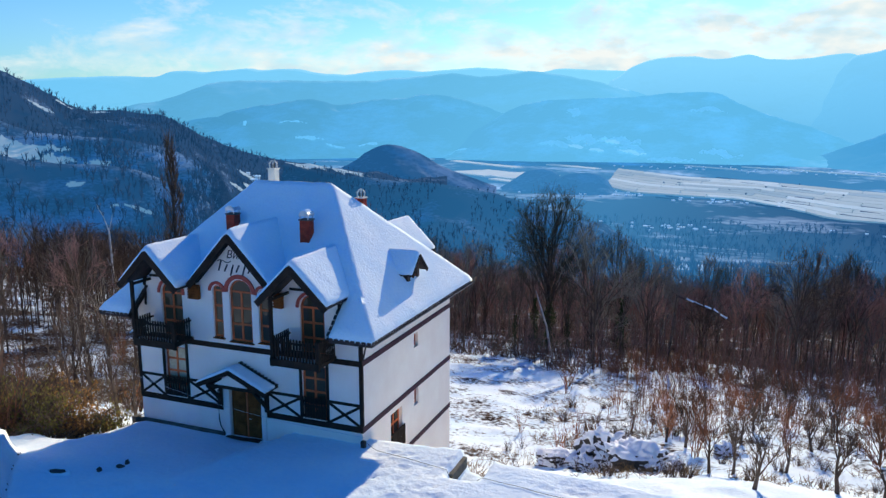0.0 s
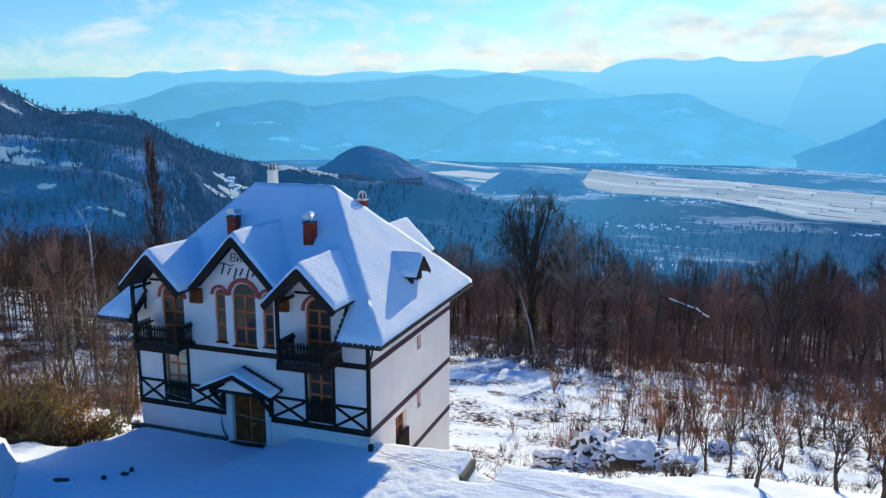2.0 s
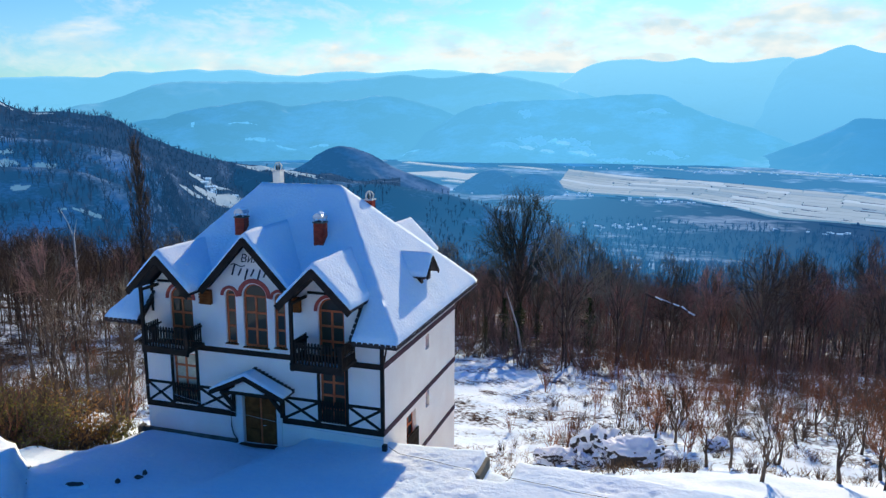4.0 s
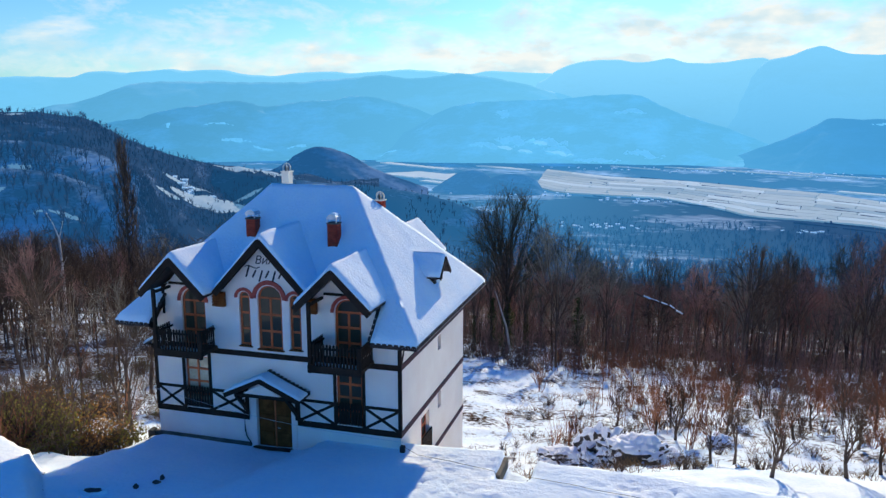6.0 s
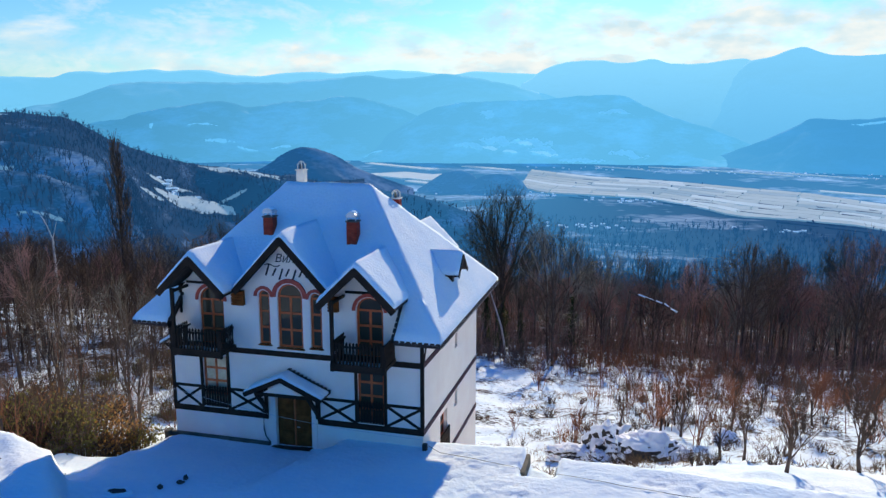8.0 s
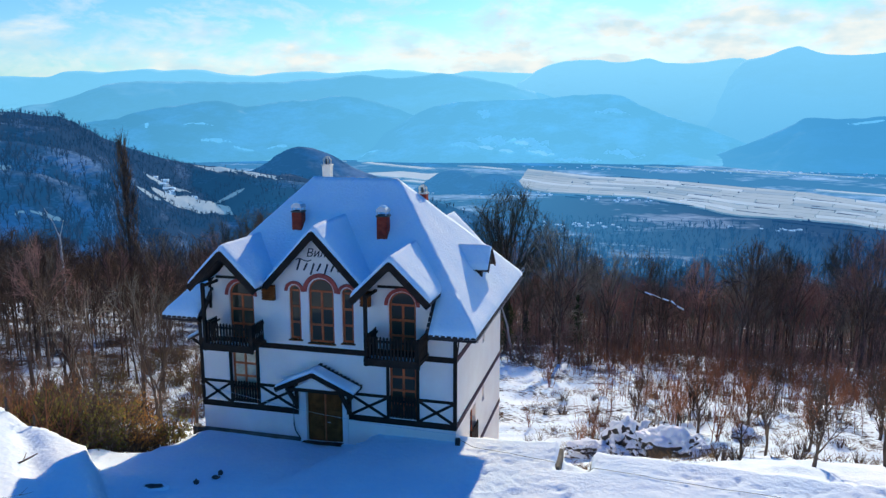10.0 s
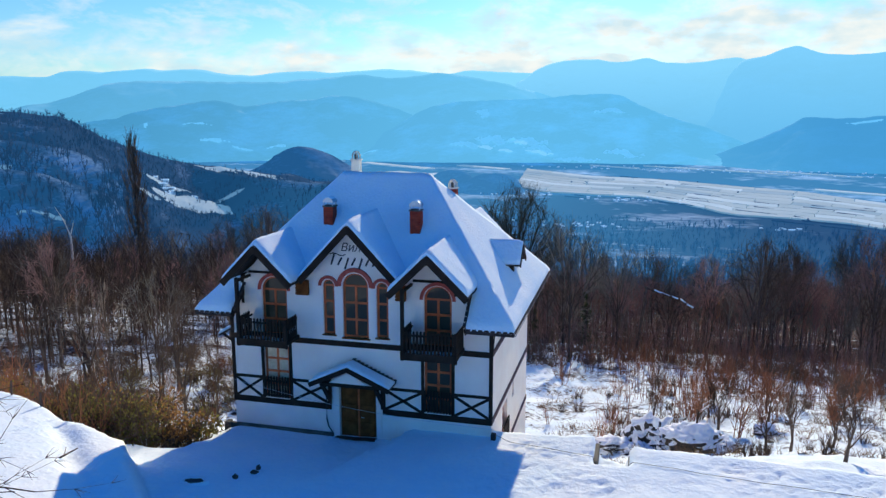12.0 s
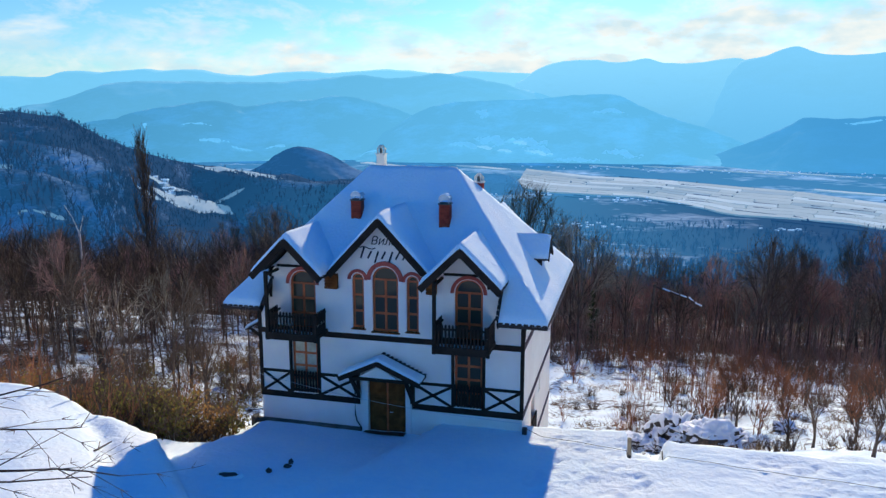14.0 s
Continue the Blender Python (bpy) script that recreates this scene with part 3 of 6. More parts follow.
# canopy over the entrance
CZ, CE, CF = 2.86, 2.12, -0.95
canopy_polys = [((-1.66, CF, CE), (-0.06, CF, CZ), (-0.06, 0.0, CZ), (-1.66, 0.0, CE)), ((-0.06, CF, CZ), (1.64, CF, CE), (1.64, 0.0, CE), (-0.06, 0.0, CZ))]
canopy = part("canopy", slab(canopy_polys, 0.09), TILE, house, "small tiled door canopy on timber brackets")
part("snow_cover", snow_cover([[(x, y if y < 0 else -0.22, z) for x, y, z in p] for p in canopy_polys], 0.10, 0.25, 0.03), ROOF_SNOW, canopy, "", True)
cb = bmesh.new()
for s, ex in ((-1, -1.66), (1, 1.64)):
    bar(cb, (-0.06, CF - 0.02, CZ - 0.11), (ex, CF - 0.02, CE - 0.11), 0.05, 0.18)
part("barge_board", cb, TIMBER, canopy)
part("tie_beam", boxed(-1.1, 1.0, CF + 0.03, CF + 0.12, 2.02, 2.14, 0.01), TIMBER, canopy)
part("gable_infill", sheet(bmesh.new(), [[(-0.85, 2.15), (0.75, 2.15), (-0.06, 2.62)]], lambda u, v, d: (u, CF + 0.08 + d, v), 0.04), PLASTER, canopy)
for x in (-1.16, 1.08):
    br = bmesh.new()
    box(br, x - 0.07, x + 0.07, -0.13, -0.04, 0.92, 2.1, 0.01)
    bar(br, (x, -0.10, 1.15), (x, CF + 0.08, 2.05), 0.13, 0.13, (1, 0, 0))
    box(br, x - 0.07, x + 0.07, CF + 0.02, -0.04, 2.02, 2.14, 0.01)
    part("bracket", br, TIMBER, canopy)
for k in range(11):
    f = k / 10
    x, z = -0.06 + 1.66 * f, CZ - (CZ - CE) * f
    part("tile", bar(bmesh.new(), (x, -0.20, z + 0.05), (x, -0.02, z + 0.05), 0.12, 0.05), TILE, canopy)


# balconies
def slat_mesh(h, w=0.085, d=0.028):
    bm = bmesh.new()
    pts = [(-w / 2, 0), (w / 2, 0), (w / 2, h * 0.32), (w * 0.30, h * 0.45), (w / 2, h * 0.58), (w / 2, h - 0.05), (0, h), (-w / 2, h - 0.05), (-w / 2, h * 0.58), (-w * 0.30, h * 0.45), (-w / 2, h * 0.32)]
    sheet(bm, [pts], lambda u, v, k: (u, k - d / 2, v), d)
    me = bpy.data.meshes.new("baluster")
    bmesh.ops.recalc_face_normals(bm, faces=bm.faces)
    bm.to_mesh(me)
    bm.free()
    me.materials.append(TIMBER)
    return me


RAIL_SLAT, LOW_SLAT = slat_mesh(0.98), slat_mesh(0.92, 0.095)
for (c, half, zr, ze, yf), bay, yb in zip((GABLES[0], GABLES[2]), BAYS, (-1.16, -1.32)):
    x0, x1 = bay - 1.04, bay + 1.02
    balcony = part("balcony", boxed(x0 - 0.05, x1 + 0.05, yb - 0.04, -0.045, 3.58, 3.74, 0.012), TIMBER, house, "dark stained timber balcony with slatted railing")
    for x in np.arange(x0 + 0.06, x1, 0.135):
        shared("baluster", RAIL_SLAT, balcony, Matrix.Translation((x, yb, 3.66)))
    for xs in (x0, x1):
        for y in np.arange(yb + 0.12, -0.1, 0.135):
            shared("baluster", RAIL_SLAT, balcony, Matrix.Translation((xs, y, 3.66)) @ Matrix.Rotation(math.pi / 2, 4, "Z"))
    part("rail", boxed(x0, x1, yb + 0.016, yb + 0.07, 4.40, 4.48, 0.008), TIMBER, balcony)
    part("rail", boxed(x0 + 0.018, x0 + 0.07, yb + 0.07, -0.045, 4.40, 4.48, 0.008), TIMBER, balcony)
    part("rail", boxed(x1 - 0.07, x1 - 0.018, yb + 0.07, -0.045, 4.40, 4.48, 0.008), TIMBER, balcony)
    part("post", boxed(x0 - 0.045, x0 + 0.085, yb - 0.03, yb + 0.10, 3.46, 6.20, 0.012), TIMBER, balcony)
    part("newel", boxed(x1 - 0.065, x1 + 0.045, yb - 0.03, yb + 0.08, 3.46, 4.62, 0.012), TIMBER, balcony)
    part("fascia", boxed(x0 - 0.05, x1 + 0.05, yb - 0.065, yb - 0.042, 3.50, 3.80, 0.006), TIMBER, balcony)
    for x in (x0 + 0.02, x1 - 0.02):
        part("plate", boxed(x - 0.05, x + 0.05, yb + 0.02, -0.045, 6.02, 6.13, 0.012), TIMBER, balcony)
    part("wall_beam", boxed(c - 0.95, c + 0.95, -0.04, 0.02, 6.17, 6.27, 0.01), TIMBER, house)
    snow = snow_cover([[(x0 + 0.1, yb + 0.1, 3.74), (x1 - 0.1, yb + 0.1, 3.74), (x1 - 0.1, yb + 0.35, 3.74), (x0 + 0.1, yb + 0.35, 3.74)]], 0.06, 0.2, 0.02)
    part("snow_cover", snow, ROOF_SNOW, balcony, "", True)
    for s in (-1, 1):
        part("gable_cheek", boxed(c + s * 1.25 - 0.05, c + s * 1.25 + 0.05, -0.045 if s * c > 0 else 0.33, 0.95, 4.9, 6.1), TIMBER, house)
    # slatted guard in front of the lower window
    guard = part("window_guard", boxed(bay - 0.53, bay + 0.53, -0.075, -0.045, 1.62, 1.70, 0.008), TIMBER, house, "dark slatted guard before the window")
    part("rail", boxed(bay - 0.53, bay + 0.53, -0.075, -0.045, 1.02, 1.10, 0.008), TIMBER, guard)
    for x in np.arange(bay - 0.50, bay + 0.53, 0.125):
        shared("slat", LOW_SLAT, guard, Matrix.Translation((x, -0.09, 0.98)))
    part("flashing", boxed(bay - 0.53, bay + 0.53, -0.06, -0.038, 0.93, 1.0), PLASTER, house)
guard = part("window_guard", boxed(W + 0.05, W + 0.08, 2.50, 3.85, -0.52, -0.44, 0.008), TIMBER, house, "dark slatted guard before the side door")
for y in np.arange(2.56, 3.85, 0.125):
    shared("slat", LOW_SLAT, guard, Matrix.Translation((W + 0.09, y, -1.36)) @ Matrix.Rotation(math.pi / 2, 4, "Z"))

# slatted eave boxes between the gables
for xa, xb in ((-2.42, -1.92), (1.72, 2.10)):
    eave_box = part("eave_box", boxed(xa, xb, -0.22, -0.04, 5.42, 6.02, 0.01), DOOR_WOOD, house, "brown slatted eave box")
    for k in range(5):
        part("slat", boxed(xa - 0.02, xb + 0.02, -0.26, -0.225, 5.45 + k * 0.115, 5.53 + k * 0.115, 0.008), DOOR_WOOD, eave_box)

# dormer on the side slope
def side_roof_x(z):
    return EX - (z - EAVE) * (EX - RX1) / (RIDGE_Z - EAVE)


DY, DZ, DE, DH, DF = 4.88, 6.98, 6.20, 0.82, 5.85
dormer_polys = [((DF, DY - DH, DE), (DF, DY, DZ), (side_roof_x(DZ) - 0.1, DY, DZ), (side_roof_x(DE) - 0.1, DY - DH, DE)),
                ((DF, DY, DZ), (DF, DY + DH, DE), (side_roof_x(DE) - 0.1, DY + DH, DE), (side_roof_x(DZ) - 0.1, DY, DZ))]
dormer = part("dormer", slab(dormer_polys, 0.08), TILE, house, "small dormer window on the roof slope")
part("snow_cover", snow_cover(dormer_polys, 0.15, 0.25, 0.02), ROOF_SNOW, dormer, "", True)
part("dormer_wall", sheet(bmesh.new(), [[(DY - 0.62, 5.3), (DY + 0.62, 5.3), (DY + 0.62, 6.26), (DY, 6.86), (DY - 0.62, 6.26)], rect_loop(DY - 0.36, DY + 0.36, 5.72, 6.28)], lambda u, v, d: (5.55 - d, u, v), 0.12), TILE, dormer)
leaf(dormer, DY - 0.36, DY + 0.36, 5.72, 6.28, 0.03, 2, 1, WOOD, None, lambda u, v, d: (5.52 - d, u, v))
db = bmesh.new()
for s in (-1, 1):
    bar(db, (DF + 0.02, DY, DZ - 0.08), (DF + 0.02, DY + s * DH, DE - 0.08), 0.04, 0.16, (0, 0, 1))
    box(db, side_roof_x(DE) - 0.3, 5.54, DY + s * 0.62 - 0.03, DY + s * 0.62 + 0.03, 5.3, 6.2)
part("barge_board", db, TIMBER, dormer)

# small canopy on the west wall
side_polys = [[(-W, 0.5, 3.86), (-W, 2.6, 3.86), (-W - 0.95, 2.6, 3.30), (-W - 0.95, 0.5, 3.30)]]
side_canopy = part("side_canopy", slab(side_polys, 0.10), TILE, house, "small tiled canopy on the side wall")
part("snow_cover", snow_cover(side_polys, 0.12, 0.25, 0.02), ROOF_SNOW, side_canopy, "", True)
for y in (0.7, 2.4):
    part("bracket", bar(bmesh.new(), (-W, y, 2.75), (-W - 0.85, y, 3.28), 0.09, 0.09), TIMBER, side_canopy)

# gutter and tile noses along the eaves
part("gutter", tube(bmesh.new(), [(EX + 0.05, EY0, EAVE - 0.10), (EX + 0.05, EY1, EAVE - 0.12)], 0.014, 8), GUTTER, house, "dull grey gutter")
nose = raw("tile", [(-0.09, -0.03, 0), (0.09, -0.03, 0), (0.07, -0.03, 0.07), (-0.07, -0.03, 0.07), (-0.09, 0.25, 0.02), (0.09, 0.25, 0.02), (0.07, 0.25, 0.09), (-0.07, 0.25, 0.09)],
           [(0, 1, 2, 3), (7, 6, 5, 4), (0, 4, 5, 1), (1, 5, 6, 2), (2, 6, 7, 3), (3, 7, 4, 0)], TILE)
for k in range(48):
    shared("tile", nose, roof, Matrix.Translation((EX - 0.02, EY0 + 0.12 + k * 0.228, EAVE - 0.02)) @ Matrix.Rotation(math.pi / 2, 4, "Z"))
for x in np.arange(4.75, EX, 0.228):
    shared("tile", nose, roof, Matrix.Translation((x, EY0 - 0.01, EAVE - 0.02)))
for x in np.arange(-EX + 0.1, -4.9, 0.228):
    shared("tile", nose, roof, Matrix.Translation((x, EY0 - 0.01, EAVE - 0.02)))


# verge boards where the front eave stops beside the outer gables
for xn, s in ((NOTCH[0], 1), (NOTCH[1], -1)):
    verge = part("verge_board", bar(bmesh.new(), (xn + s * 0.03, EY0, EAVE - 0.12), (xn + s * 0.03, 0.30, EAVE - 0.12 + (0.30 - EY0) * PITCH), 0.05, 0.26), TIMBER, roof)
    for k in range(7):
        f = k / 7
        y = EY0 + 0.06 + 1.3 * f
        part("tile", bar(bmesh.new(), (xn + s * 0.07, y, EAVE + 0.05 + (y - EY0) * PITCH), (xn + s * 0.07, y + 0.13, EAVE + 0.05 + (y + 0.13 - EY0) * PITCH), 0.12, 0.07), TILE, verge)

# chimneys
def brick_chimney(x, y, z0, z1, cap):
    ch = part("chimney", boxed(x - 0.21, x + 0.21, y - 0.21, y + 0.21, z0, z1), BRICK, house, "red brick chimney with domed metal cap")
    part("collar", boxed(x - 0.25, x + 0.25, y - 0.25, y + 0.25, z1, z1 + 0.06, 0.012), CONCRETE, ch)
    n = 0
    for row in range(int((z1 - z0) / 0.085)):
        z = z0 + row * 0.085
        for k in range(2):
            off = 0.07 if row % 2 else 0.0
            for face in range(2):
                a = -0.21 + k * 0.21 + (off if k else 0)
                b = (0.0 if k == 0 else 0.21) + (off if k == 0 else 0) - 0.012
                if face == 0:
                    bb = boxed(x + a, x + b, y - 0.222, y - 0.2, z, z + 0.07)
                else:
                    bb = boxed(x + 0.2, x + 0.222, y + a, y + b, z, z + 0.07)
                part("brick", bb, BRICK, ch)
                n += 1
    for sx in (-1, 1):
        for sy in (-1, 1):
            part("cap_leg", boxed(x + sx * 0.19 - 0.02, x + sx * 0.19 + 0.02, y + sy * 0.19 - 0.02, y + sy * 0.19 + 0.02, z1 + 0.06, z1 + 0.26), METAL, ch)
    dome = bmesh.new()
    rows = [[dome.verts.new((x + 0.24 * math.cos(math.pi * k / 8), y + s, z1 + 0.20 + cap * math.sin(math.pi * k / 8))) for k in range(9)] for s in (-0.24, 0.24)]
    for k in range(8):
        dome.faces.new((rows[0][k], rows[0][k + 1], rows[1][k + 1], rows[1][k]))
    dome.faces.new(rows[0])
    dome.faces.new(rows[1][::-1])
    part("dome", dome, METAL, ch)
    part("snow_cap", snow_cover([[(x + 0.2 * math.cos(math.pi * k / 6), y - 0.22, z1 + 0.2 + (cap) * math.sin(math.pi * k / 6)), (x + 0.2 * math.cos(math.pi * k / 6), y + 0.22, z1 + 0.2 + cap * math.sin(math.pi * k / 6)),
                                  (x + 0.2 * math.cos(math.pi * (k + 1) / 6), y + 0.22, z1 + 0.2 + cap * math.sin(math.pi * (k + 1) / 6)), (x + 0.2 * math.cos(math.pi * (k + 1) / 6), y - 0.22, z1 + 0.2 + cap * math.sin(math.pi * (k + 1) / 6))] for k in range(1, 5)], 0.05, 0.2, 0.01), ROOF_SNOW, ch, "", True)
    return ch


brick_chimney(-2.02, 2.50, 7.3, 8.62, 0.20)
brick_chimney(1.84, 2.26, 7.1, 8.60, 0.22)
rear = part("chimney", boxed(2.28, 2.66, 5.8, 6.18, 7.6, 9.15), BRICK, house, "red chimney with openwork cap")
white = part("chimney", boxed(-2.24, -1.86, 5.60, 5.98, 8.2, 10.36, 0.01), CHIMNEY_WHITE, house, "cream plastered chimney with openwork cap")
for ch, x, y, z in ((rear, 2.47, 5.99, 9.15), (white, -2.05, 5.79, 10.36)):
    part("collar", boxed(x - 0.23, x + 0.23, y - 0.23, y + 0.23, z, z + 0.05, 0.01), CHIMNEY_WHITE, ch)
    for k in range(6):
        a = k * math.pi / 3
        ca, sa = math.cos(a), math.sin(a)
        part("cap_rib", tube(bmesh.new(), [(x + 0.19 * ca, y + 0.19 * sa, z + 0.05), (x + 0.20 * ca, y + 0.20 * sa, z + 0.25), (x + 0.10 * ca, y + 0.10 * sa, z + 0.38), (x, y, z + 0.41)], 0.03, 5), CHIMNEY_WHITE, ch)
    part("flue", tube(bmesh.new(), [(x, y, z + 0.05), (x, y, z + 0.28)], 0.09, 8), CONCRETE, ch)

# lettering on the gable
def lettering(text, size, x, z):
    cu = bpy.data.curves.new("lettering", "FONT")
    cu.body, cu.size, cu.align_x, cu.extrude, cu.shear = text, size, "CENTER", 0.006, 0.25
    tmp = bpy.data.objects.new("lettering", cu)
    me = bpy.data.meshes.new_from_object(tmp)
    bpy.data.objects.remove(tmp)
    me.materials.clear()
    me.materials.append(LETTER)
    ob = new("lettering", me)
    ob.parent = house
    ob.matrix_basis = pose(x, -0.012, z, 90, 0, 0)
    return tagged(ob, "dark painted script lettering")


lettering("Вила", 0.46, -0.04, 7.24)
# the name below it, as plain slanted strokes of its size
for k in range(7):
    x = -0.98 + k * 0.285
    tall = 7.16 if k == 0 else 6.98
    low = 6.52 if k in (2, 4) else 6.68
    stroke = bar(bmesh.new(), (x, -0.012, low), (x + 0.16, -0.012, tall), 0.012, 0.07)
    part("letter_bar", stroke, LETTER, house)
flourish = bmesh.new()
tube(flourish, [(-1.02 + 0.13 * k, -0.008, 7.10 + 0.05 * math.sin(k * 1.3)) for k in range(6)], 0.02, 4)
part("letter_bar", flourish, LETTER, house)

# hose on the wall and foundation strip
part("hose", tube(bmesh.new(), [(-1.32, -0.05, 1.55), (-1.32, -0.06, 0.95), (-1.33, -0.05, 0.25), (-1.25, -0.07, -0.05), (-1.05, -0.10, -0.30)], 0.025, 6), BLACK, house, "black hose hanging on the wall")
footing = part("foundation", boxed(-W - 0.25, -1.05, -0.14, -0.002, -1.6, -0.31, 0.02), CONCRETE, house)
part("end_stone", boxed(-W - 0.42, -W - 0.20, -0.32, 0.05, -1.4, -0.24, 0.03), CONCRETE, footing)
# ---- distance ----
def haze_glow_material(name, dark, light, glow, scale, fine, lo=0.55, hi=0.75, axis="Z", start=-200.0, end=100.0, first=None):
    """Far woods with snowy clearings; the blue winter air before them is put in as emission."""
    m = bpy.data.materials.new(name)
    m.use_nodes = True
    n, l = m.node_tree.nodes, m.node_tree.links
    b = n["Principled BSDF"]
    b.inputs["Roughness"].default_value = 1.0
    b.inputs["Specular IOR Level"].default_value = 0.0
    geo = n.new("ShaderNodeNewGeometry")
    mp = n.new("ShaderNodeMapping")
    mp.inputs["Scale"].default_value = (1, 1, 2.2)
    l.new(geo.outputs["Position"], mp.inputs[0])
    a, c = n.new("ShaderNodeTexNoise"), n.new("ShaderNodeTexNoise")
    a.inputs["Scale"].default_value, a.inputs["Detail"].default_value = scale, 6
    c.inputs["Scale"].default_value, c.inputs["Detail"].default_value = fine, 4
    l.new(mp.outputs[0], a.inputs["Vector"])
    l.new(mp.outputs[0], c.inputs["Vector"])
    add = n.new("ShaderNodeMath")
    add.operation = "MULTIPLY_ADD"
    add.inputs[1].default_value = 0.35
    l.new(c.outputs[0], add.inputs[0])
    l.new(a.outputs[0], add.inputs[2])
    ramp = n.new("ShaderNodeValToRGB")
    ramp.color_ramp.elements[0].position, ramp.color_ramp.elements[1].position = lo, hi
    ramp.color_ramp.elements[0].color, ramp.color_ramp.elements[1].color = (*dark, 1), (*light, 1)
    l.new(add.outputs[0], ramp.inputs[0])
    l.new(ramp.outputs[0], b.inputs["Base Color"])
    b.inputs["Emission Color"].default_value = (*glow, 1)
    if first:                                  # the emitted haze brightens towards the sun and with height
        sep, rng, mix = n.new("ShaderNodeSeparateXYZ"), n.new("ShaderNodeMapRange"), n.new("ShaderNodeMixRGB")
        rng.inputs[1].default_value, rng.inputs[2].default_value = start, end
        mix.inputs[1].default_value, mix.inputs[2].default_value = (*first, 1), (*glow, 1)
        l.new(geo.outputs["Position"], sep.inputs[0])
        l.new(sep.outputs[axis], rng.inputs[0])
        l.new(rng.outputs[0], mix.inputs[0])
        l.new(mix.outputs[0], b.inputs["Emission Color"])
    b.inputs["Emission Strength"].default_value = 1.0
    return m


RIDGES = []


def ridge(name, crest, front_run, back_run, foot, mat, rough, cell, label, nf=26, nu=90):
    """A hill range: a crest line with a front and a back slope, broken by spurs and gullies."""
    crest = [Vector(c) for c in crest]
    ends = [crest[0] * 2 - crest[1]] + crest + [crest[-1] * 2 - crest[-2]]
    pts = []
    for a in np.linspace(0, len(crest) - 1, nu):
        i = min(int(a), len(crest) - 2)
        f = a - i
        p0, p1, p2, p3 = ends[i:i + 4]
        pts.append(p1 + (p2 - p0) * (f / 2) + (p0 * 2 - p1 * 5 + p2 * 4 - p3) * (f * f / 2) + (p1 * 3 - p0 - p2 * 3 + p3) * (f * f * f / 2))
    verts, faces = [], []
    rows = [(-k / nf) for k in range(nf, 0, -1)] + [0] + [0.5, 1.0]
    for p in pts:
        out = Vector((p.x, p.y, 0)).normalized()
        for r in rows:
            run = front_run if r < 0 else back_run
            q = p + out * r * run
            s = abs(r)
            h = (p.z - foot) * (1 - s) ** 1.15 if r < 0 else (p.z - foot) * (1 - s * s)
            env = min(1.0, s * 4.0 + 0.08) * (1 - s * 0.6)
            spur = noise.fractal(Vector((q.x / cell, q.y / cell, 1.7)), 1.0, 2.0, 5) * rough * env
            small = noise.noise(Vector((q.x / cell * 9, q.y / cell * 9, 4.1))) * rough * 0.07
            verts.append((q.x, q.y, foot + h + spur + small))
    m = len(rows)
    for i in range(len(pts) - 1):
        for j in range(m - 1):
            faces.append((i * m + j, (i + 1) * m + j, (i + 1) * m + j + 1, i * m + j + 1))
    ob = tagged(new(name, raw(name, verts, faces, mat, True)), label, "mountains", kind="structure")
    RIDGES.append((np.array(verts), len(pts), m))
    return ob


# each range emits its own blue, standing in for the air before it
FAR = haze_glow_material("far_range", (0.03, 0.04, 0.05), (0.10, 0.11, 0.12), (0.165, 0.47, 0.66), 0.0012, 0.01, 0.55, 0.75, "X", -3500, -700, (0.115, 0.385, 0.595))
FAR_RIGHT = haze_glow_material("far_right_range", (0.03, 0.04, 0.05), (0.10, 0.11, 0.12), (0.165, 0.45, 0.65), 0.0014, 0.01, 0.55, 0.75, "Z", -100, 260, (0.104, 0.353, 0.56))
PEAK = haze_glow_material("peak_range", (0.03, 0.04, 0.05), (0.10, 0.11, 0.12), (0.142, 0.42, 0.64), 0.0014, 0.01, 0.55, 0.75, "Z", -100, 300, (0.096, 0.34, 0.55))
MID = haze_glow_material("middle_range", (0.02, 0.03, 0.04), (0.14, 0.16, 0.18), (0.105, 0.375, 0.585), 0.0030, 0.014, 0.60, 0.88, "X", -2900, -700, (0.066, 0.265, 0.445))
FORE = haze_glow_material("fore_range", (0.02, 0.03, 0.04), (0.24, 0.27, 0.3), (0.080, 0.325, 0.535), 0.0050, 0.018, 0.62, 0.92, "X", -2300, -1000, (0.046, 0.215, 0.385))
LOW = haze_glow_material("low_range", (0.02, 0.03, 0.04), (0.26, 0.29, 0.31), (0.080, 0.33, 0.55), 0.0056, 0.020, 0.62, 0.92, "X", -1300, -500, (0.070, 0.29, 0.495))
RIGHT = haze_glow_material("right_range", (0.02, 0.03, 0.04), (0.12, 0.14, 0.16), (0.042, 0.225, 0.45), 0.0046, 0.018, 0.62, 0.92, "X", 250, 700, (0.055, 0.26, 0.48))
# nearer hills and the valley emit too: a fainter, darker painted haze
CONE = haze_glow_material("wooded_knoll", (0.02, 0.025, 0.03), (0.2, 0.22, 0.25), (0.010, 0.066, 0.175), 0.01, 0.06, 0.62, 0.9)
SLOPE_WOOD = haze_glow_material("hazy_wooded_slope", (0.018, 0.020, 0.024), (0.18, 0.23, 0.31), (0.013, 0.082, 0.192), 0.020, 0.22, 0.72, 0.98, "X", -480, -200, (0.006, 0.042, 0.108))
MOUND = haze_glow_material("valley_mound", (0.02, 0.025, 0.03), (0.1, 0.12, 0.14), (0.028, 0.14, 0.31), 0.02, 0.1, 0.62, 0.9)
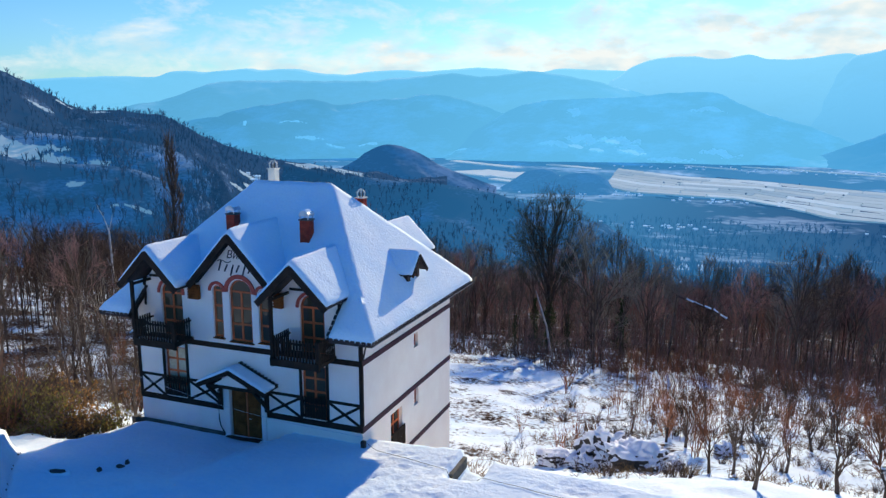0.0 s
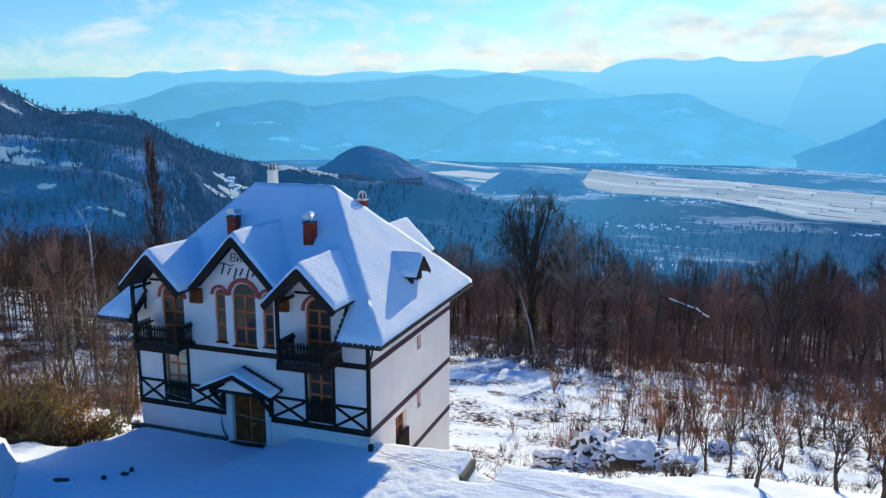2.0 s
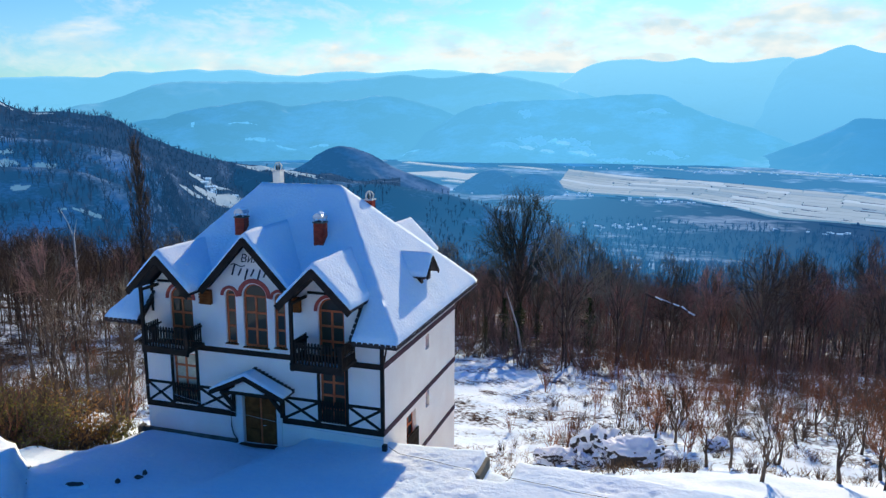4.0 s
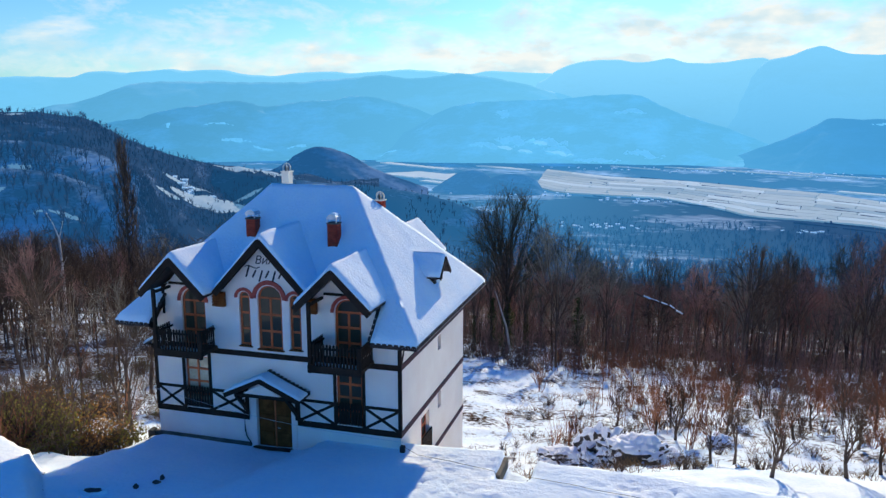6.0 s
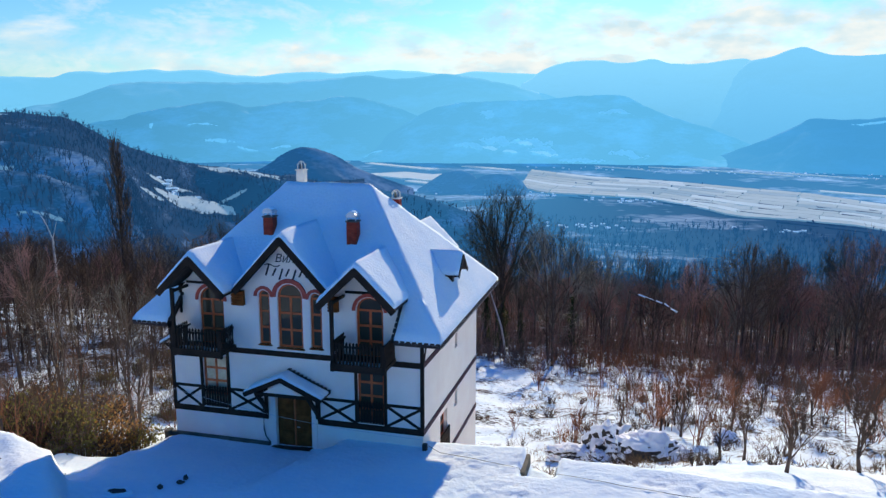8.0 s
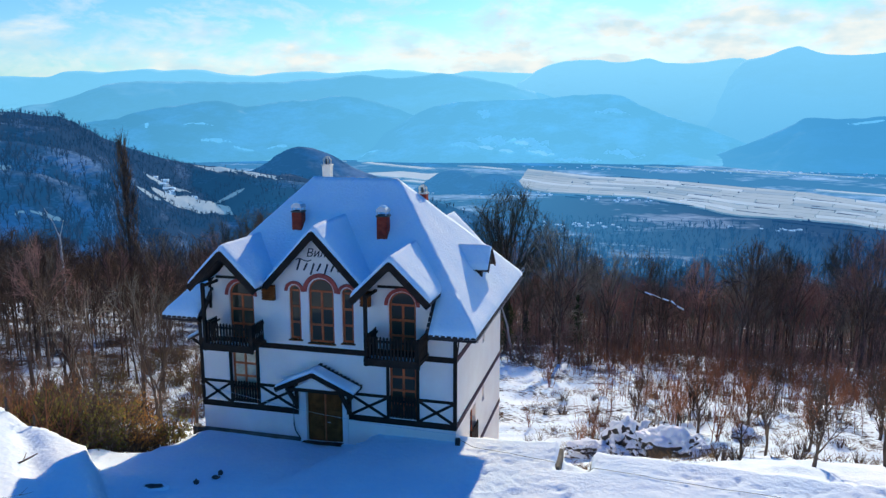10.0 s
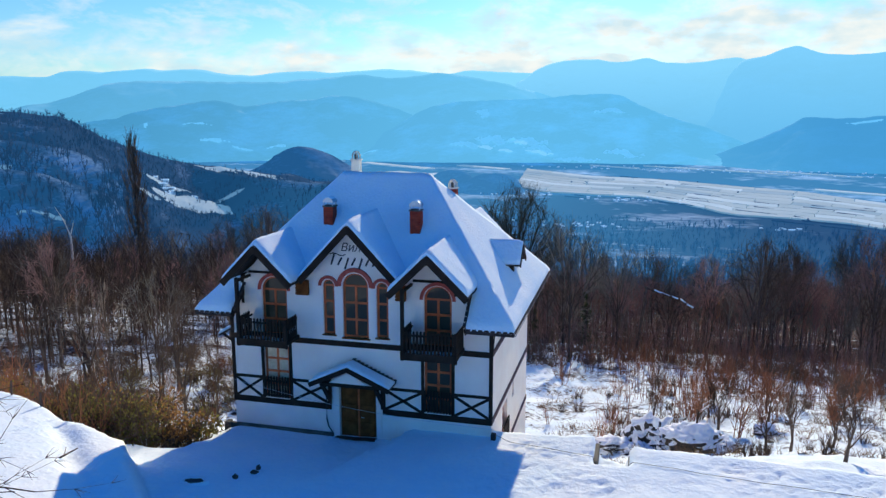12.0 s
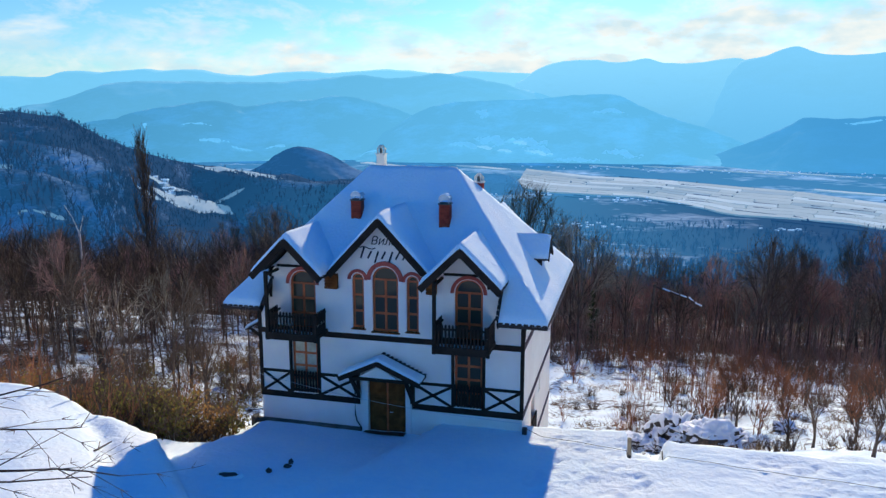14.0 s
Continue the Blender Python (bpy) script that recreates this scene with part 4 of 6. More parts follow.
LEFT = haze_glow_material("wooded_hillside", (0.018, 0.018, 0.022), (0.18, 0.23, 0.31), (0.006, 0.040, 0.104), 0.020, 0.22, 0.74, 0.98)
SPUR = haze_glow_material("wooded_spur", (0.020, 0.018, 0.020), (0.21, 0.29, 0.39), (0.007, 0.050, 0.132), 0.035, 0.40, 0.62, 0.92)
VALLEY = haze_glow_material("valley_woods", (0.02, 0.025, 0.03), (0.4, 0.45, 0.5), (0.008, 0.048, 0.130), 0.004, 0.03, 0.70, 0.94, "X", -250, 300, (0.025, 0.135, 0.285))

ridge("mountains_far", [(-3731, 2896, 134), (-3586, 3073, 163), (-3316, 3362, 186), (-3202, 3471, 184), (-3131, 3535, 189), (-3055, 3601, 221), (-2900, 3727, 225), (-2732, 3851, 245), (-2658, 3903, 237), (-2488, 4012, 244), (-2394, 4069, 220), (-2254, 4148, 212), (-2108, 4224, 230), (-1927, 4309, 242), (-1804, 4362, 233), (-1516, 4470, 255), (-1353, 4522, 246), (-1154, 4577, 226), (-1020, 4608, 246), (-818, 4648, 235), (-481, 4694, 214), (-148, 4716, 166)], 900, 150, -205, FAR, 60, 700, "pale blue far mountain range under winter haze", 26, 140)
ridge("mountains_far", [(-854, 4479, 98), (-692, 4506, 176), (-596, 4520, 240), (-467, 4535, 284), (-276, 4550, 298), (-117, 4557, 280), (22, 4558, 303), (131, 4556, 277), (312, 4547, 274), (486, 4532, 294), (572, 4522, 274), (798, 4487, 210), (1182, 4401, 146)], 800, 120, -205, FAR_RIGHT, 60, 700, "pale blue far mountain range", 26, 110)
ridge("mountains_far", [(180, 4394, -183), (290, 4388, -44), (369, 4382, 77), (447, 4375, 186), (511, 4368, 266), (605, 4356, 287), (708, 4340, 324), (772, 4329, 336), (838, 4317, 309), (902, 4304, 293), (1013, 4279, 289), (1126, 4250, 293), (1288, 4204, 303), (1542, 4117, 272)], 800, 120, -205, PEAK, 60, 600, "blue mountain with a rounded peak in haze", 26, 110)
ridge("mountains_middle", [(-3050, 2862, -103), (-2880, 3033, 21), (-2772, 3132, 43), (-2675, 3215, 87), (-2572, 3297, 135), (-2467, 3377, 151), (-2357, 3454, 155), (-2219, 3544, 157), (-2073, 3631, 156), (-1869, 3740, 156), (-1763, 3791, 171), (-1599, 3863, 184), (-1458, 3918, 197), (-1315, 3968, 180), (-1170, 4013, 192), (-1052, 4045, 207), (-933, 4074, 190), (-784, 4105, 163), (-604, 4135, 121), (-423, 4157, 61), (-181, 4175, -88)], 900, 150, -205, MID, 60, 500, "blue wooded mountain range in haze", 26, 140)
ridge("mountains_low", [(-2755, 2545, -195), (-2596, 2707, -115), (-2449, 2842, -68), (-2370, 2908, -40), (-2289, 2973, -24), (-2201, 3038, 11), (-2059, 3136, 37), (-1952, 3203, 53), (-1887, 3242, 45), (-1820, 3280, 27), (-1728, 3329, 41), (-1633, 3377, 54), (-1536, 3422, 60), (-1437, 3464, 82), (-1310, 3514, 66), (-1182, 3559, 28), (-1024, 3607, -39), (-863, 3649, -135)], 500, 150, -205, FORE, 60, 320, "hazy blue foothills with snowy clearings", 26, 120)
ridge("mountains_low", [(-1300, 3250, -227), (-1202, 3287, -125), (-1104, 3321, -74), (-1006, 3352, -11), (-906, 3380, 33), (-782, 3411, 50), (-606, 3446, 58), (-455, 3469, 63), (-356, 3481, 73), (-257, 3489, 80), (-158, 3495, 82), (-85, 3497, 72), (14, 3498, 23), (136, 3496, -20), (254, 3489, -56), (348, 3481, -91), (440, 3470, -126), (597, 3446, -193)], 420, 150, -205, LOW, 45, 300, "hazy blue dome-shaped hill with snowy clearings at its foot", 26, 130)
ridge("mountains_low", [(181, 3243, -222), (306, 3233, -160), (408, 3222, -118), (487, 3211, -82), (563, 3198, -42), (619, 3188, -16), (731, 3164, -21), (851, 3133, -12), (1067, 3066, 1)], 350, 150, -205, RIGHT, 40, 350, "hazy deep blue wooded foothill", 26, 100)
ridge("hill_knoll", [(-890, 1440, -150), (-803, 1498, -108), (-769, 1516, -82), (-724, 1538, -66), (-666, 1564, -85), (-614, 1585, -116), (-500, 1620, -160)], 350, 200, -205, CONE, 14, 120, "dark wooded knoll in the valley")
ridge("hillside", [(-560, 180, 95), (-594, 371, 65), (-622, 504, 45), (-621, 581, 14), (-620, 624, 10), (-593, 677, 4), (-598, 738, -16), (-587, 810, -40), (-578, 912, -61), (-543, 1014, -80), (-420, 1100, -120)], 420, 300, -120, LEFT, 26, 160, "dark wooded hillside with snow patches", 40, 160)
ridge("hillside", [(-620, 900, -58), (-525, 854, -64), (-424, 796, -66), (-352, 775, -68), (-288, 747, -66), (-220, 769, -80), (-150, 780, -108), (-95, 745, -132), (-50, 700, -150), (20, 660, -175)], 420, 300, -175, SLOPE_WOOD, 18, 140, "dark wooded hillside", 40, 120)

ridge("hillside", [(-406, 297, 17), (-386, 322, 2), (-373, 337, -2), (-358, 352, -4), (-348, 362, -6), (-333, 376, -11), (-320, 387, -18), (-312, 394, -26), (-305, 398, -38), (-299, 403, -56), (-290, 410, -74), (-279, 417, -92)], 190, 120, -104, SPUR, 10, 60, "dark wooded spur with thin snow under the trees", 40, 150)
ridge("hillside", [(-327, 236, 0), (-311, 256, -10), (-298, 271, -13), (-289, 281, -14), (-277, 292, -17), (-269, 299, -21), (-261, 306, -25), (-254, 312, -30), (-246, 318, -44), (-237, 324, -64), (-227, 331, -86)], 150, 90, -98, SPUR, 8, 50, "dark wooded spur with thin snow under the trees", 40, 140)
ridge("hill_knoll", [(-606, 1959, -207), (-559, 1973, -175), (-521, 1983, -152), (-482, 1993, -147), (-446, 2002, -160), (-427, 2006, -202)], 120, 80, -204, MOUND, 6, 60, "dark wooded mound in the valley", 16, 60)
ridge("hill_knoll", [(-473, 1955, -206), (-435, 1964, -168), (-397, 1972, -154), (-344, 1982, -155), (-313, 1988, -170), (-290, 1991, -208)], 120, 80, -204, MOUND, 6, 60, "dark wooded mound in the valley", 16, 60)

# valley floor, from the foot of the slope to the mountains
def valley_z(x, y):
    return max(slope_z(x, y) + 5.5, -200) + 7 * noise.noise(Vector((x / 260, y / 260, 0))) * smooth(2200, 1200, y) * smooth(330, 600, y)


vx = spaced((-2600, -700, 190), (-700, 900, 40), (900, 2600, 170))
vy = spaced((330, 900, 28), (900, 1900, 60))
# the far plain's haze is likewise a blue emission
VALLEY_FAR = haze_glow_material("far_valley_woods", (0.02, 0.025, 0.03), (0.4, 0.45, 0.5), (0.028, 0.155, 0.33), 0.004, 0.03, 0.68, 0.90)
fx, fy = spaced((-2600, 2600, 200)), spaced((1900, 3500, 200))
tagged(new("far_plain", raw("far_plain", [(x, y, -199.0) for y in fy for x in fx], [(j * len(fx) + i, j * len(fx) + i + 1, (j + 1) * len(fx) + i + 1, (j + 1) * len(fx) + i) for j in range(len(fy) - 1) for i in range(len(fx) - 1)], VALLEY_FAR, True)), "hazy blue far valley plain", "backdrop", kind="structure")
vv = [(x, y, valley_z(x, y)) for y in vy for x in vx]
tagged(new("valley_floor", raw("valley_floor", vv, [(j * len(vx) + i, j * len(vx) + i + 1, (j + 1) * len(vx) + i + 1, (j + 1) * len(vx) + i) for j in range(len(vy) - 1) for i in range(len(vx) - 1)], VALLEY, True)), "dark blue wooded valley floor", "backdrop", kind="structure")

# snow fields of the plain: long strips between hedges
frng = random.Random(21)
u, v = Vector((0.80, -0.60, 0)), Vector((0.60, 0.80, 0))
# the third colour of each tone is emitted, as haze over the snow
TONES = [haze_glow_material("field_%s" % w, c, d, g, 0.006, 0.03, 0.4, 0.8) for w, c, d, g in (("pale", (0.26, 0.25, 0.24), (0.37, 0.36, 0.34), (0.075, 0.155, 0.23)), ("grey", (0.20, 0.21, 0.22), (0.30, 0.30, 0.31), (0.06, 0.145, 0.225)), ("bright", (0.34, 0.34, 0.34), (0.46, 0.45, 0.44), (0.09, 0.18, 0.26)))]


# farther fields emit a stronger blue for the thicker air
HAZY_DIM = haze_glow_material("dim_hazy_field", (0.18, 0.20, 0.22), (0.34, 0.36, 0.38), (0.085, 0.33, 0.54), 0.02, 0.08, 0.4, 0.8)
HAZY_FIELD = haze_glow_material("hazy_field", (0.2, 0.22, 0.24), (0.45, 0.47, 0.5), (0.13, 0.38, 0.57), 0.02, 0.08, 0.4, 0.8)


def field(cx, cy, a, b, tone, z=-196.0):
    """A strip of farmland, a along and b across."""
    bm = bmesh.new()
    base = Vector((cx, cy, z))
    pts = []
    for k in range(16):
        f = k / 16 * 4
        e, g = int(f), f - int(f)
        c = ((-1, -1), (1, -1), (1, 1), (-1, 1))
        p = Vector(c[e]).lerp(Vector(c[(e + 1) % 4]), g)
        w = 0.10 * noise.noise(Vector((cx + p.x * 3, cy + p.y * 3, 1)))
        pts.append(base + u * (p.x + w) * a / 2 + v * (p.y + w) * b / 2)
    bot = [bm.verts.new(p - Vector((0, 0, 3))) for p in pts]
    top = [bm.verts.new(p + Vector((0, 0, 1.0 * frng.random()))) for p in pts]
    bm.faces.new(top)
    for k in range(16):
        bm.faces.new((bot[k], bot[(k + 1) % 16], top[(k + 1) % 16], top[k]))
    tagged(mesh_object("farm_field", bm, tone), "snowy farm field on the valley plain", "field", "fields of the valley", kind="structure")


NEAR_EDGE = [Vector(p) for p in ((-335, 2098), (-254, 1965), (-121, 1932), (15, 1905), (112, 1758), (180, 1615), (281, 1592), (380, 1542), (419, 1482), (540, 1400))]
FAR_EDGE = [Vector(p) for p in ((-393, 2725), (-156, 2471), (68, 2389), (246, 2241), (411, 2119), (534, 1905), (700, 1720))]


def along_edge(edge, f):
    a = f * (len(edge) - 1)
    i = min(int(a), len(edge) - 2)
    return edge[i].lerp(edge[i + 1], a - i)


def parcel(s0, s1, r0, r1, tone):
    """One field of the plain between its near and its far edge."""
    top = []
    for k in range(16):
        e, f = divmod(k, 4)
        f /= 4
        s_, r_ = ((s0 + (s1 - s0) * f, r0), (s1, r0 + (r1 - r0) * f), (s1 - (s1 - s0) * f, r1), (s0, r1 - (r1 - r0) * f))[e]
        p = along_edge(NEAR_EDGE, s_).lerp(along_edge(FAR_EDGE, s_), r_)
        p += Vector((noise.noise(Vector((p.x / 40, p.y / 40, 2))), noise.noise(Vector((p.x / 40, p.y / 40, 9))))) * 7
        top.append((p.x, p.y, -195.6))
    bm = bmesh.new()
    up, low = [bm.verts.new(p) for p in top], [bm.verts.new((p[0], p[1], -199)) for p in top]
    bm.faces.new(up)
    for k in range(16):
        bm.faces.new((low[k], low[(k + 1) % 16], up[(k + 1) % 16], up[k]))
    tagged(mesh_object("farm_field", bm, tone), "snowy farm field on the valley plain", "field", "fields of the valley", kind="structure")


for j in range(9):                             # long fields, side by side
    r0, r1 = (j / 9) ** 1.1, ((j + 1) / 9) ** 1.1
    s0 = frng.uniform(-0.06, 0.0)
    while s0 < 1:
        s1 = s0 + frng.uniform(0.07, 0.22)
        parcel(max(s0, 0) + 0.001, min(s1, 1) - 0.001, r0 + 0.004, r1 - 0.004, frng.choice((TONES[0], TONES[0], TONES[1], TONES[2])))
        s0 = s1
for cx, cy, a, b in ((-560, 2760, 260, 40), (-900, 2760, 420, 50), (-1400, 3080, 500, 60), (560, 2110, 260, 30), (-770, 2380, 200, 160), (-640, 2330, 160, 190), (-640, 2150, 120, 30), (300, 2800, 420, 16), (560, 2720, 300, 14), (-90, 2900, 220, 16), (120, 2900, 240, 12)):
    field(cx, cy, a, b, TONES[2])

# hedges and woods of the plain
hedge = []
for i in range(70):
    c = Vector((205, 1960, 0)) + u * frng.uniform(-560, 900) + v * (-305 + 40 * frng.randrange(15))
    e = c + u * frng.uniform(15, 90)
    if c.x > -230:
        hedge += [(c.x, c.y, -196, e.x, e.y, -196, frng.uniform(1.2, 2.4), 0.8)]
for i in range(16):
    c = Vector((205, 1960, 0)) + u * frng.uniform(-560, 900) + v * frng.gauss(0, 160)
    if c.x > -230:
        hedge += [(c.x, c.y, -197, c.x + frng.uniform(-2, 2), c.y, -194 + frng.uniform(0, 3), frng.uniform(2, 4), 1.2)]


def clearing(idx, cx, cy, a, b, turn, lift, tone, label, cut=1.1, grain=15):
    """A snow field on a hillside: the hill's own faces within an uneven oval, laid a little higher."""
    vs, nu_, m_ = RIDGES[idx]
    grid = vs.reshape(nu_, m_, 3)
    ca, sa = math.cos(turn), math.sin(turn)
    bm = bmesh.new()
    seen = {}

    def vert(i, j):
        if (i, j) not in seen:
            i0, j0 = min(int(i), nu_ - 2), min(int(j), m_ - 2)
            fi, fj = i - i0, j - j0
            p = (grid[i0, j0] * (1 - fi) + grid[i0 + 1, j0] * fi) * (1 - fj) + (grid[i0, j0 + 1] * (1 - fi) + grid[i0 + 1, j0 + 1] * fi) * fj
            seen[(i, j)] = bm.verts.new((p[0], p[1], p[2] + lift))
        return seen[(i, j)]

    step = 0.25
    reach = 1.9 * max(a, b)
    mids = (grid[:-1, :-1, :2] + grid[1:, 1:, :2]) / 2
    cell = float(np.abs(grid[1:, 1:, :2] - grid[:-1, :-1, :2]).max())
    close = np.argwhere((mids[:, :m_ - 4, 0] - cx) ** 2 + (mids[:, :m_ - 4, 1] - cy) ** 2 < (reach + cell) ** 2)
    for i0_, j0_ in close:
        for i, j in ((i0_ + p * step, j0_ + q * step) for p in range(4) for q in range(4)):
            p = grid[int(i), int(j)] * (1 - i % 1) + grid[int(i) + 1, int(j)] * (i % 1)
            dx, dy = p[0] - cx, p[1] - cy
            p2 = grid[int(i), int(j) + 1]
            dx, dy = dx + (p2[0] - grid[int(i), int(j)][0]) * (j % 1), dy + (p2[1] - grid[int(i), int(j)][1]) * (j % 1)
            u_, v_ = (dx * ca + dy * sa) / a, (dy * ca - dx * sa) / b
            if u_ * u_ + v_ * v_ < 1 + cut * noise.noise(Vector((dx / grain, dy / grain, 3))) + 0.5 * cut * noise.noise(Vector((dx / grain * 2.7, dy / grain * 2.7, 7))):
                bm.faces.new((vert(i, j), vert(i + step, j), vert(i + step, j + step), vert(i, j + step)))
    if bm.faces:
        tagged(mesh_object("hill_field", bm, tone, True), label, "field", "snow fields of the hills", kind="structure")
    else:
        bm.free()
    CLEARINGS.append((cx, cy, a, b, ca, sa))


CLEARINGS = []
FOOTHILL, DOME, HILL, SLOPE, SPUR_A, SPUR_B = 4, 5, 8, 9, 10, 11       # ranges in the order they were built
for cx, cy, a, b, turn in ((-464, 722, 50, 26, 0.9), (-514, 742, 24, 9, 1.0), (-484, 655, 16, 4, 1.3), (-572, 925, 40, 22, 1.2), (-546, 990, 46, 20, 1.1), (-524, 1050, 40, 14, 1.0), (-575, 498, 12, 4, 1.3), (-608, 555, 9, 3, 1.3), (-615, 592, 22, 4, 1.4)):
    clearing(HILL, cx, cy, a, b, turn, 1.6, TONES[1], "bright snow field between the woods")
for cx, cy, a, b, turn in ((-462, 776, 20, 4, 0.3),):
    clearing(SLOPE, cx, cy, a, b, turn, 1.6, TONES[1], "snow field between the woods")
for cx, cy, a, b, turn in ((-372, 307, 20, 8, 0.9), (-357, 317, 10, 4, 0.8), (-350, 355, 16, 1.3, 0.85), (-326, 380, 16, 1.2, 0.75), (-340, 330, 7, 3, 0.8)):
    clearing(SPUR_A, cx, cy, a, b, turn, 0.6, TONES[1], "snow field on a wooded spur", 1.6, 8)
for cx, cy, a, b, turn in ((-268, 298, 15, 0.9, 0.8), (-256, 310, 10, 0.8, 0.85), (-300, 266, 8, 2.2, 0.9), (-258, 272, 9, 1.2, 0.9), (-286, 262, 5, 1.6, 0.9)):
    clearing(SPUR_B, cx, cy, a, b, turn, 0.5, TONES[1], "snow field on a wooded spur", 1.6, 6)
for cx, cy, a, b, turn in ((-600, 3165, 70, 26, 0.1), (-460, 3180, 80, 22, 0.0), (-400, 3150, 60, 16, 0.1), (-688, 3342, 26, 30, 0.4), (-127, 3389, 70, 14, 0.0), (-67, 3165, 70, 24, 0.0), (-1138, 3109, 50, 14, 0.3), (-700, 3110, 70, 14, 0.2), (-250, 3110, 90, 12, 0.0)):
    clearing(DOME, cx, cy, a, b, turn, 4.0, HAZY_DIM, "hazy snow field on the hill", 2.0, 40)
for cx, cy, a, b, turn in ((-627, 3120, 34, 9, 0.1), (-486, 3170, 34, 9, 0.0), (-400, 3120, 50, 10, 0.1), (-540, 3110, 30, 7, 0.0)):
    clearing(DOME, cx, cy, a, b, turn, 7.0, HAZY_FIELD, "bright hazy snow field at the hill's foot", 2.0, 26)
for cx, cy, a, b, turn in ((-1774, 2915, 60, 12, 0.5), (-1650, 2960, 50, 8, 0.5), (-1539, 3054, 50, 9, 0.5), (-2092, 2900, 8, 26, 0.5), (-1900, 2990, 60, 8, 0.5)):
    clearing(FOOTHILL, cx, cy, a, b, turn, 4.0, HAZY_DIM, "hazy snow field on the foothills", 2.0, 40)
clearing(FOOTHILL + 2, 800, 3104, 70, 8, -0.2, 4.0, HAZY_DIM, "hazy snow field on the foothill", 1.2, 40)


def far_town(n, cx, cy, sx, sy, seed, hill=None):
    """Small far houses, each a body with a ridge roof."""
    r = random.Random(seed)
    # roofs and walls emit a pale blue in place of real haze
    bright = haze_glow_material("town_roof", (0.75, 0.75, 0.75), (0.9, 0.9, 0.9), (0.16, 0.24, 0.32), 0.05, 0.2)
    wallm = haze_glow_material("town_wall", (0.3, 0.3, 0.3), (0.6, 0.6, 0.6), (0.05, 0.12, 0.22), 0.05, 0.2)
    for _ in range(n):
        x, y = cx + r.gauss(0, sx), cy + r.gauss(0, sy)
        z = max(valley_z(x, y), -199)
        if hill is not None:
            g = RIDGES[hill][0]
            z = float(g[np.argmin((g[:, 0] - x) ** 2 + (g[:, 1] - y) ** 2), 2])
        w, d, h = r.uniform(4, 9), r.uniform(3, 6), r.uniform(1.5, 2.8)
        b = tagged(new("far_house"), "tiny far house with snowy roof in the valley", "house", "houses of the valley")
        part("wall", boxed(-w / 2, w / 2, -d / 2, d / 2, -3, h), wallm, b)
        bm = bmesh.new()
        vs = [bm.verts.new(p) for p in ((-w * 0.55, -d * 0.6, h), (w * 0.55, -d * 0.6, h), (w * 0.55, d * 0.6, h), (-w * 0.55, d * 0.6, h), (-w * 0.55, 0, h + 1.3), (w * 0.55, 0, h + 1.3))]
        for f in ((0, 1, 5, 4), (2, 3, 4, 5), (1, 2, 5), (3, 0, 4), (3, 2, 1, 0)):
            bm.faces.new([vs[k] for k in f])
        part("roof", bm, bright, b)
        b.location = (x, y, z)
        b.rotation_euler = (0, 0, r.uniform(-0.5, 0.5))


far_town(26, -170, 2860, 90, 60, 1)
far_town(40, 300, 2790, 210, 30, 5)
far_town(16, 650, 2640, 90, 20, 8)
far_town(34, -330, 1900, 150, 30, 2)
far_town(18, -20, 1835, 60, 20, 3)
far_town(22, -120, 1390, 55, 30, 4)
far_town(10, 250, 1430, 40, 15, 9)
far_town(12, -510, 738, 14, 10, 6, HILL)
far_town(8, -508, 470, 10, 40, 7, HILL)
# ---- trees ----
def tubes(segs, sides=3):
    """Tapered limbs from rows of x0 y0 z0 x1 y1 z1 r0 r1, as one mesh's vertices and faces."""
    s = np.array(segs, dtype=float)
    a, b, r0, r1 = s[:, 0:3], s[:, 3:6], s[:, 6:7], s[:, 7:8]
    d = b - a
    d /= np.linalg.norm(d, axis=1, keepdims=True) + 1e-9
    ref = np.where(np.abs(d[:, 2:3]) < 0.9, np.array([[0, 0, 1.0]]), np.array([[1.0, 0, 0]]))
    u = np.cross(d, ref)
    u /= np.linalg.norm(u, axis=1, keepdims=True) + 1e-9
    v = np.cross(d, u)
    rings = []
    for p, r in ((a, r0), (b, r1)):
        for k in range(sides):
            t = 2 * math.pi * k / sides
            rings.append(p + r * (u * math.cos(t) + v * math.sin(t)))
    verts = np.stack(rings, axis=1).reshape(-1, 3)
    n = len(s)
    base = np.arange(n)[:, None] * (2 * sides)
    quads = []
    for k in range(sides):
        k2 = (k + 1) % sides
        quads.append(base + np.array([[k, k2, sides + k2, sides + k]]))
    return verts, np.stack(quads, axis=1).reshape(-1, 4)


def limb_mesh(name, segs, mat, sides=3):
    v, f = tubes(segs, sides)
    return raw(name, v.tolist(), f.tolist(), mat, True)


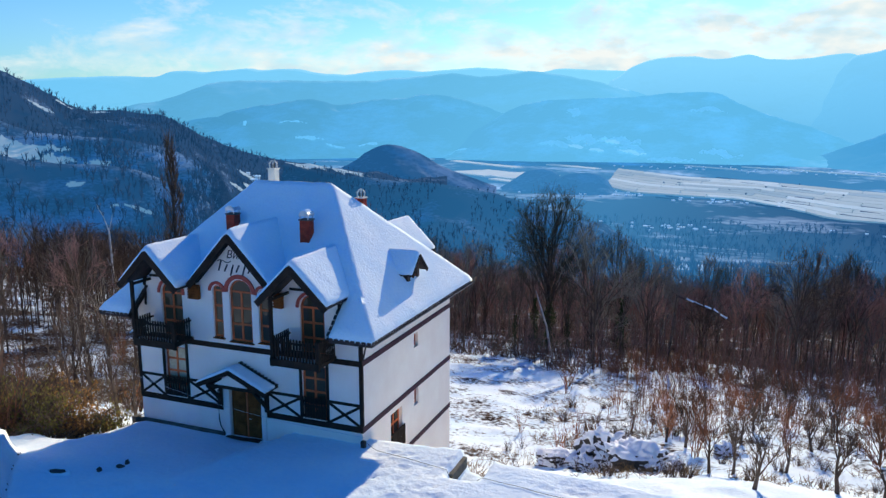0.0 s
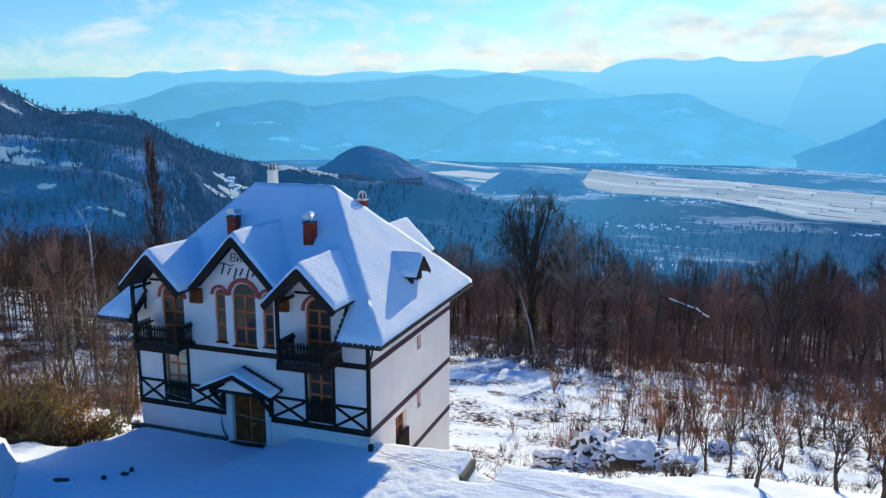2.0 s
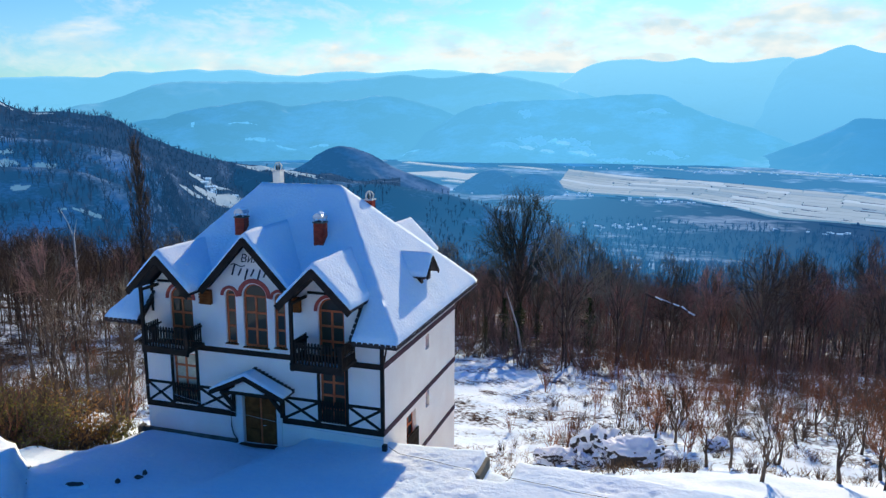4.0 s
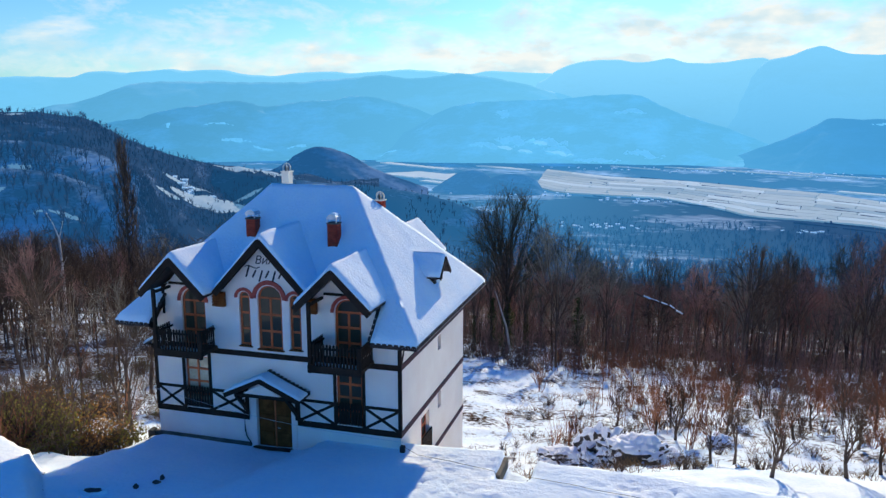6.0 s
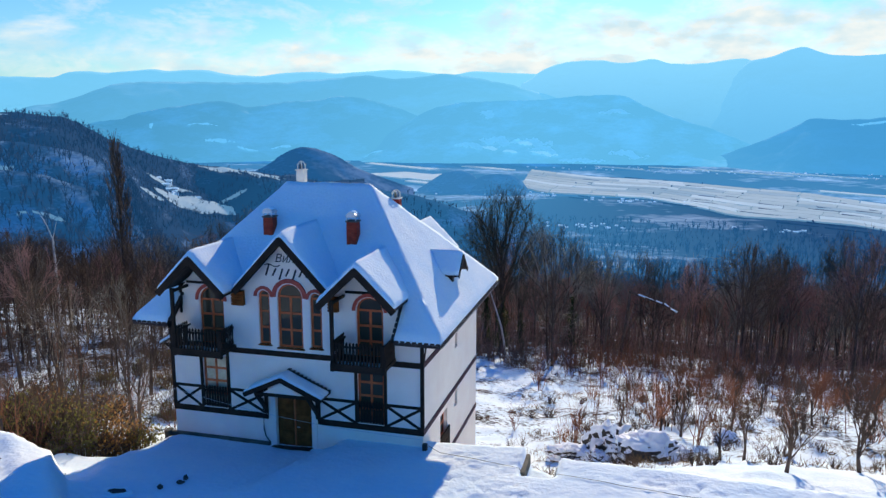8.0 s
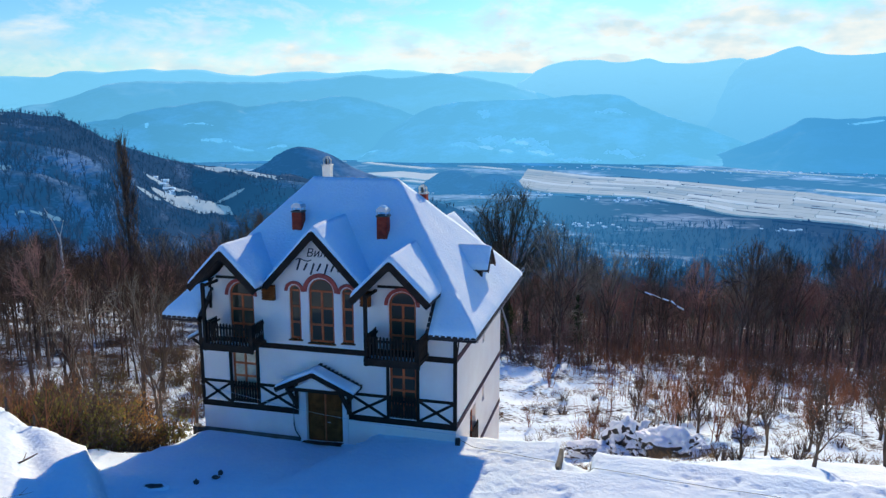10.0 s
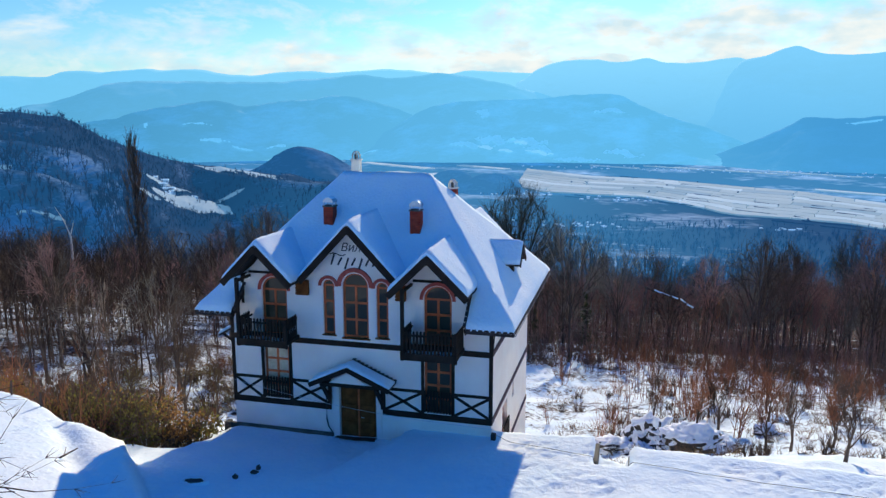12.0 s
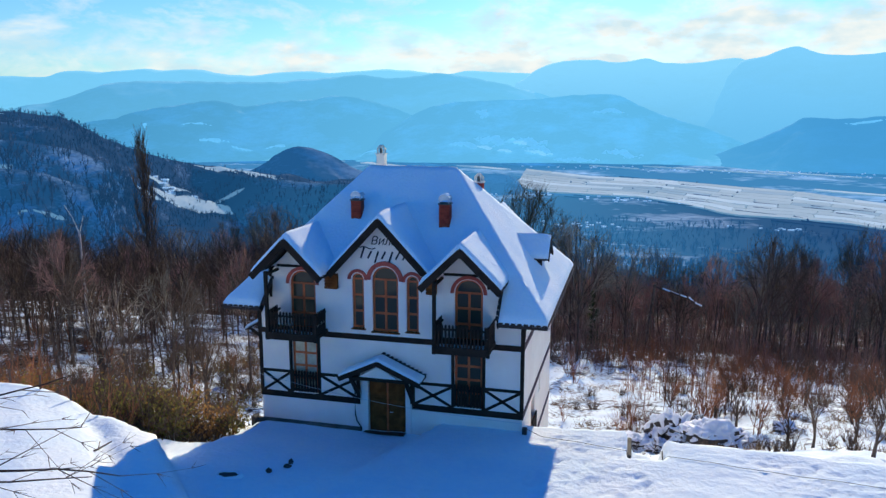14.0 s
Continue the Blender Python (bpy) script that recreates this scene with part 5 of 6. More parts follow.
def grow(rng, p, way, length, r, depth, out, wood, kids, angle, up, bend=0.16, shrink=0.62, pieces=4):
    """One limb and, from it, thinner ones; thick wood and twigs go to separate lists."""
    p, way = Vector(p), Vector(way).normalized()
    step = length / pieces
    spots = []
    for i in range(pieces):
        w = Vector((rng.uniform(-1, 1), rng.uniform(-1, 1), rng.uniform(-0.6, 1))) * bend
        way = (way + w + Vector((0, 0, up * 0.12))).normalized()
        q = p + way * step
        ra, rb = r * (1 - 0.75 * i / pieces), r * (1 - 0.75 * (i + 1) / pieces)
        (wood if depth >= 2 else out).append((*p, *q, ra, rb))
        if i >= (1 if depth > 1 else 0):
            spots.append((q.copy(), way.copy(), rb))
        p = q
    if depth <= 0:
        return
    for k in range(kids[depth]):
        q, w, rr = spots[min(len(spots) - 1, int(len(spots) * (k + rng.random()) / kids[depth]))]
        side = Vector((rng.uniform(-1, 1), rng.uniform(-1, 1), rng.uniform(-0.3, 0.5)))
        side = (side - w * side.dot(w)).normalized()
        a = radians(angle * rng.uniform(0.6, 1.25))
        nw = w * math.cos(a) + side * math.sin(a)
        nw.z += up * 0.35
        grow(rng, q, nw, length * shrink * rng.uniform(0.75, 1.15), max(rr * 0.62, 0.006), depth - 1, out, wood, kids, angle, up, bend, shrink, 3 if depth > 2 else 2)


def tree_kind(name, seed, height, radius, kids, angle, up, label, category, twig=TWIG, bark=BARK, trunk=0.45, shrink=0.62, depth=3, lean=0.05, twig_r=1.0, stems=1):
    """A bare tree: trunk with limbs, and a crown of twigs."""
    rng = random.Random(seed)
    out, wood = [], []
    for s in range(stems):
        way = (rng.uniform(-lean, lean) + (0.35 * math.cos(s * 2.2) if stems > 1 else 0), rng.uniform(-lean, lean) + (0.35 * math.sin(s * 2.2) if stems > 1 else 0), 1)
        grow(rng, (0, 0, -0.25), way, height * trunk * 1.6, radius, depth, out, wood, kids, angle, up, 0.10, shrink, 5)
    top = float(np.percentile([s[5] for s in out], 98.5))
    k = height / top
    out = [tuple(c * k for c in s[:6]) + (s[6] * twig_r, s[7] * twig_r) for s in out]
    wood = [tuple(c * k for c in s[:6]) + s[6:] for s in wood]
    thing = tagged(new(name), label, category)
    t = new("trunk", limb_mesh("trunk", wood, bark, 5))
    c = new("crown", limb_mesh("crown", out, twig))
    t.parent = c.parent = thing
    return thing


def fan_tree(name, seed, h, base, width, limbs, subs, twigs, label, twig, bark=BARK, r0=0.3, twig_r=0.02, spread=70):
    """A bare tree whose limbs sweep up from the trunk in a fan to a rounded crown of branches and twigs."""
    r = random.Random(seed)
    wood, out = [], []
    mid, half = h * (0.35 + base * 0.5), h * (0.65 - base * 0.5)

    def dome(turn, tip, reach):
        t = radians(tip)
        return Vector((math.cos(turn) * math.sin(t) * width, math.sin(turn) * math.sin(t) * width, 0)) * reach + Vector((0, 0, mid + math.cos(t) * half * reach))

    def sweep(a, rise, b, ra, rb, pieces, into):
        c = a + rise * (b - a).length * 0.5
        p, line = a, []
        for k in range(1, pieces + 1):
            f = k / pieces
            q = a * (1 - f) ** 2 + c * 2 * f * (1 - f) + b * f * f
            into.append((*p, *q, ra + (rb - ra) * (k - 1) / pieces, ra + (rb - ra) * f))
            line.append((q, (q - p).normalized()))
            p = q
        return line

    lean = Vector((r.uniform(-0.04, 0.04), r.uniform(-0.04, 0.04), 1)).normalized()
    stem = sweep(Vector((0, 0, -0.5)), Vector((0, 0, 1)), lean * h * 0.72, r0, r0 * 0.25, 7, wood)
    low = [s for s in stem if h * base * 0.75 < s[0].z < h * 0.62] or stem[2:4]
    for i in range(limbs):
        a, way = low[int(r.random() ** 1.5 * len(low))]
        turn, tip = r.uniform(0, 6.283), spread * math.sqrt((i + r.random()) / limbs)
        limb = sweep(a, (way + Vector((math.cos(turn), math.sin(turn), 0)) * 0.3).normalized(), dome(turn, tip, r.uniform(0.82, 1.0)), r0 * 0.30, twig_r, 5, wood)
        for _ in range(subs):
            p, w = limb[r.randrange(1, 5)]
            branch = sweep(p, w, dome(turn + r.gauss(0, 0.30), tip + r.gauss(0, 12), r.uniform(0.85, 1.06)), r0 * 0.07 + twig_r, twig_r * 0.7, 3, out)
            for _ in range(twigs):
                q, v = branch[r.randrange(3)]
                e = q + (v + Vector((r.uniform(-0.6, 0.6), r.uniform(-0.6, 0.6), r.uniform(-0.2, 0.6)))) * h * r.uniform(0.03, 0.085)
                out.append((*q, *e, twig_r * 0.8, twig_r * 0.3))
    thing = tagged(new(name), label, "tree")
    tr, c = new("trunk", limb_mesh("trunk", wood, bark, 5)), new("crown", limb_mesh("crown", out, twig))
    tr.parent = c.parent = thing
    return thing


def stand(kind, x, y, scale=1.0, turn=0.0, sink=0.0, z=None):
    ob = copy_thing(kind, Matrix.Identity(4))
    ob.matrix_basis = Matrix.Translation((x, y, (ground_z(x, y) if z is None else z) - sink)) @ Matrix.Rotation(turn, 4, "Z") @ Matrix.Diagonal((scale, scale, scale, 1))
    return ob


def drop(kind):
    for o in [*kind.children_recursive, kind]:
        bpy.data.objects.remove(o)


rng = random.Random(11)

# fruit trees of the meadow
FRUIT = [tree_kind("fruit_tree", 20 + i, 4.2, 0.11, (0, 6, 7, 8), 40, 0.9, "bare fruit tree with upright reddish shoots standing in snow", "tree", RED_TWIG if i % 2 else TWIG, BARK, 0.42, 0.66, 3, 0.12, 1.7) for i in range(4)]
ORCHARD = [(1.6, 32.6, 1.0), (-0.3, 40.4, 1.0), (0.9, 40.0, 0.95), (3.6, 42.6, 0.95), (5.0, 34.2, 1.1), (6.6, 33.4, 1.15), (-1.9, 48.5, 1.05), (1.4, 50.0, 1.0), (5.7, 50.5, 1.1), (-3.2, 49.5, 0.95), (2.4, 56.5, 1.1), (8.6, 42.0, 1.1), (9.2, 49.0, 1.1), (11.5, 40.5, 1.1), (12.8, 52.0, 1.1), (8.0, 57.0, 1.1), (-6.0, 54.0, 0.9), (15.0, 46.0, 1.1), (5.0, 61.0, 1.1), (13.0, 60.0, 1.15), (18.0, 57.0, 1.1), (-1.0, 60.0, 1.0)]
for i, (x, y, s) in enumerate(ORCHARD):
    tagged(stand(FRUIT[i % 4], x, y, s, i * 1.9), group="fruit trees on the meadow")
for k in FRUIT:
    drop(k)

# shrubs and saplings of the meadow
def shrub_kind(name, seed, height, stems, spread, label, twig, sub=3):
    r = random.Random(seed)
    out, wood = [], []
    for _ in range(stems):
        a, d = r.uniform(0, 6.28), r.uniform(0, spread)
        way = (math.cos(a) * d, math.sin(a) * d, 1.0)
        grow(r, (math.cos(a) * 0.15, math.sin(a) * 0.15, -0.15), way, height * r.uniform(0.55, 1.0), 0.028, 1, out, wood, (0, sub + 5), 40, 0.35, 0.20, 0.40, 6)
    thing = tagged(new(name), label, "shrub")
    c = new("crown", limb_mesh("crown", out + wood, twig))
    c.parent = thing
    return thing


SHRUBS = [shrub_kind("shrub", 40, 3.0, 8, 0.60, "reddish-brown leafless shrub in the snow", RED_TWIG, 5), shrub_kind("shrub", 41, 2.3, 9, 0.9, "brown leafless shrub in the snow", TWIG, 5), shrub_kind("shrub", 42, 3.8, 6, 0.34, "tall reddish saplings in the snow", RED_TWIG, 6), shrub_kind("shrub", 43, 1.2, 14, 0.5, "low dry brush poking through snow", TWIG, 3)]
for i in range(190):
    y = 44 + 58 * rng.random() ** 0.8
    x = rng.uniform(-17 + (y - 44) * 0.02, 6 + y * 0.42)
    if x < -6 and rng.random() < 0.8 and y < 94:
        continue
    tagged(stand(rng.choice(SHRUBS[:3]), x, y, rng.uniform(0.7, 1.25), rng.uniform(0, 6)), group="shrubs on the meadow")
for i in range(44):
    y = rng.uniform(32, 92)
    x = rng.uniform(-0.9 * y - 18, -31 - (y - 32) * 0.25)
    tagged(stand(rng.choice(SHRUBS), x, y, rng.uniform(0.7, 1.3), rng.uniform(0, 6)), group="shrubs of the left slope")
for i in range(46):
    y = rng.uniform(34, 70)
    x = rng.uniform(-14, 12)
    tagged(stand(SHRUBS[3], x, y, rng.uniform(0.5, 1.1), rng.uniform(0, 6)), group="low brush on the meadow")
for x, y, s, k in ((-8.9, 47.0, 1.0, 2), (-8.1, 48.2, 1.0, 0), (-5.6, 48.0, 1.0, 1), (-4.6, 47.5, 1.1, 1), (-9.6, 45.5, 0.9, 2), (-13.5, 50.5, 0.6, 2), (-12.2, 46.0, 0.5, 1)):
    tagged(stand(SHRUBS[k], x, y, s, x), group="shrubs on the meadow")

# dry grass through the snow
gsegs = []
for i in range(4600):
    y = 28 + 66 * rng.random() ** 1.25
    x = rng.uniform(-15, 0.36 * y + 6) if i % 5 else rng.uniform(-60, -28)
    if (y < 35 and x > -8) or noise.noise(Vector((x * 0.16, y * 0.16, 12))) < -0.02:
        continue
    z = ground_z(x, y)
    for _ in range(5):
        h = rng.uniform(0.15, 0.55)
        gsegs.append((x + rng.uniform(-0.25, 0.25), y + rng.uniform(-0.25, 0.25), z - 0.05, x + rng.uniform(-0.45, 0.45), y + rng.uniform(-0.45, 0.45), z + h, 0.016, 0.006))
tagged(new("dry_grass", limb_mesh("dry_grass", gsegs, STRAW)), "dry brown grass blades poking through the snow", "grass", kind="stuff")

def ivy(thing, seed, height, reach, n):
    """Dark ivy leaves climbing round a trunk."""
    r = random.Random(seed)
    lv, lf = [], []
    for _ in range(n):
        z = height * r.random() ** 0.8
        a, d = r.uniform(0, 6.28), reach * (1.15 - 0.7 * z / height) * r.random() ** 0.6 * (1 + 0.5 * math.sin(z * 1.7 + seed))
        c = Vector((math.cos(a) * d, math.sin(a) * d, z))
        q = Euler((r.uniform(0, 6), r.uniform(0, 6), r.uniform(0, 6))).to_matrix()
        k, w = len(lv), r.uniform(0.07, 0.17)
        lv += [tuple(c + q @ Vector(p) * w) for p in ((-1.1, 0, 0), (0, -0.7, 0.2), (1.1, 0, 0), (0, 0.7, 0.2))]
        lf.append((k, k + 1, k + 2, k + 3))
    ob = new("ivy", raw("ivy", lv, lf, IVY))
    ob.parent = thing
    return tagged(ob, "dark green ivy on the trunk")


# the great tree at the wood's edge and its neighbours
BIG = fan_tree("great_tree", 3, 24.5, 0.30, 6.6, 36, 12, 7, "tall bare deciduous tree with rounded crown and ivy-clad trunk", DARK_TWIG, BARK, 0.42, 0.022, 82)
ivy(BIG, 17, 9.0, 1.2, 1500)
stand(BIG, -24.8, 108, 1.0, 0.4)
drop(BIG)
SIDE = fan_tree("great_tree", 4, 17.5, 0.36, 4.2, 16, 7, 5, "bare deciduous tree with a narrow crown and ivy-clad trunk", DARK_TWIG, BARK, 0.26, 0.020, 70)
ivy(SIDE, 23, 9.0, 0.9, 900)
stand(SIDE, -14.5, 111, 1.0, 2.0)
stand(SIDE, -21.6, 106, 0.70, 1.0)
stand(SIDE, -28.0, 112, 0.9, 5.2)
stand(SIDE, -29.5, 106, 0.62, 4.0)
drop(SIDE)

# small trees whose sunlit branches are painted with a paler twig colour
PALE = fan_tree("pale_tree", 6, 9.0, 0.30, 3.6, 12, 4, 3, "small bare tree with pale sunlit drooping branches", PALE_TWIG, BARK, 0.12, 0.020, 95)
for x, y, s, a in ((-15.6, 100.0, 1.0, 0.3), (-13.2, 101.5, 0.7, 2.0), (-45.5, 44.0, 1.0, 1.2), (-42.0, 38.0, 0.6, 4.0), (-57.0, 55.0, 0.9, 2.6)):
    tagged(stand(PALE, x, y, s, a), group="pale small trees")
drop(PALE)

# forest
WOODS = [tree_kind("forest_tree", 60 + i, 15.0, 0.17, (0, 4, 4, 6), 34, 0.7, "slender bare forest tree with dark brown twigs", "tree", (WOOD_TWIG, GREY_TWIG, RED_TWIG)[i], BARK, 0.5, 0.52, 3, 0.06, 2.3) for i in range(3)]
ROUND = [fan_tree("forest_tree", 70 + i, 15.5, (0.34, 0.42, 0.28, 0.46)[i], (4.2, 3.4, 4.8, 2.8)[i], 13, 6, 5, "bare forest tree with a rounded twiggy crown", (GREY_TWIG, WOOD_TWIG, BARK, TWIG)[i], BARK, 0.17, 0.026, 75) for i in range(4)]
n = 0
while n < 165:
    y = 98 + 60 * rng.random() ** 1.3
    x = rng.uniform(-0.62 * y - 6, 0.34 * y + 22)
    y += 14 * noise.noise(Vector((x * 0.09, 0, 8))) - 6 * smooth(10, 40, x)
    if abs(x + 24.8) < 5 and y < 108:
        continue
    tagged(stand(rng.choice(WOODS + ROUND), x, y, rng.uniform(0.6, 1.2), rng.uniform(0, 6.3)), group="trees of the wood")
    n += 1
TALL = [fan_tree("forest_tree", 90 + i, 21.0, 0.42, (4.4, 3.4)[i], 14, 7, 5, "tall slender bare forest tree with fine upright twigs", DARK_TWIG, BARK, 0.17, 0.024, 68) for i in range(2)]
n = 0
while n < 56:                                  # the tallest stand above the wood
    y = rng.uniform(128, 215)
    x = rng.uniform(-0.62 * y - 6, 0.36 * y + 22)
    if noise.noise(Vector((x * 0.05, 3, 8))) < -0.15 or abs(x / y + 0.23) < 0.09:
        continue
    tagged(stand(rng.choice(TALL), x, y, rng.uniform(0.74, 1.06), rng.uniform(0, 6.3)), group="trees of the wood")
    n += 1
n = 0
while n < 100:
    y = 36 + 75 * rng.random() ** 0.9
    x = rng.uniform(-0.95 * y - 22, -33 - (y - 36) * 0.12)
    if x > -58 and y < 80 and rng.random() < 0.92:
        continue
    tagged(stand(rng.choice(WOODS[:1] + ROUND), x, y, rng.uniform(0.45, 0.85), rng.uniform(0, 6.3)), group="trees of the left wood" if x < -60 else "trees near the house")
    n += 1
for k in WOODS + ROUND + TALL:
    drop(k)


def wood_tree(r, x, y, z, h, thick, limbs=11, twigs=4):
    """Limbs of one tree of the deep woods."""
    out = [(x, y, z - 0.5, x, y, z + h * 0.8, 0.12 * h / 15, 0.04)]
    for i in range(limbs):
        f = 0.30 + 0.55 * i / limbs
        a, s = r.uniform(0, 6.28), h * r.uniform(0.10, 0.20) * (1.2 - f * 0.6)
        m = (x + math.cos(a) * s, y + math.sin(a) * s, z + h * f + s * 1.5)
        out.append((x, y, z + h * f, *m, thick * 0.8, thick * 0.5))
        for _ in range(twigs):
            out.append((*m, m[0] + r.uniform(-1, 1) * s * 0.8, m[1] + r.uniform(-1, 1) * s * 0.8, min(z + h, m[2] + r.uniform(0.5, 2.2) * s), thick * 0.5, thick * 0.15))
    return out


deep, deep_red, deep_left = [], [], []
for i in range(1380):
    y = 118 + 200 * rng.random() ** 1.15
    x = rng.uniform(-0.66 * y - 6, 0.36 * y + 25)
    tall = 12.5 + 6 * noise.noise(Vector((x / 22, y / 40, 6)))
    (deep if rng.random() < 0.45 + (y - 120) / 300 else deep_red).extend(wood_tree(rng, x, y, ground_z(x, y), tall * rng.uniform(0.75, 1.2), 0.045 + y * 0.00020, 11, 5))
for i in range(330):
    y = 52 + 130 * rng.random()
    x = rng.uniform(-1.0 * y - 22, -48 - (y - 60) * 0.35)
    deep_left.extend(wood_tree(rng, x, y, ground_z(x, y), rng.uniform(8, 14), 0.05))
for segs_, mat in ((deep, GREY_TWIG), (deep_red, WOOD_TWIG), (deep_left, TWIG)):
    tagged(new("deep_woods", limb_mesh("deep_woods", segs_, mat)), "dense leafless brown woods on the slope", "woods", kind="stuff")

# woods on the far hills and the valley floor
def tufts(points, hs, r):
    """Small far trees, each a short stem with a fan of thin limbs."""
    out = []
    for (x, y, z), h in zip(points, hs):
        out.append((x, y, z - 1, x, y, z + h * 0.6, h * 0.03, h * 0.02))
        a = r.uniform(0, 6.28)
        for k in range(5):
            a += 1.26 + r.uniform(-0.4, 0.4)
            s, f = h * r.uniform(0.12, 0.30), r.uniform(0.2, 0.55)
            out.append((x, y, z + h * f, x + math.cos(a) * s, y + math.sin(a) * s, z + h * r.uniform(f + 0.25, 1.0), h * 0.036, h * 0.012))
    return out


hr = random.Random(31)
# the far trees emit a dim blue, haze painted onto the wood
HILL_WOOD = haze_glow_material("hill_wood", (0.012, 0.012, 0.015), (0.05, 0.05, 0.06), (0.005, 0.029, 0.076), 0.02, 0.2)
VALLEY_WOOD = haze_glow_material("valley_wood", (0.012, 0.014, 0.016), (0.05, 0.05, 0.06), (0.006, 0.038, 0.110), 0.02, 0.2, 0.55, 0.75, "X", -250, 300, (0.018, 0.112, 0.25))
for k, (idx, count) in enumerate(((HILL, 5600), (SLOPE, 3600), (SPUR_A, 3400), (SPUR_B, 2400))):
    vs, nu_, m_ = RIDGES[idx]
    grid = vs.reshape(nu_, m_, 3)
    pts = []
    while len(pts) < count:
        i, j = hr.uniform(0, nu_ - 1.001), hr.uniform(12 if idx == HILL else 4, m_ - 1.001)
        if idx >= SPUR_A and hr.random() < 0.35:
            i = hr.uniform(0.62 * nu_, nu_ - 1.001)
        p = grid[int(i), int(j)] * (1 - i % 1) + grid[int(i) + 1, int(j)] * (i % 1)
        p = p * (1 - j % 1) + (grid[int(i), int(j) + 1] * (1 - i % 1) + grid[int(i) + 1, int(j) + 1] * (i % 1)) * (j % 1)
        if noise.noise(Vector((p[0] / 60, p[1] / 60, 2))) + 0.5 * noise.noise(Vector((p[0] / 120, p[1] / 120, p[2] / 9))) < (-0.62 if idx == HILL or i > 0.6 * nu_ else -0.24):
            continue
        if any((((p[0] - cx) * ca + (p[1] - cy) * sa) / (a + 3)) ** 2 + (((p[1] - cy) * ca - (p[0] - cx) * sa) / (b + 1)) ** 2 < 0.85 for cx, cy, a, b, ca, sa in CLEARINGS) and hr.random() > 0.14:
            continue
        pts.append(tuple(p))
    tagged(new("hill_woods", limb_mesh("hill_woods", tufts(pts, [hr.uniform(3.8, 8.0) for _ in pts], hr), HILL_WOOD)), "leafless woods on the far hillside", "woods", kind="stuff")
pts = []
while len(pts) < 5200:
    y = 335 + 1150 * hr.random() ** 1.3
    x = hr.uniform(-0.55 * y, 0.42 * y)
    if noise.noise(Vector((x / 90, y / 140, 5))) < -0.3:
        continue
    pts.append((x, y, valley_z(x, y)))
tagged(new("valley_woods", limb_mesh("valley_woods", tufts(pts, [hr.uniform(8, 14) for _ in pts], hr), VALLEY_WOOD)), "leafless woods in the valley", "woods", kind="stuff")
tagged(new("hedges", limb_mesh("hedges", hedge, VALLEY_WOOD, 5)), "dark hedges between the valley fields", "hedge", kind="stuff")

# thicket of stems below the forest trees
segs = []
for i in range(3600):
    if i < 3200:
        y = 91 + 100 * rng.random() ** 1.35
        x = rng.uniform(-0.6 * y - 5, 0.36 * y + 20)
        y += 14 * noise.noise(Vector((x * 0.09, 0, 8))) - 10 * smooth(0, 30, x)
    else:
        y = 34 + 62 * rng.random()
        x = rng.uniform(-0.95 * y - 20, -34 - (y - 36) * 0.2)
    if i >= 3200 and (x > -40 - (y - 36) * 0.3 or noise.noise(Vector((x * 0.1, y * 0.1, 4))) < 0.0):
        continue
    z = ground_z(x, y)
    h = rng.uniform(0.8, 6.0) * (1.0 if i < 3200 else 0.6)
    lx, ly = rng.uniform(-0.13, 0.13) * h, rng.uniform(-0.13, 0.13) * h
    segs.append((x, y, z - 0.2, x + lx, y + ly, z + h * 0.5, 0.038, 0.028))
    segs.append((x + lx, y + ly, z + h * 0.5, x + lx * 2, y + ly * 2, z + h, 0.028, 0.012))
    for k in range(6):
        f = rng.uniform(0.25, 0.95)
        ax, ay = rng.uniform(-1, 1) * h * 0.30, rng.uniform(-1, 1) * h * 0.30
        px_, py_, pz_ = x + lx * 2 * f, y + ly * 2 * f, z + h * f
        segs.append((px_, py_, pz_, px_ + ax, py_ + ay, pz_ + h * rng.uniform(0.1, 0.35), 0.024, 0.008))
scrub = []
for i in range(2800):                          # tangled low scrub under the trees
    y = 93 + 60 * rng.random() ** 1.5
    x = rng.uniform(-0.6 * y - 5, 0.36 * y + 20)
    y += 14 * noise.noise(Vector((x * 0.09, 0, 8))) - 10 * smooth(0, 30, x)
    if noise.noise(Vector((x * 0.15, y * 0.15, 14))) < -0.18:
        continue
    z, h = ground_z(x, y), rng.uniform(0.6, 2.6)
    for k in range(4):
        ax, ay = rng.uniform(-0.7, 0.7) * h, rng.uniform(-0.7, 0.7) * h
        scrub.append((x, y, z - 0.1, x + ax, y + ay, z + h * rng.uniform(0.4, 1.0), 0.05, 0.02))
        scrub.append((x + ax * 0.6, y + ay * 0.6, z + h * 0.4, x + ax + rng.uniform(-0.8, 0.8), y + ay, z + h * rng.uniform(0.3, 1.0), 0.04, 0.015))
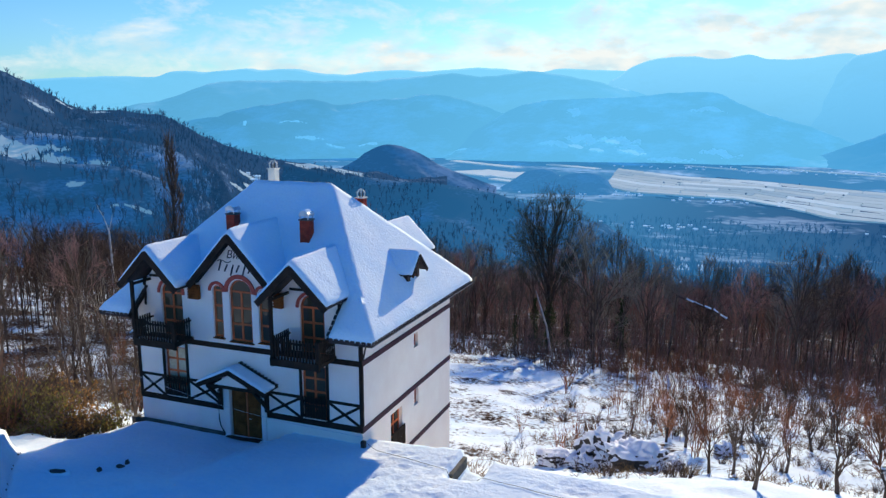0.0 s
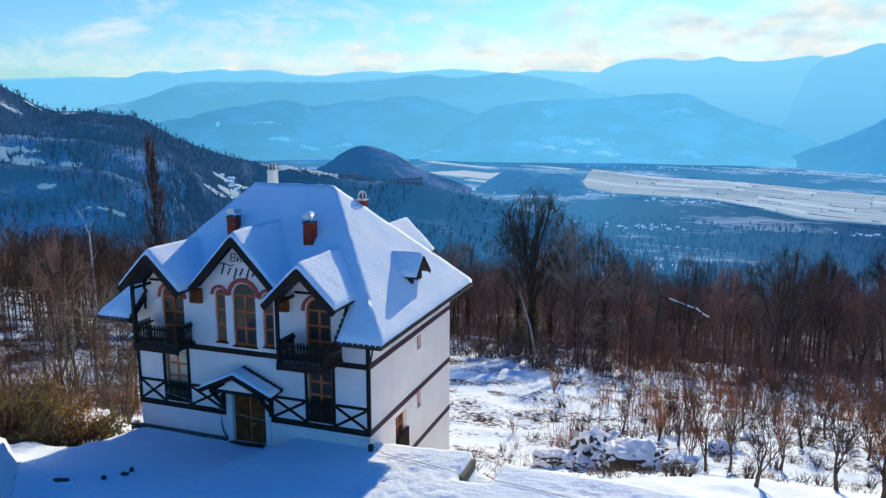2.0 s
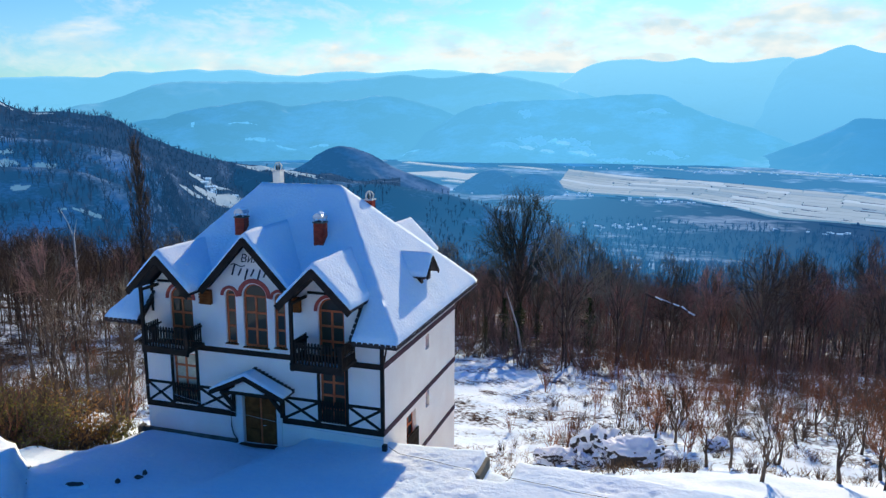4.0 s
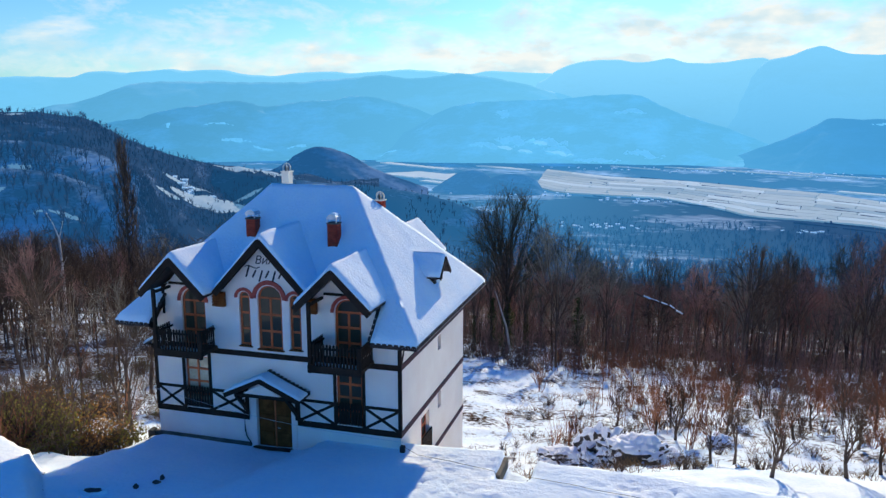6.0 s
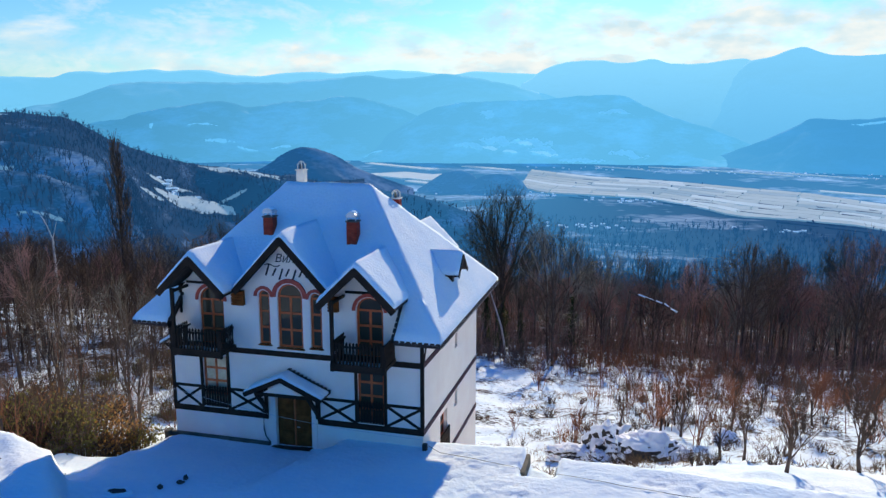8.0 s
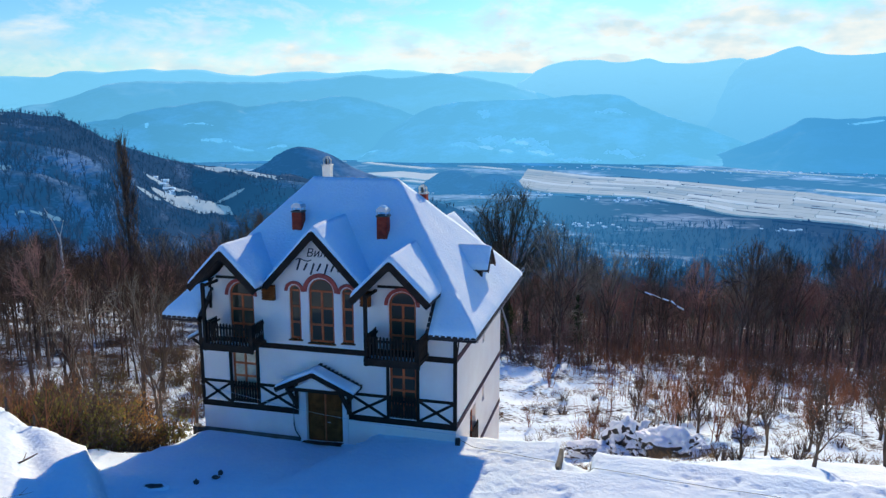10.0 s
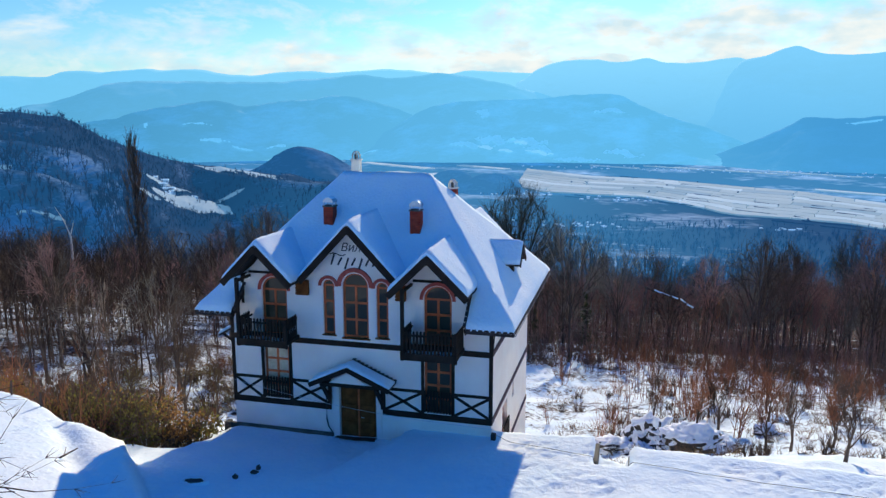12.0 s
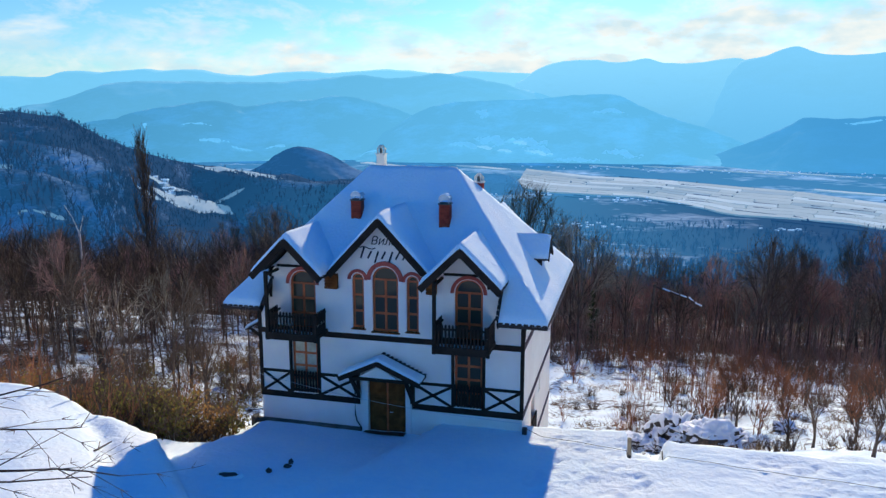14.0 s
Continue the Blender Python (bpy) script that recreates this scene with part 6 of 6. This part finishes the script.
for i in range(640):                           # and on the slope beside the house
    y = 29 + 50 * rng.random()
    x = rng.uniform(-0.85 * y - 20, -31 - (y - 29) * 0.32)
    if noise.noise(Vector((x * 0.17, y * 0.17, 19))) < -0.12:
        continue
    z, h = ground_z(x, y), rng.uniform(0.5, 2.2)
    for k in range(5):
        ax, ay = rng.uniform(-0.8, 0.8) * h, rng.uniform(-0.8, 0.8) * h
        scrub.append((x, y, z - 0.1, x + ax, y + ay, z + h * rng.uniform(0.4, 1.0), 0.022, 0.010))
        for _ in range(2):
            f = rng.uniform(0.4, 1.0)
            scrub.append((x + ax * f, y + ay * f, z + h * 0.5 * f, x + ax * f + rng.uniform(-0.6, 0.6), y + ay * f + rng.uniform(-0.4, 0.4), z + h * rng.uniform(0.3, 1.0), 0.014, 0.005))
tagged(new("scrub", limb_mesh("scrub", scrub, TWIG)), "tangled leafless scrub below the forest trees", "undergrowth", kind="stuff")
low = []
for i in range(1900):
    y = 50 + 54 * rng.random() ** 0.7
    x = rng.uniform(-9 - (4 if y > 80 else 0), 8 + 0.40 * y)
    if noise.noise(Vector((x * 0.11, y * 0.11, 31))) < -0.12:
        continue
    z, h = ground_z(x, y), rng.uniform(0.6, 3.2)
    lx, ly = rng.uniform(-0.12, 0.12) * h, rng.uniform(-0.12, 0.12) * h
    low.append((x, y, z - 0.1, x + lx, y + ly, z + h, 0.024, 0.008))
    for k in range(6):
        f = rng.uniform(0.3, 0.95)
        px_, py_, pz_ = x + lx * f, y + ly * f, z + h * f
        low.append((px_, py_, pz_, px_ + rng.uniform(-0.25, 0.25) * h, py_ + rng.uniform(-0.25, 0.25) * h, pz_ + h * rng.uniform(0.1, 0.3), 0.014, 0.005))
tagged(new("meadow_brush", limb_mesh("meadow_brush", low, RED_TWIG)), "thin reddish saplings and brush standing in snow", "brush", kind="stuff")
half = len(segs) // 2
for name, part_segs, mat in (("thicket", segs[:half], WOOD_TWIG), ("thicket", segs[half:], TWIG)):
    tagged(new(name, limb_mesh(name, part_segs, mat)), "leafless brown undergrowth below the forest trees", "undergrowth", kind="stuff")

# poplar and pale trunk
def poplar():
    r = random.Random(8)
    out, wood = [], []
    h = 27.0
    wood.append((0, 0, -0.5, 0.1, 0, h * 0.45, 0.32, 0.2))
    wood.append((0.1, 0, h * 0.45, 0, 0.1, h * 0.97, 0.2, 0.03))
    for i in range(150):
        f = 0.12 + 0.86 * i / 150
        a = r.uniform(0, 6.28)
        s = (1.8 if f < 0.7 else 1.8 * (1.08 - f) / 0.38) * r.uniform(0.5, 1.0)
        z = h * f
        m = (math.cos(a) * s * 0.7, math.sin(a) * s * 0.7, z + 1.4)
        e = (math.cos(a) * s, math.sin(a) * s, min(h, z + 3.4))
        wood.append((0, 0, z, *m, 0.05, 0.035))
        out.append((*m, *e, 0.04, 0.015))
        for _ in range(7):
            g = (m[0] + r.uniform(-0.5, 0.5), m[1] + r.uniform(-0.5, 0.5), m[2] + r.uniform(0.8, 2.4))
            out.append((*m, *g, 0.03, 0.012))
    thing = tagged(new("poplar"), "tall narrow bare poplar tree", "tree")
    t, c = new("trunk", limb_mesh("trunk", wood, BARK, 5)), new("crown", limb_mesh("crown", out, TWIG))
    t.parent = c.parent = thing
    thing.location = (-66.0, 75.9, 7.9 - h)
    return thing


poplar()
birch = tagged(new("birch"), "pale leaning birch trunk without leaves", "tree")
bsegs = [(0, 0, -14, 0.2, 0, -6, 0.17, 0.15), (0.2, 0, -6, 0.1, 0, 0, 0.15, 0.11), (0.1, 0, 0, -0.8, 0.2, 1.7, 0.09, 0.05), (-0.8, 0.2, 1.7, -1.9, 0.3, 3.2, 0.05, 0.018), (0.1, 0, 0, 0.8, 0, 2.1, 0.06, 0.018), (0.2, 0, -3.2, 0.9, 0.1, -1.9, 0.04, 0.012), (0.15, 0, -4.6, -0.7, 0.1, -3.2, 0.04, 0.012)]
b = new("trunk", limb_mesh("trunk", bsegs, PALE_BARK, 6))
b.parent = birch
birch.location = (-69.3, 68.4, -1.3)
dead = tagged(new("dead_trunk"), "pale dead trunk leaning at the wood's edge", "tree")
b = new("trunk", limb_mesh("trunk", [(0, 0, -0.6, -0.9, 0, 4.4, 0.19, 0.15), (-0.9, 0, 4.4, -2.6, 0, 9.6, 0.15, 0.06)], PALE_BARK, 6))
b.parent = dead
dead.location = (-23.3, 104, ground_z(-23.3, 104))

# bush beside the house
def leafy_bush(seed, x, y, w, h, label, leaf, twig=TWIG, n=900):
    r = random.Random(seed)
    thing = tagged(new("bush"), label, "bush")
    segs, lv, lf = [], [], []
    for _ in range(34):
        a, d = r.uniform(0, 6.28), r.random() ** 0.5
        e = (math.cos(a) * d * w, math.sin(a) * d * w, h * (r.uniform(0.3, 0.85) if r.random() < 0.7 else r.uniform(0.8, 1.5)) * (1.15 - 0.5 * d))
        m = (e[0] * 0.45, e[1] * 0.45, e[2] * 0.62)
        segs += [(e[0] * 0.15, e[1] * 0.15, -0.9, *m, 0.035, 0.022), (*m, *e, 0.022, 0.008)]
        for _ in range(7):
            f = r.uniform(0.2, 1)
            s = tuple(m[i] + (e[i] - m[i]) * f for i in range(3))
            t = (s[0] + r.uniform(-0.6, 0.6), s[1] + r.uniform(-0.6, 0.6), s[2] + r.uniform(-0.1, 0.6))
            segs.append((*s, *t, 0.012, 0.004))
            for _ in range(max(1, n // 320)):
                c = Vector([s[i] + (t[i] - s[i]) * r.random() + r.uniform(-0.15, 0.15) for i in range(3)])
                q = Euler((r.uniform(0, 6), r.uniform(0, 6), r.uniform(0, 6))).to_matrix()
                k = len(lv)
                z = r.uniform(0.03, 0.072)
                lv += [c + q @ Vector(p) * z for p in ((-1.2, 0, 0), (0, -0.6, 0.15), (1.2, 0, 0), (0, 0.6, 0.15))]
                lf.append((k, k + 1, k + 2, k + 3))
    b, l = new("crown", limb_mesh("crown", segs, twig)), new("foliage", raw("foliage", [tuple(p) for p in lv], lf, leaf))
    b.parent = l.parent = thing
    thing.location = (x, y, ground_z(x, y))
    thing.rotation_euler = (0, 0, seed)
    return thing


for i, (x, y, w, h) in enumerate(((-26.5, 22.3, 1.4, 2.1), (-25.6, 22.4, 0.9, 1.5), (-27.5, 22.0, 1.6, 2.4), (-27.2, 23.8, 1.6, 2.6), (-28.6, 22.8, 1.6, 2.6), (-25.3, 22.9, 1.1, 1.6), (-24.9, 23.7, 0.9, 1.3))):
    leafy_bush(300 + i, x, y, w * 1.1, h * 0.72, "tangled brown bush with dry leaves" if i % 2 else "tangled bush with dull green and brown leaves", DRY_LEAF if i % 2 else GREEN_LEAF, TWIG, 960)
for i in range(34):
    x = -26.9 - 15 * (i / 34) + rng.uniform(-0.8, 0.6)
    y = float(np.interp(x, EDGE_X, EDGE_Y)) + 0.9 + rng.uniform(0, 2.2) + (0.9 if x > -26.5 else 0)
    green = rng.random() < 0.35
    leafy_bush(100 + i, x, y, rng.uniform(0.8, 1.7), rng.uniform(0.5, 1.7), "tangled bush with dull green and brown leaves" if green else "tangled brown bush with dry leaves", GREEN_LEAF if green else DRY_LEAF, TWIG if green else RED_TWIG, (320, 650, 640, 1000)[i % 4])
for i in range(34):                            # scrub with brown leaves on the slope below the yard
    y = rng.uniform(27, 66)
    x = rng.uniform(-0.62 * y - 24, -30.5 - (y - 27) * 0.30)
    green = rng.random() < 0.25
    leafy_bush(400 + i, x, y, rng.uniform(1.2, 2.2), rng.uniform(0.9, 2.0), "tangled bush with dull green and brown leaves" if green else "tangled brown bush with withered leaves", GREEN_LEAF if green else DRY_LEAF, TWIG, 320)
for i in range(30):
    x = -27.4 - 18 * rng.random()
    y = float(np.interp(x, EDGE_X, EDGE_Y)) + rng.uniform(1.4, 3.2 if x > -32 else 9.0)
    tagged(stand(SHRUBS[(1, 1, 1, 0)[i % 4]], x, y, rng.uniform(0.8, 1.4), rng.uniform(0, 6)), group="bare shrubs below the yard")
SMALL = [tree_kind("young_tree", 80 + i, 6.5, 0.11, (0, 4, 5, 6), 36, 0.55, "young bare tree beside the house", "tree", TWIG, BARK, 0.5, 0.6, 3, 0.1) for i in range(2)]
for x, y, s in ((-28.0, 27.3, 1.0), (-30.5, 31.0, 1.1), (-34.5, 30.5, 1.0), (-37.0, 34.0, 1.1), (-41.0, 31.0, 1.1), (-33.0, 38.0, 1.0), (-45.0, 36.0, 1.2), (-39.0, 41.0, 1.1), (-29.0, 40.0, 0.8), (-42.5, 38.0, 1.5), (-46.5, 43.0, 1.6), (-50.0, 38.0, 1.5), (-54.0, 47.0, 1.7), (-44.0, 50.0, 1.6), (-48.5, 33.0, 1.3)):
    stand(SMALL[int(x) % 2], x, y, s, x)
for k in SMALL:
    drop(k)

# the tree whose branches reach in beside the path
near = tagged(new("near_tree"), "bare tree with spreading dark branches beside the path", "tree")
r = random.Random(152)
nout, nwood = [], []
nwood += [(0, 0, -9.0, 0.1, 0, -4.5, 0.17, 0.13), (0.1, 0, -4.5, 0.2, 0.1, -1.6, 0.13, 0.09), (0.2, 0.1, -1.6, 0.1, 0.2, 1.2, 0.08, 0.04)]
for start, way, length, rad in (((0.2, 0.1, -0.55), (1, 0.08, 0.02), 4.4, 0.033), ((0.2, 0.1, -0.15), (1, 0.16, -0.03), 3.9, 0.029), ((0.15, 0.1, -0.95), (1, 0.12, 0.0), 3.8, 0.028), ((0.1, 0.1, -0.45), (1, 0.36, -0.02), 3.9, 0.028), ((0.1, 0.1, -0.9), (1, 0.02, 0.02), 3.4, 0.022), ((0.1, 0.2, 1.0), (-0.5, 0.4, 0.9), 2.5, 0.04), ((0.1, 0.1, 0.2), (-0.6, -0.6, 0.6), 2.5, 0.04)):
    grow(r, start, way, length, rad, 2, nout, nwood, (0, 5, 9), 44, -0.30, 0.13, 0.22, 11)
t, c = new("trunk", limb_mesh("trunk", nwood, BARK, 6)), new("crown", limb_mesh("crown", nout, BARK, 4))
t.parent = c.parent = near
near.location = (-19.95, 4.2, 8.6)

# ---- rubble heap with snow ----
def snowy_stone_material():
    m = bpy.data.materials.new("snowy_rubble")
    m.use_nodes = True
    n, l = m.node_tree.nodes, m.node_tree.links
    b = n["Principled BSDF"]
    b.inputs["Roughness"].default_value = 0.85
    geo, sep, no = n.new("ShaderNodeNewGeometry"), n.new("ShaderNodeSeparateXYZ"), n.new("ShaderNodeTexNoise")
    no.inputs["Scale"].default_value, no.inputs["Detail"].default_value = 2.4, 5
    l.new(geo.outputs["Normal"], sep.inputs[0])
    l.new(geo.outputs["Position"], no.inputs["Vector"])
    add = n.new("ShaderNodeMath")
    add.operation = "MULTIPLY_ADD"
    add.inputs[1].default_value = 1.5
    l.new(no.outputs[0], add.inputs[0])
    l.new(sep.outputs["Z"], add.inputs[2])
    ramp = n.new("ShaderNodeValToRGB")
    ramp.color_ramp.elements[0].position, ramp.color_ramp.elements[1].position = 0.97, 1.07
    ramp.color_ramp.elements[0].color, ramp.color_ramp.elements[1].color = (0.05, 0.042, 0.035, 1), (0.86, 0.89, 0.93, 1)
    l.new(add.outputs[0], ramp.inputs[0])
    l.new(ramp.outputs[0], b.inputs["Base Color"])
    return m


RUBBLE = snowy_stone_material()
for i, (x, y, w, d, h) in enumerate(((-5.7, 43.0, 1.5, 1.3, 2.0), (-3.5, 41.3, 2.0, 1.4, 1.35), (-7.9, 41.6, 1.5, 1.0, 0.75), (-6.2, 40.8, 0.9, 0.8, 0.6), (-5.0, 41.1, 0.8, 0.7, 0.9), (-2.0, 41.6, 1.2, 0.9, 0.6), (1.2, 45.8, 0.7, 0.6, 0.7), (-8.0, 41.2, 0.5, 0.4, 0.4))):
    bm = bmesh.new()
    bmesh.ops.create_icosphere(bm, subdivisions=5, radius=1)
    for v in bm.verts:
        k = 0.92 + 0.40 * noise.noise(v.co * 1.5 + Vector((i * 7, 0, 0))) + 0.34 * abs(noise.noise(v.co * 3.1 + Vector((0, i * 5, 0)))) - 0.20 * abs(noise.noise(v.co * 6.5 + Vector((3, i, 0)))) + 0.12 * noise.noise(v.co * 12 + Vector((i, 0, 0)))
        v.co = Vector((v.co.x * w * k, v.co.y * d * k, max(v.co.z, -0.3) * h * k))
    ob = mesh_object("rubble_mound", bm, RUBBLE, True)
    ob.location = (x - 0.7, y, ground_z(x, y) + 0.05)
    tagged(ob, "snow-covered mound of rubble and dark stones", "rubble", "rubble heap on the meadow")

# ---- low walls at the yard's edge ----
for x0, x1, y0, y1, top, words in ((-12.86, -8.87, 23.86, 25.45, 0.10, "grey concrete retaining wall under snow"), (-7.80, 30.0, 24.0, 24.62, 0.10, "long low concrete wall buried in snow")):
    tagged(mesh_object("low_wall", boxed(x0, x1, y0, y1, -2.6, top, 0.03), CONCRETE), words, "wall")
for x, y, s, k in ((-7.9, 43.6, 1.0, 3), (-6.6, 44.6, 1.3, 3), (-7.2, 40.2, 0.9, 3), (-5.5, 40.4, 0.9, 3), (-8.6, 40.8, 0.8, 3), (-4.2, 44.0, 0.7, 1), (-1.6, 40.6, 0.8, 3)):
    tagged(stand(SHRUBS[k], x, y, s, x * 3), group="brush round the rubble")
for k in SHRUBS:
    drop(k)

# pit and stones in the yard, cable on the snow
pit = tagged(new("drain_pit"), "dark drain hole in the snow, its shaded inside a black plate", "drain")
pz = ground_z(-21.75, 18.25)
rim = [(math.cos(k * math.pi / 10) * (0.36 + 0.05 * math.sin(k * 2.3)), math.sin(k * math.pi / 10) * (0.19 + 0.03 * math.cos(k * 1.7))) for k in range(20)]
# no hollow here: a black plate above the snow paints the hole's shade
part("opening", sheet(bmesh.new(), [rim], lambda u, v, d: (u, v, 0.05 - d), 0.25), BLACK, pit, "black plate painted as the hole's dark inside")
lip = [(u * 1.35, v * 1.5) for u, v in rim]
part("snow_lip", sheet(bmesh.new(), [lip, rim], lambda u, v, d: (u, v, 0.085 - d), 0.3), SNOW, pit, "", True)
pit.location = (-21.75, 18.25, pz)
pit.rotation_euler = (0, 0, 0.12)
for i, (x, y, w, h) in enumerate(((-20.42, 20.15, 0.08, 0.15), (-20.36, 19.75, 0.16, 0.07), (-20.75, 19.15, 0.12, 0.10))):
    bm = bmesh.new()
    bmesh.ops.create_icosphere(bm, subdivisions=3, radius=1)
    for v in bm.verts:
        k = 1 + 0.4 * noise.noise(v.co * 1.5 + Vector((i * 9, 3, 0)))
        v.co = Vector((v.co.x * w * k, v.co.y * 0.09 * k, v.co.z * h * k))
    ob = mesh_object("stone", bm, ROCK, False)
    ob.location = (x, y, ground_z(x, y) + 0.04)
    ob.rotation_euler = (0.2, 0.3, i * 1.1)
    tagged(ob, "dark stone sticking out of the snow", "stone", "stones in the yard")
# a dark tube stands in for the shaded crack below the bank
edge = [(float(np.interp(y, (15.6, 17.45, 18.75, 24), (-21.5, -23.3, -24.6, -28))) + 0.20 + 0.05 * math.sin(y * 5), y, 0.0) for y in np.arange(15.8, 19.4, 0.3)]
edge = [(x, y, ground_z(x + 0.1, y) + 0.02) for x, y, z in edge]
tagged(mesh_object("edging", tube(bmesh.new(), edge, 0.035, 6), ROCK), "dark tube drawn as the shaded crack at the foot of the snow bank", "edging")
cb = [(-12.85, 24.60, 0.42)] + [(x, float(np.interp(x, (-12.8, -9.2, -5.5, -1.0, 6.0), (24.5, 23.7, 23.1, 22.7, 22.2))), 0) for x in np.arange(-12.2, 6.0, 0.35)]
cb = [(x, y, z if z else max(ground_z(x, y), ground_z(x + 0.2, y), ground_z(x - 0.2, y)) + 0.03) for x, y, z in cb]
tagged(mesh_object("cable", tube(bmesh.new(), cb, 0.008, 5), BLACK), "thin black cable lying across the snow", "cable")
tagged(mesh_object("junction_box", boxed(-12.93, -12.75, 24.45, 24.62, ground_z(-12.85, 24.5) - 0.1, 0.46, 0.015), BLACK), "small black box at the house corner", "box")

# stakes on the bank, stick in the snow, wire along the front of the house
for i, x in enumerate((-27.5, -28.9, -30.4, -31.9)):
    y = float(np.interp(x, (-33, -27), (20.2, 19.4)))
    st = tagged(mesh_object("stake", bar(bmesh.new(), (0, 0, -0.3), (0.04 * (i % 3 - 1), 0.02, 0.55), 0.06, 0.06), BARK), "short weathered wooden stake in the snow bank", "stake", "stakes along the path")
    st.location = (x, y, ground_z(x, y))
stick = limb_mesh("stick", [(0, 0, 0, 0.25, 0.25, 0.10, 0.035, 0.03), (0.25, 0.25, 0.10, 0.35, 0.75, 0.14, 0.03, 0.02), (0.25, 0.25, 0.10, 0.05, 0.6, 0.2, 0.02, 0.008)], BARK, 6)
sk = tagged(new("stick", stick), "dark broken branch lying on the snow bank", "branch")
sk.location = (-25.6, 16.4, ground_z(-25.4, 16.7) + 0.02)
wire = [(-23.95, 24.62, 1.62)] + [(-23.95 + 11.1 * f, 24.60 - 0.35 * math.sin(math.pi * f), 1.62 - 1.05 * f - 0.10 * math.sin(math.pi * f)) for f in np.linspace(0.1, 1, 12)]
tagged(mesh_object("wire", tube(bmesh.new(), wire, 0.008, 4), METAL), "thin pale wire strung before the house front", "wire")

# snow-laden fallen log in the brush
logs = tagged(new("fallen_log"), "fallen trunk with snow lying along its top", "log")
lp = [(-3.2, 0, 1.3), (-2.1, 0.2, 0.75), (-1.0, -0.1, 0.55), (0.2, 0.1, 0.05), (1.3, 0, -0.2), (2.3, 0.2, -0.85), (3.3, 0.1, -1.3)]
part("trunk", tube(bmesh.new(), lp, 0.13, 8), BARK, logs)
for a, b in ((1, 3), (3, 4), (4, 6)):
    part("snow_cover", tube(bmesh.new(), [(x + 0.15 * (1 if k == a else -1), y, z + 0.09) for k, (x, y, z) in enumerate(lp) if a <= k <= b], 0.13, 8), SNOW, logs, "", True)
part("broken_stem", tube(bmesh.new(), [(-3.0, 0, 1.2), (-3.5, 0.2, -4.0), (-4.3, 0.3, -11.0)], 0.19, 7), BARK, logs)
for x, y, z in ((-1.6, 0.3, 2.2), (0.6, -0.4, 1.3), (2.4, 0.5, 0.6), (1.6, 0.3, -2.2)):
    part("side_branch", tube(bmesh.new(), [(x - 0.5, 0, 0.45 - 0.3 * x), (x - 0.1, y * 0.5, (z + 0.45 - 0.3 * x) / 2 + 0.2), (x + 0.5, y, z)], 0.035, 5), BARK, logs)
logs.location = (-3.0, 100.0, -12.0)
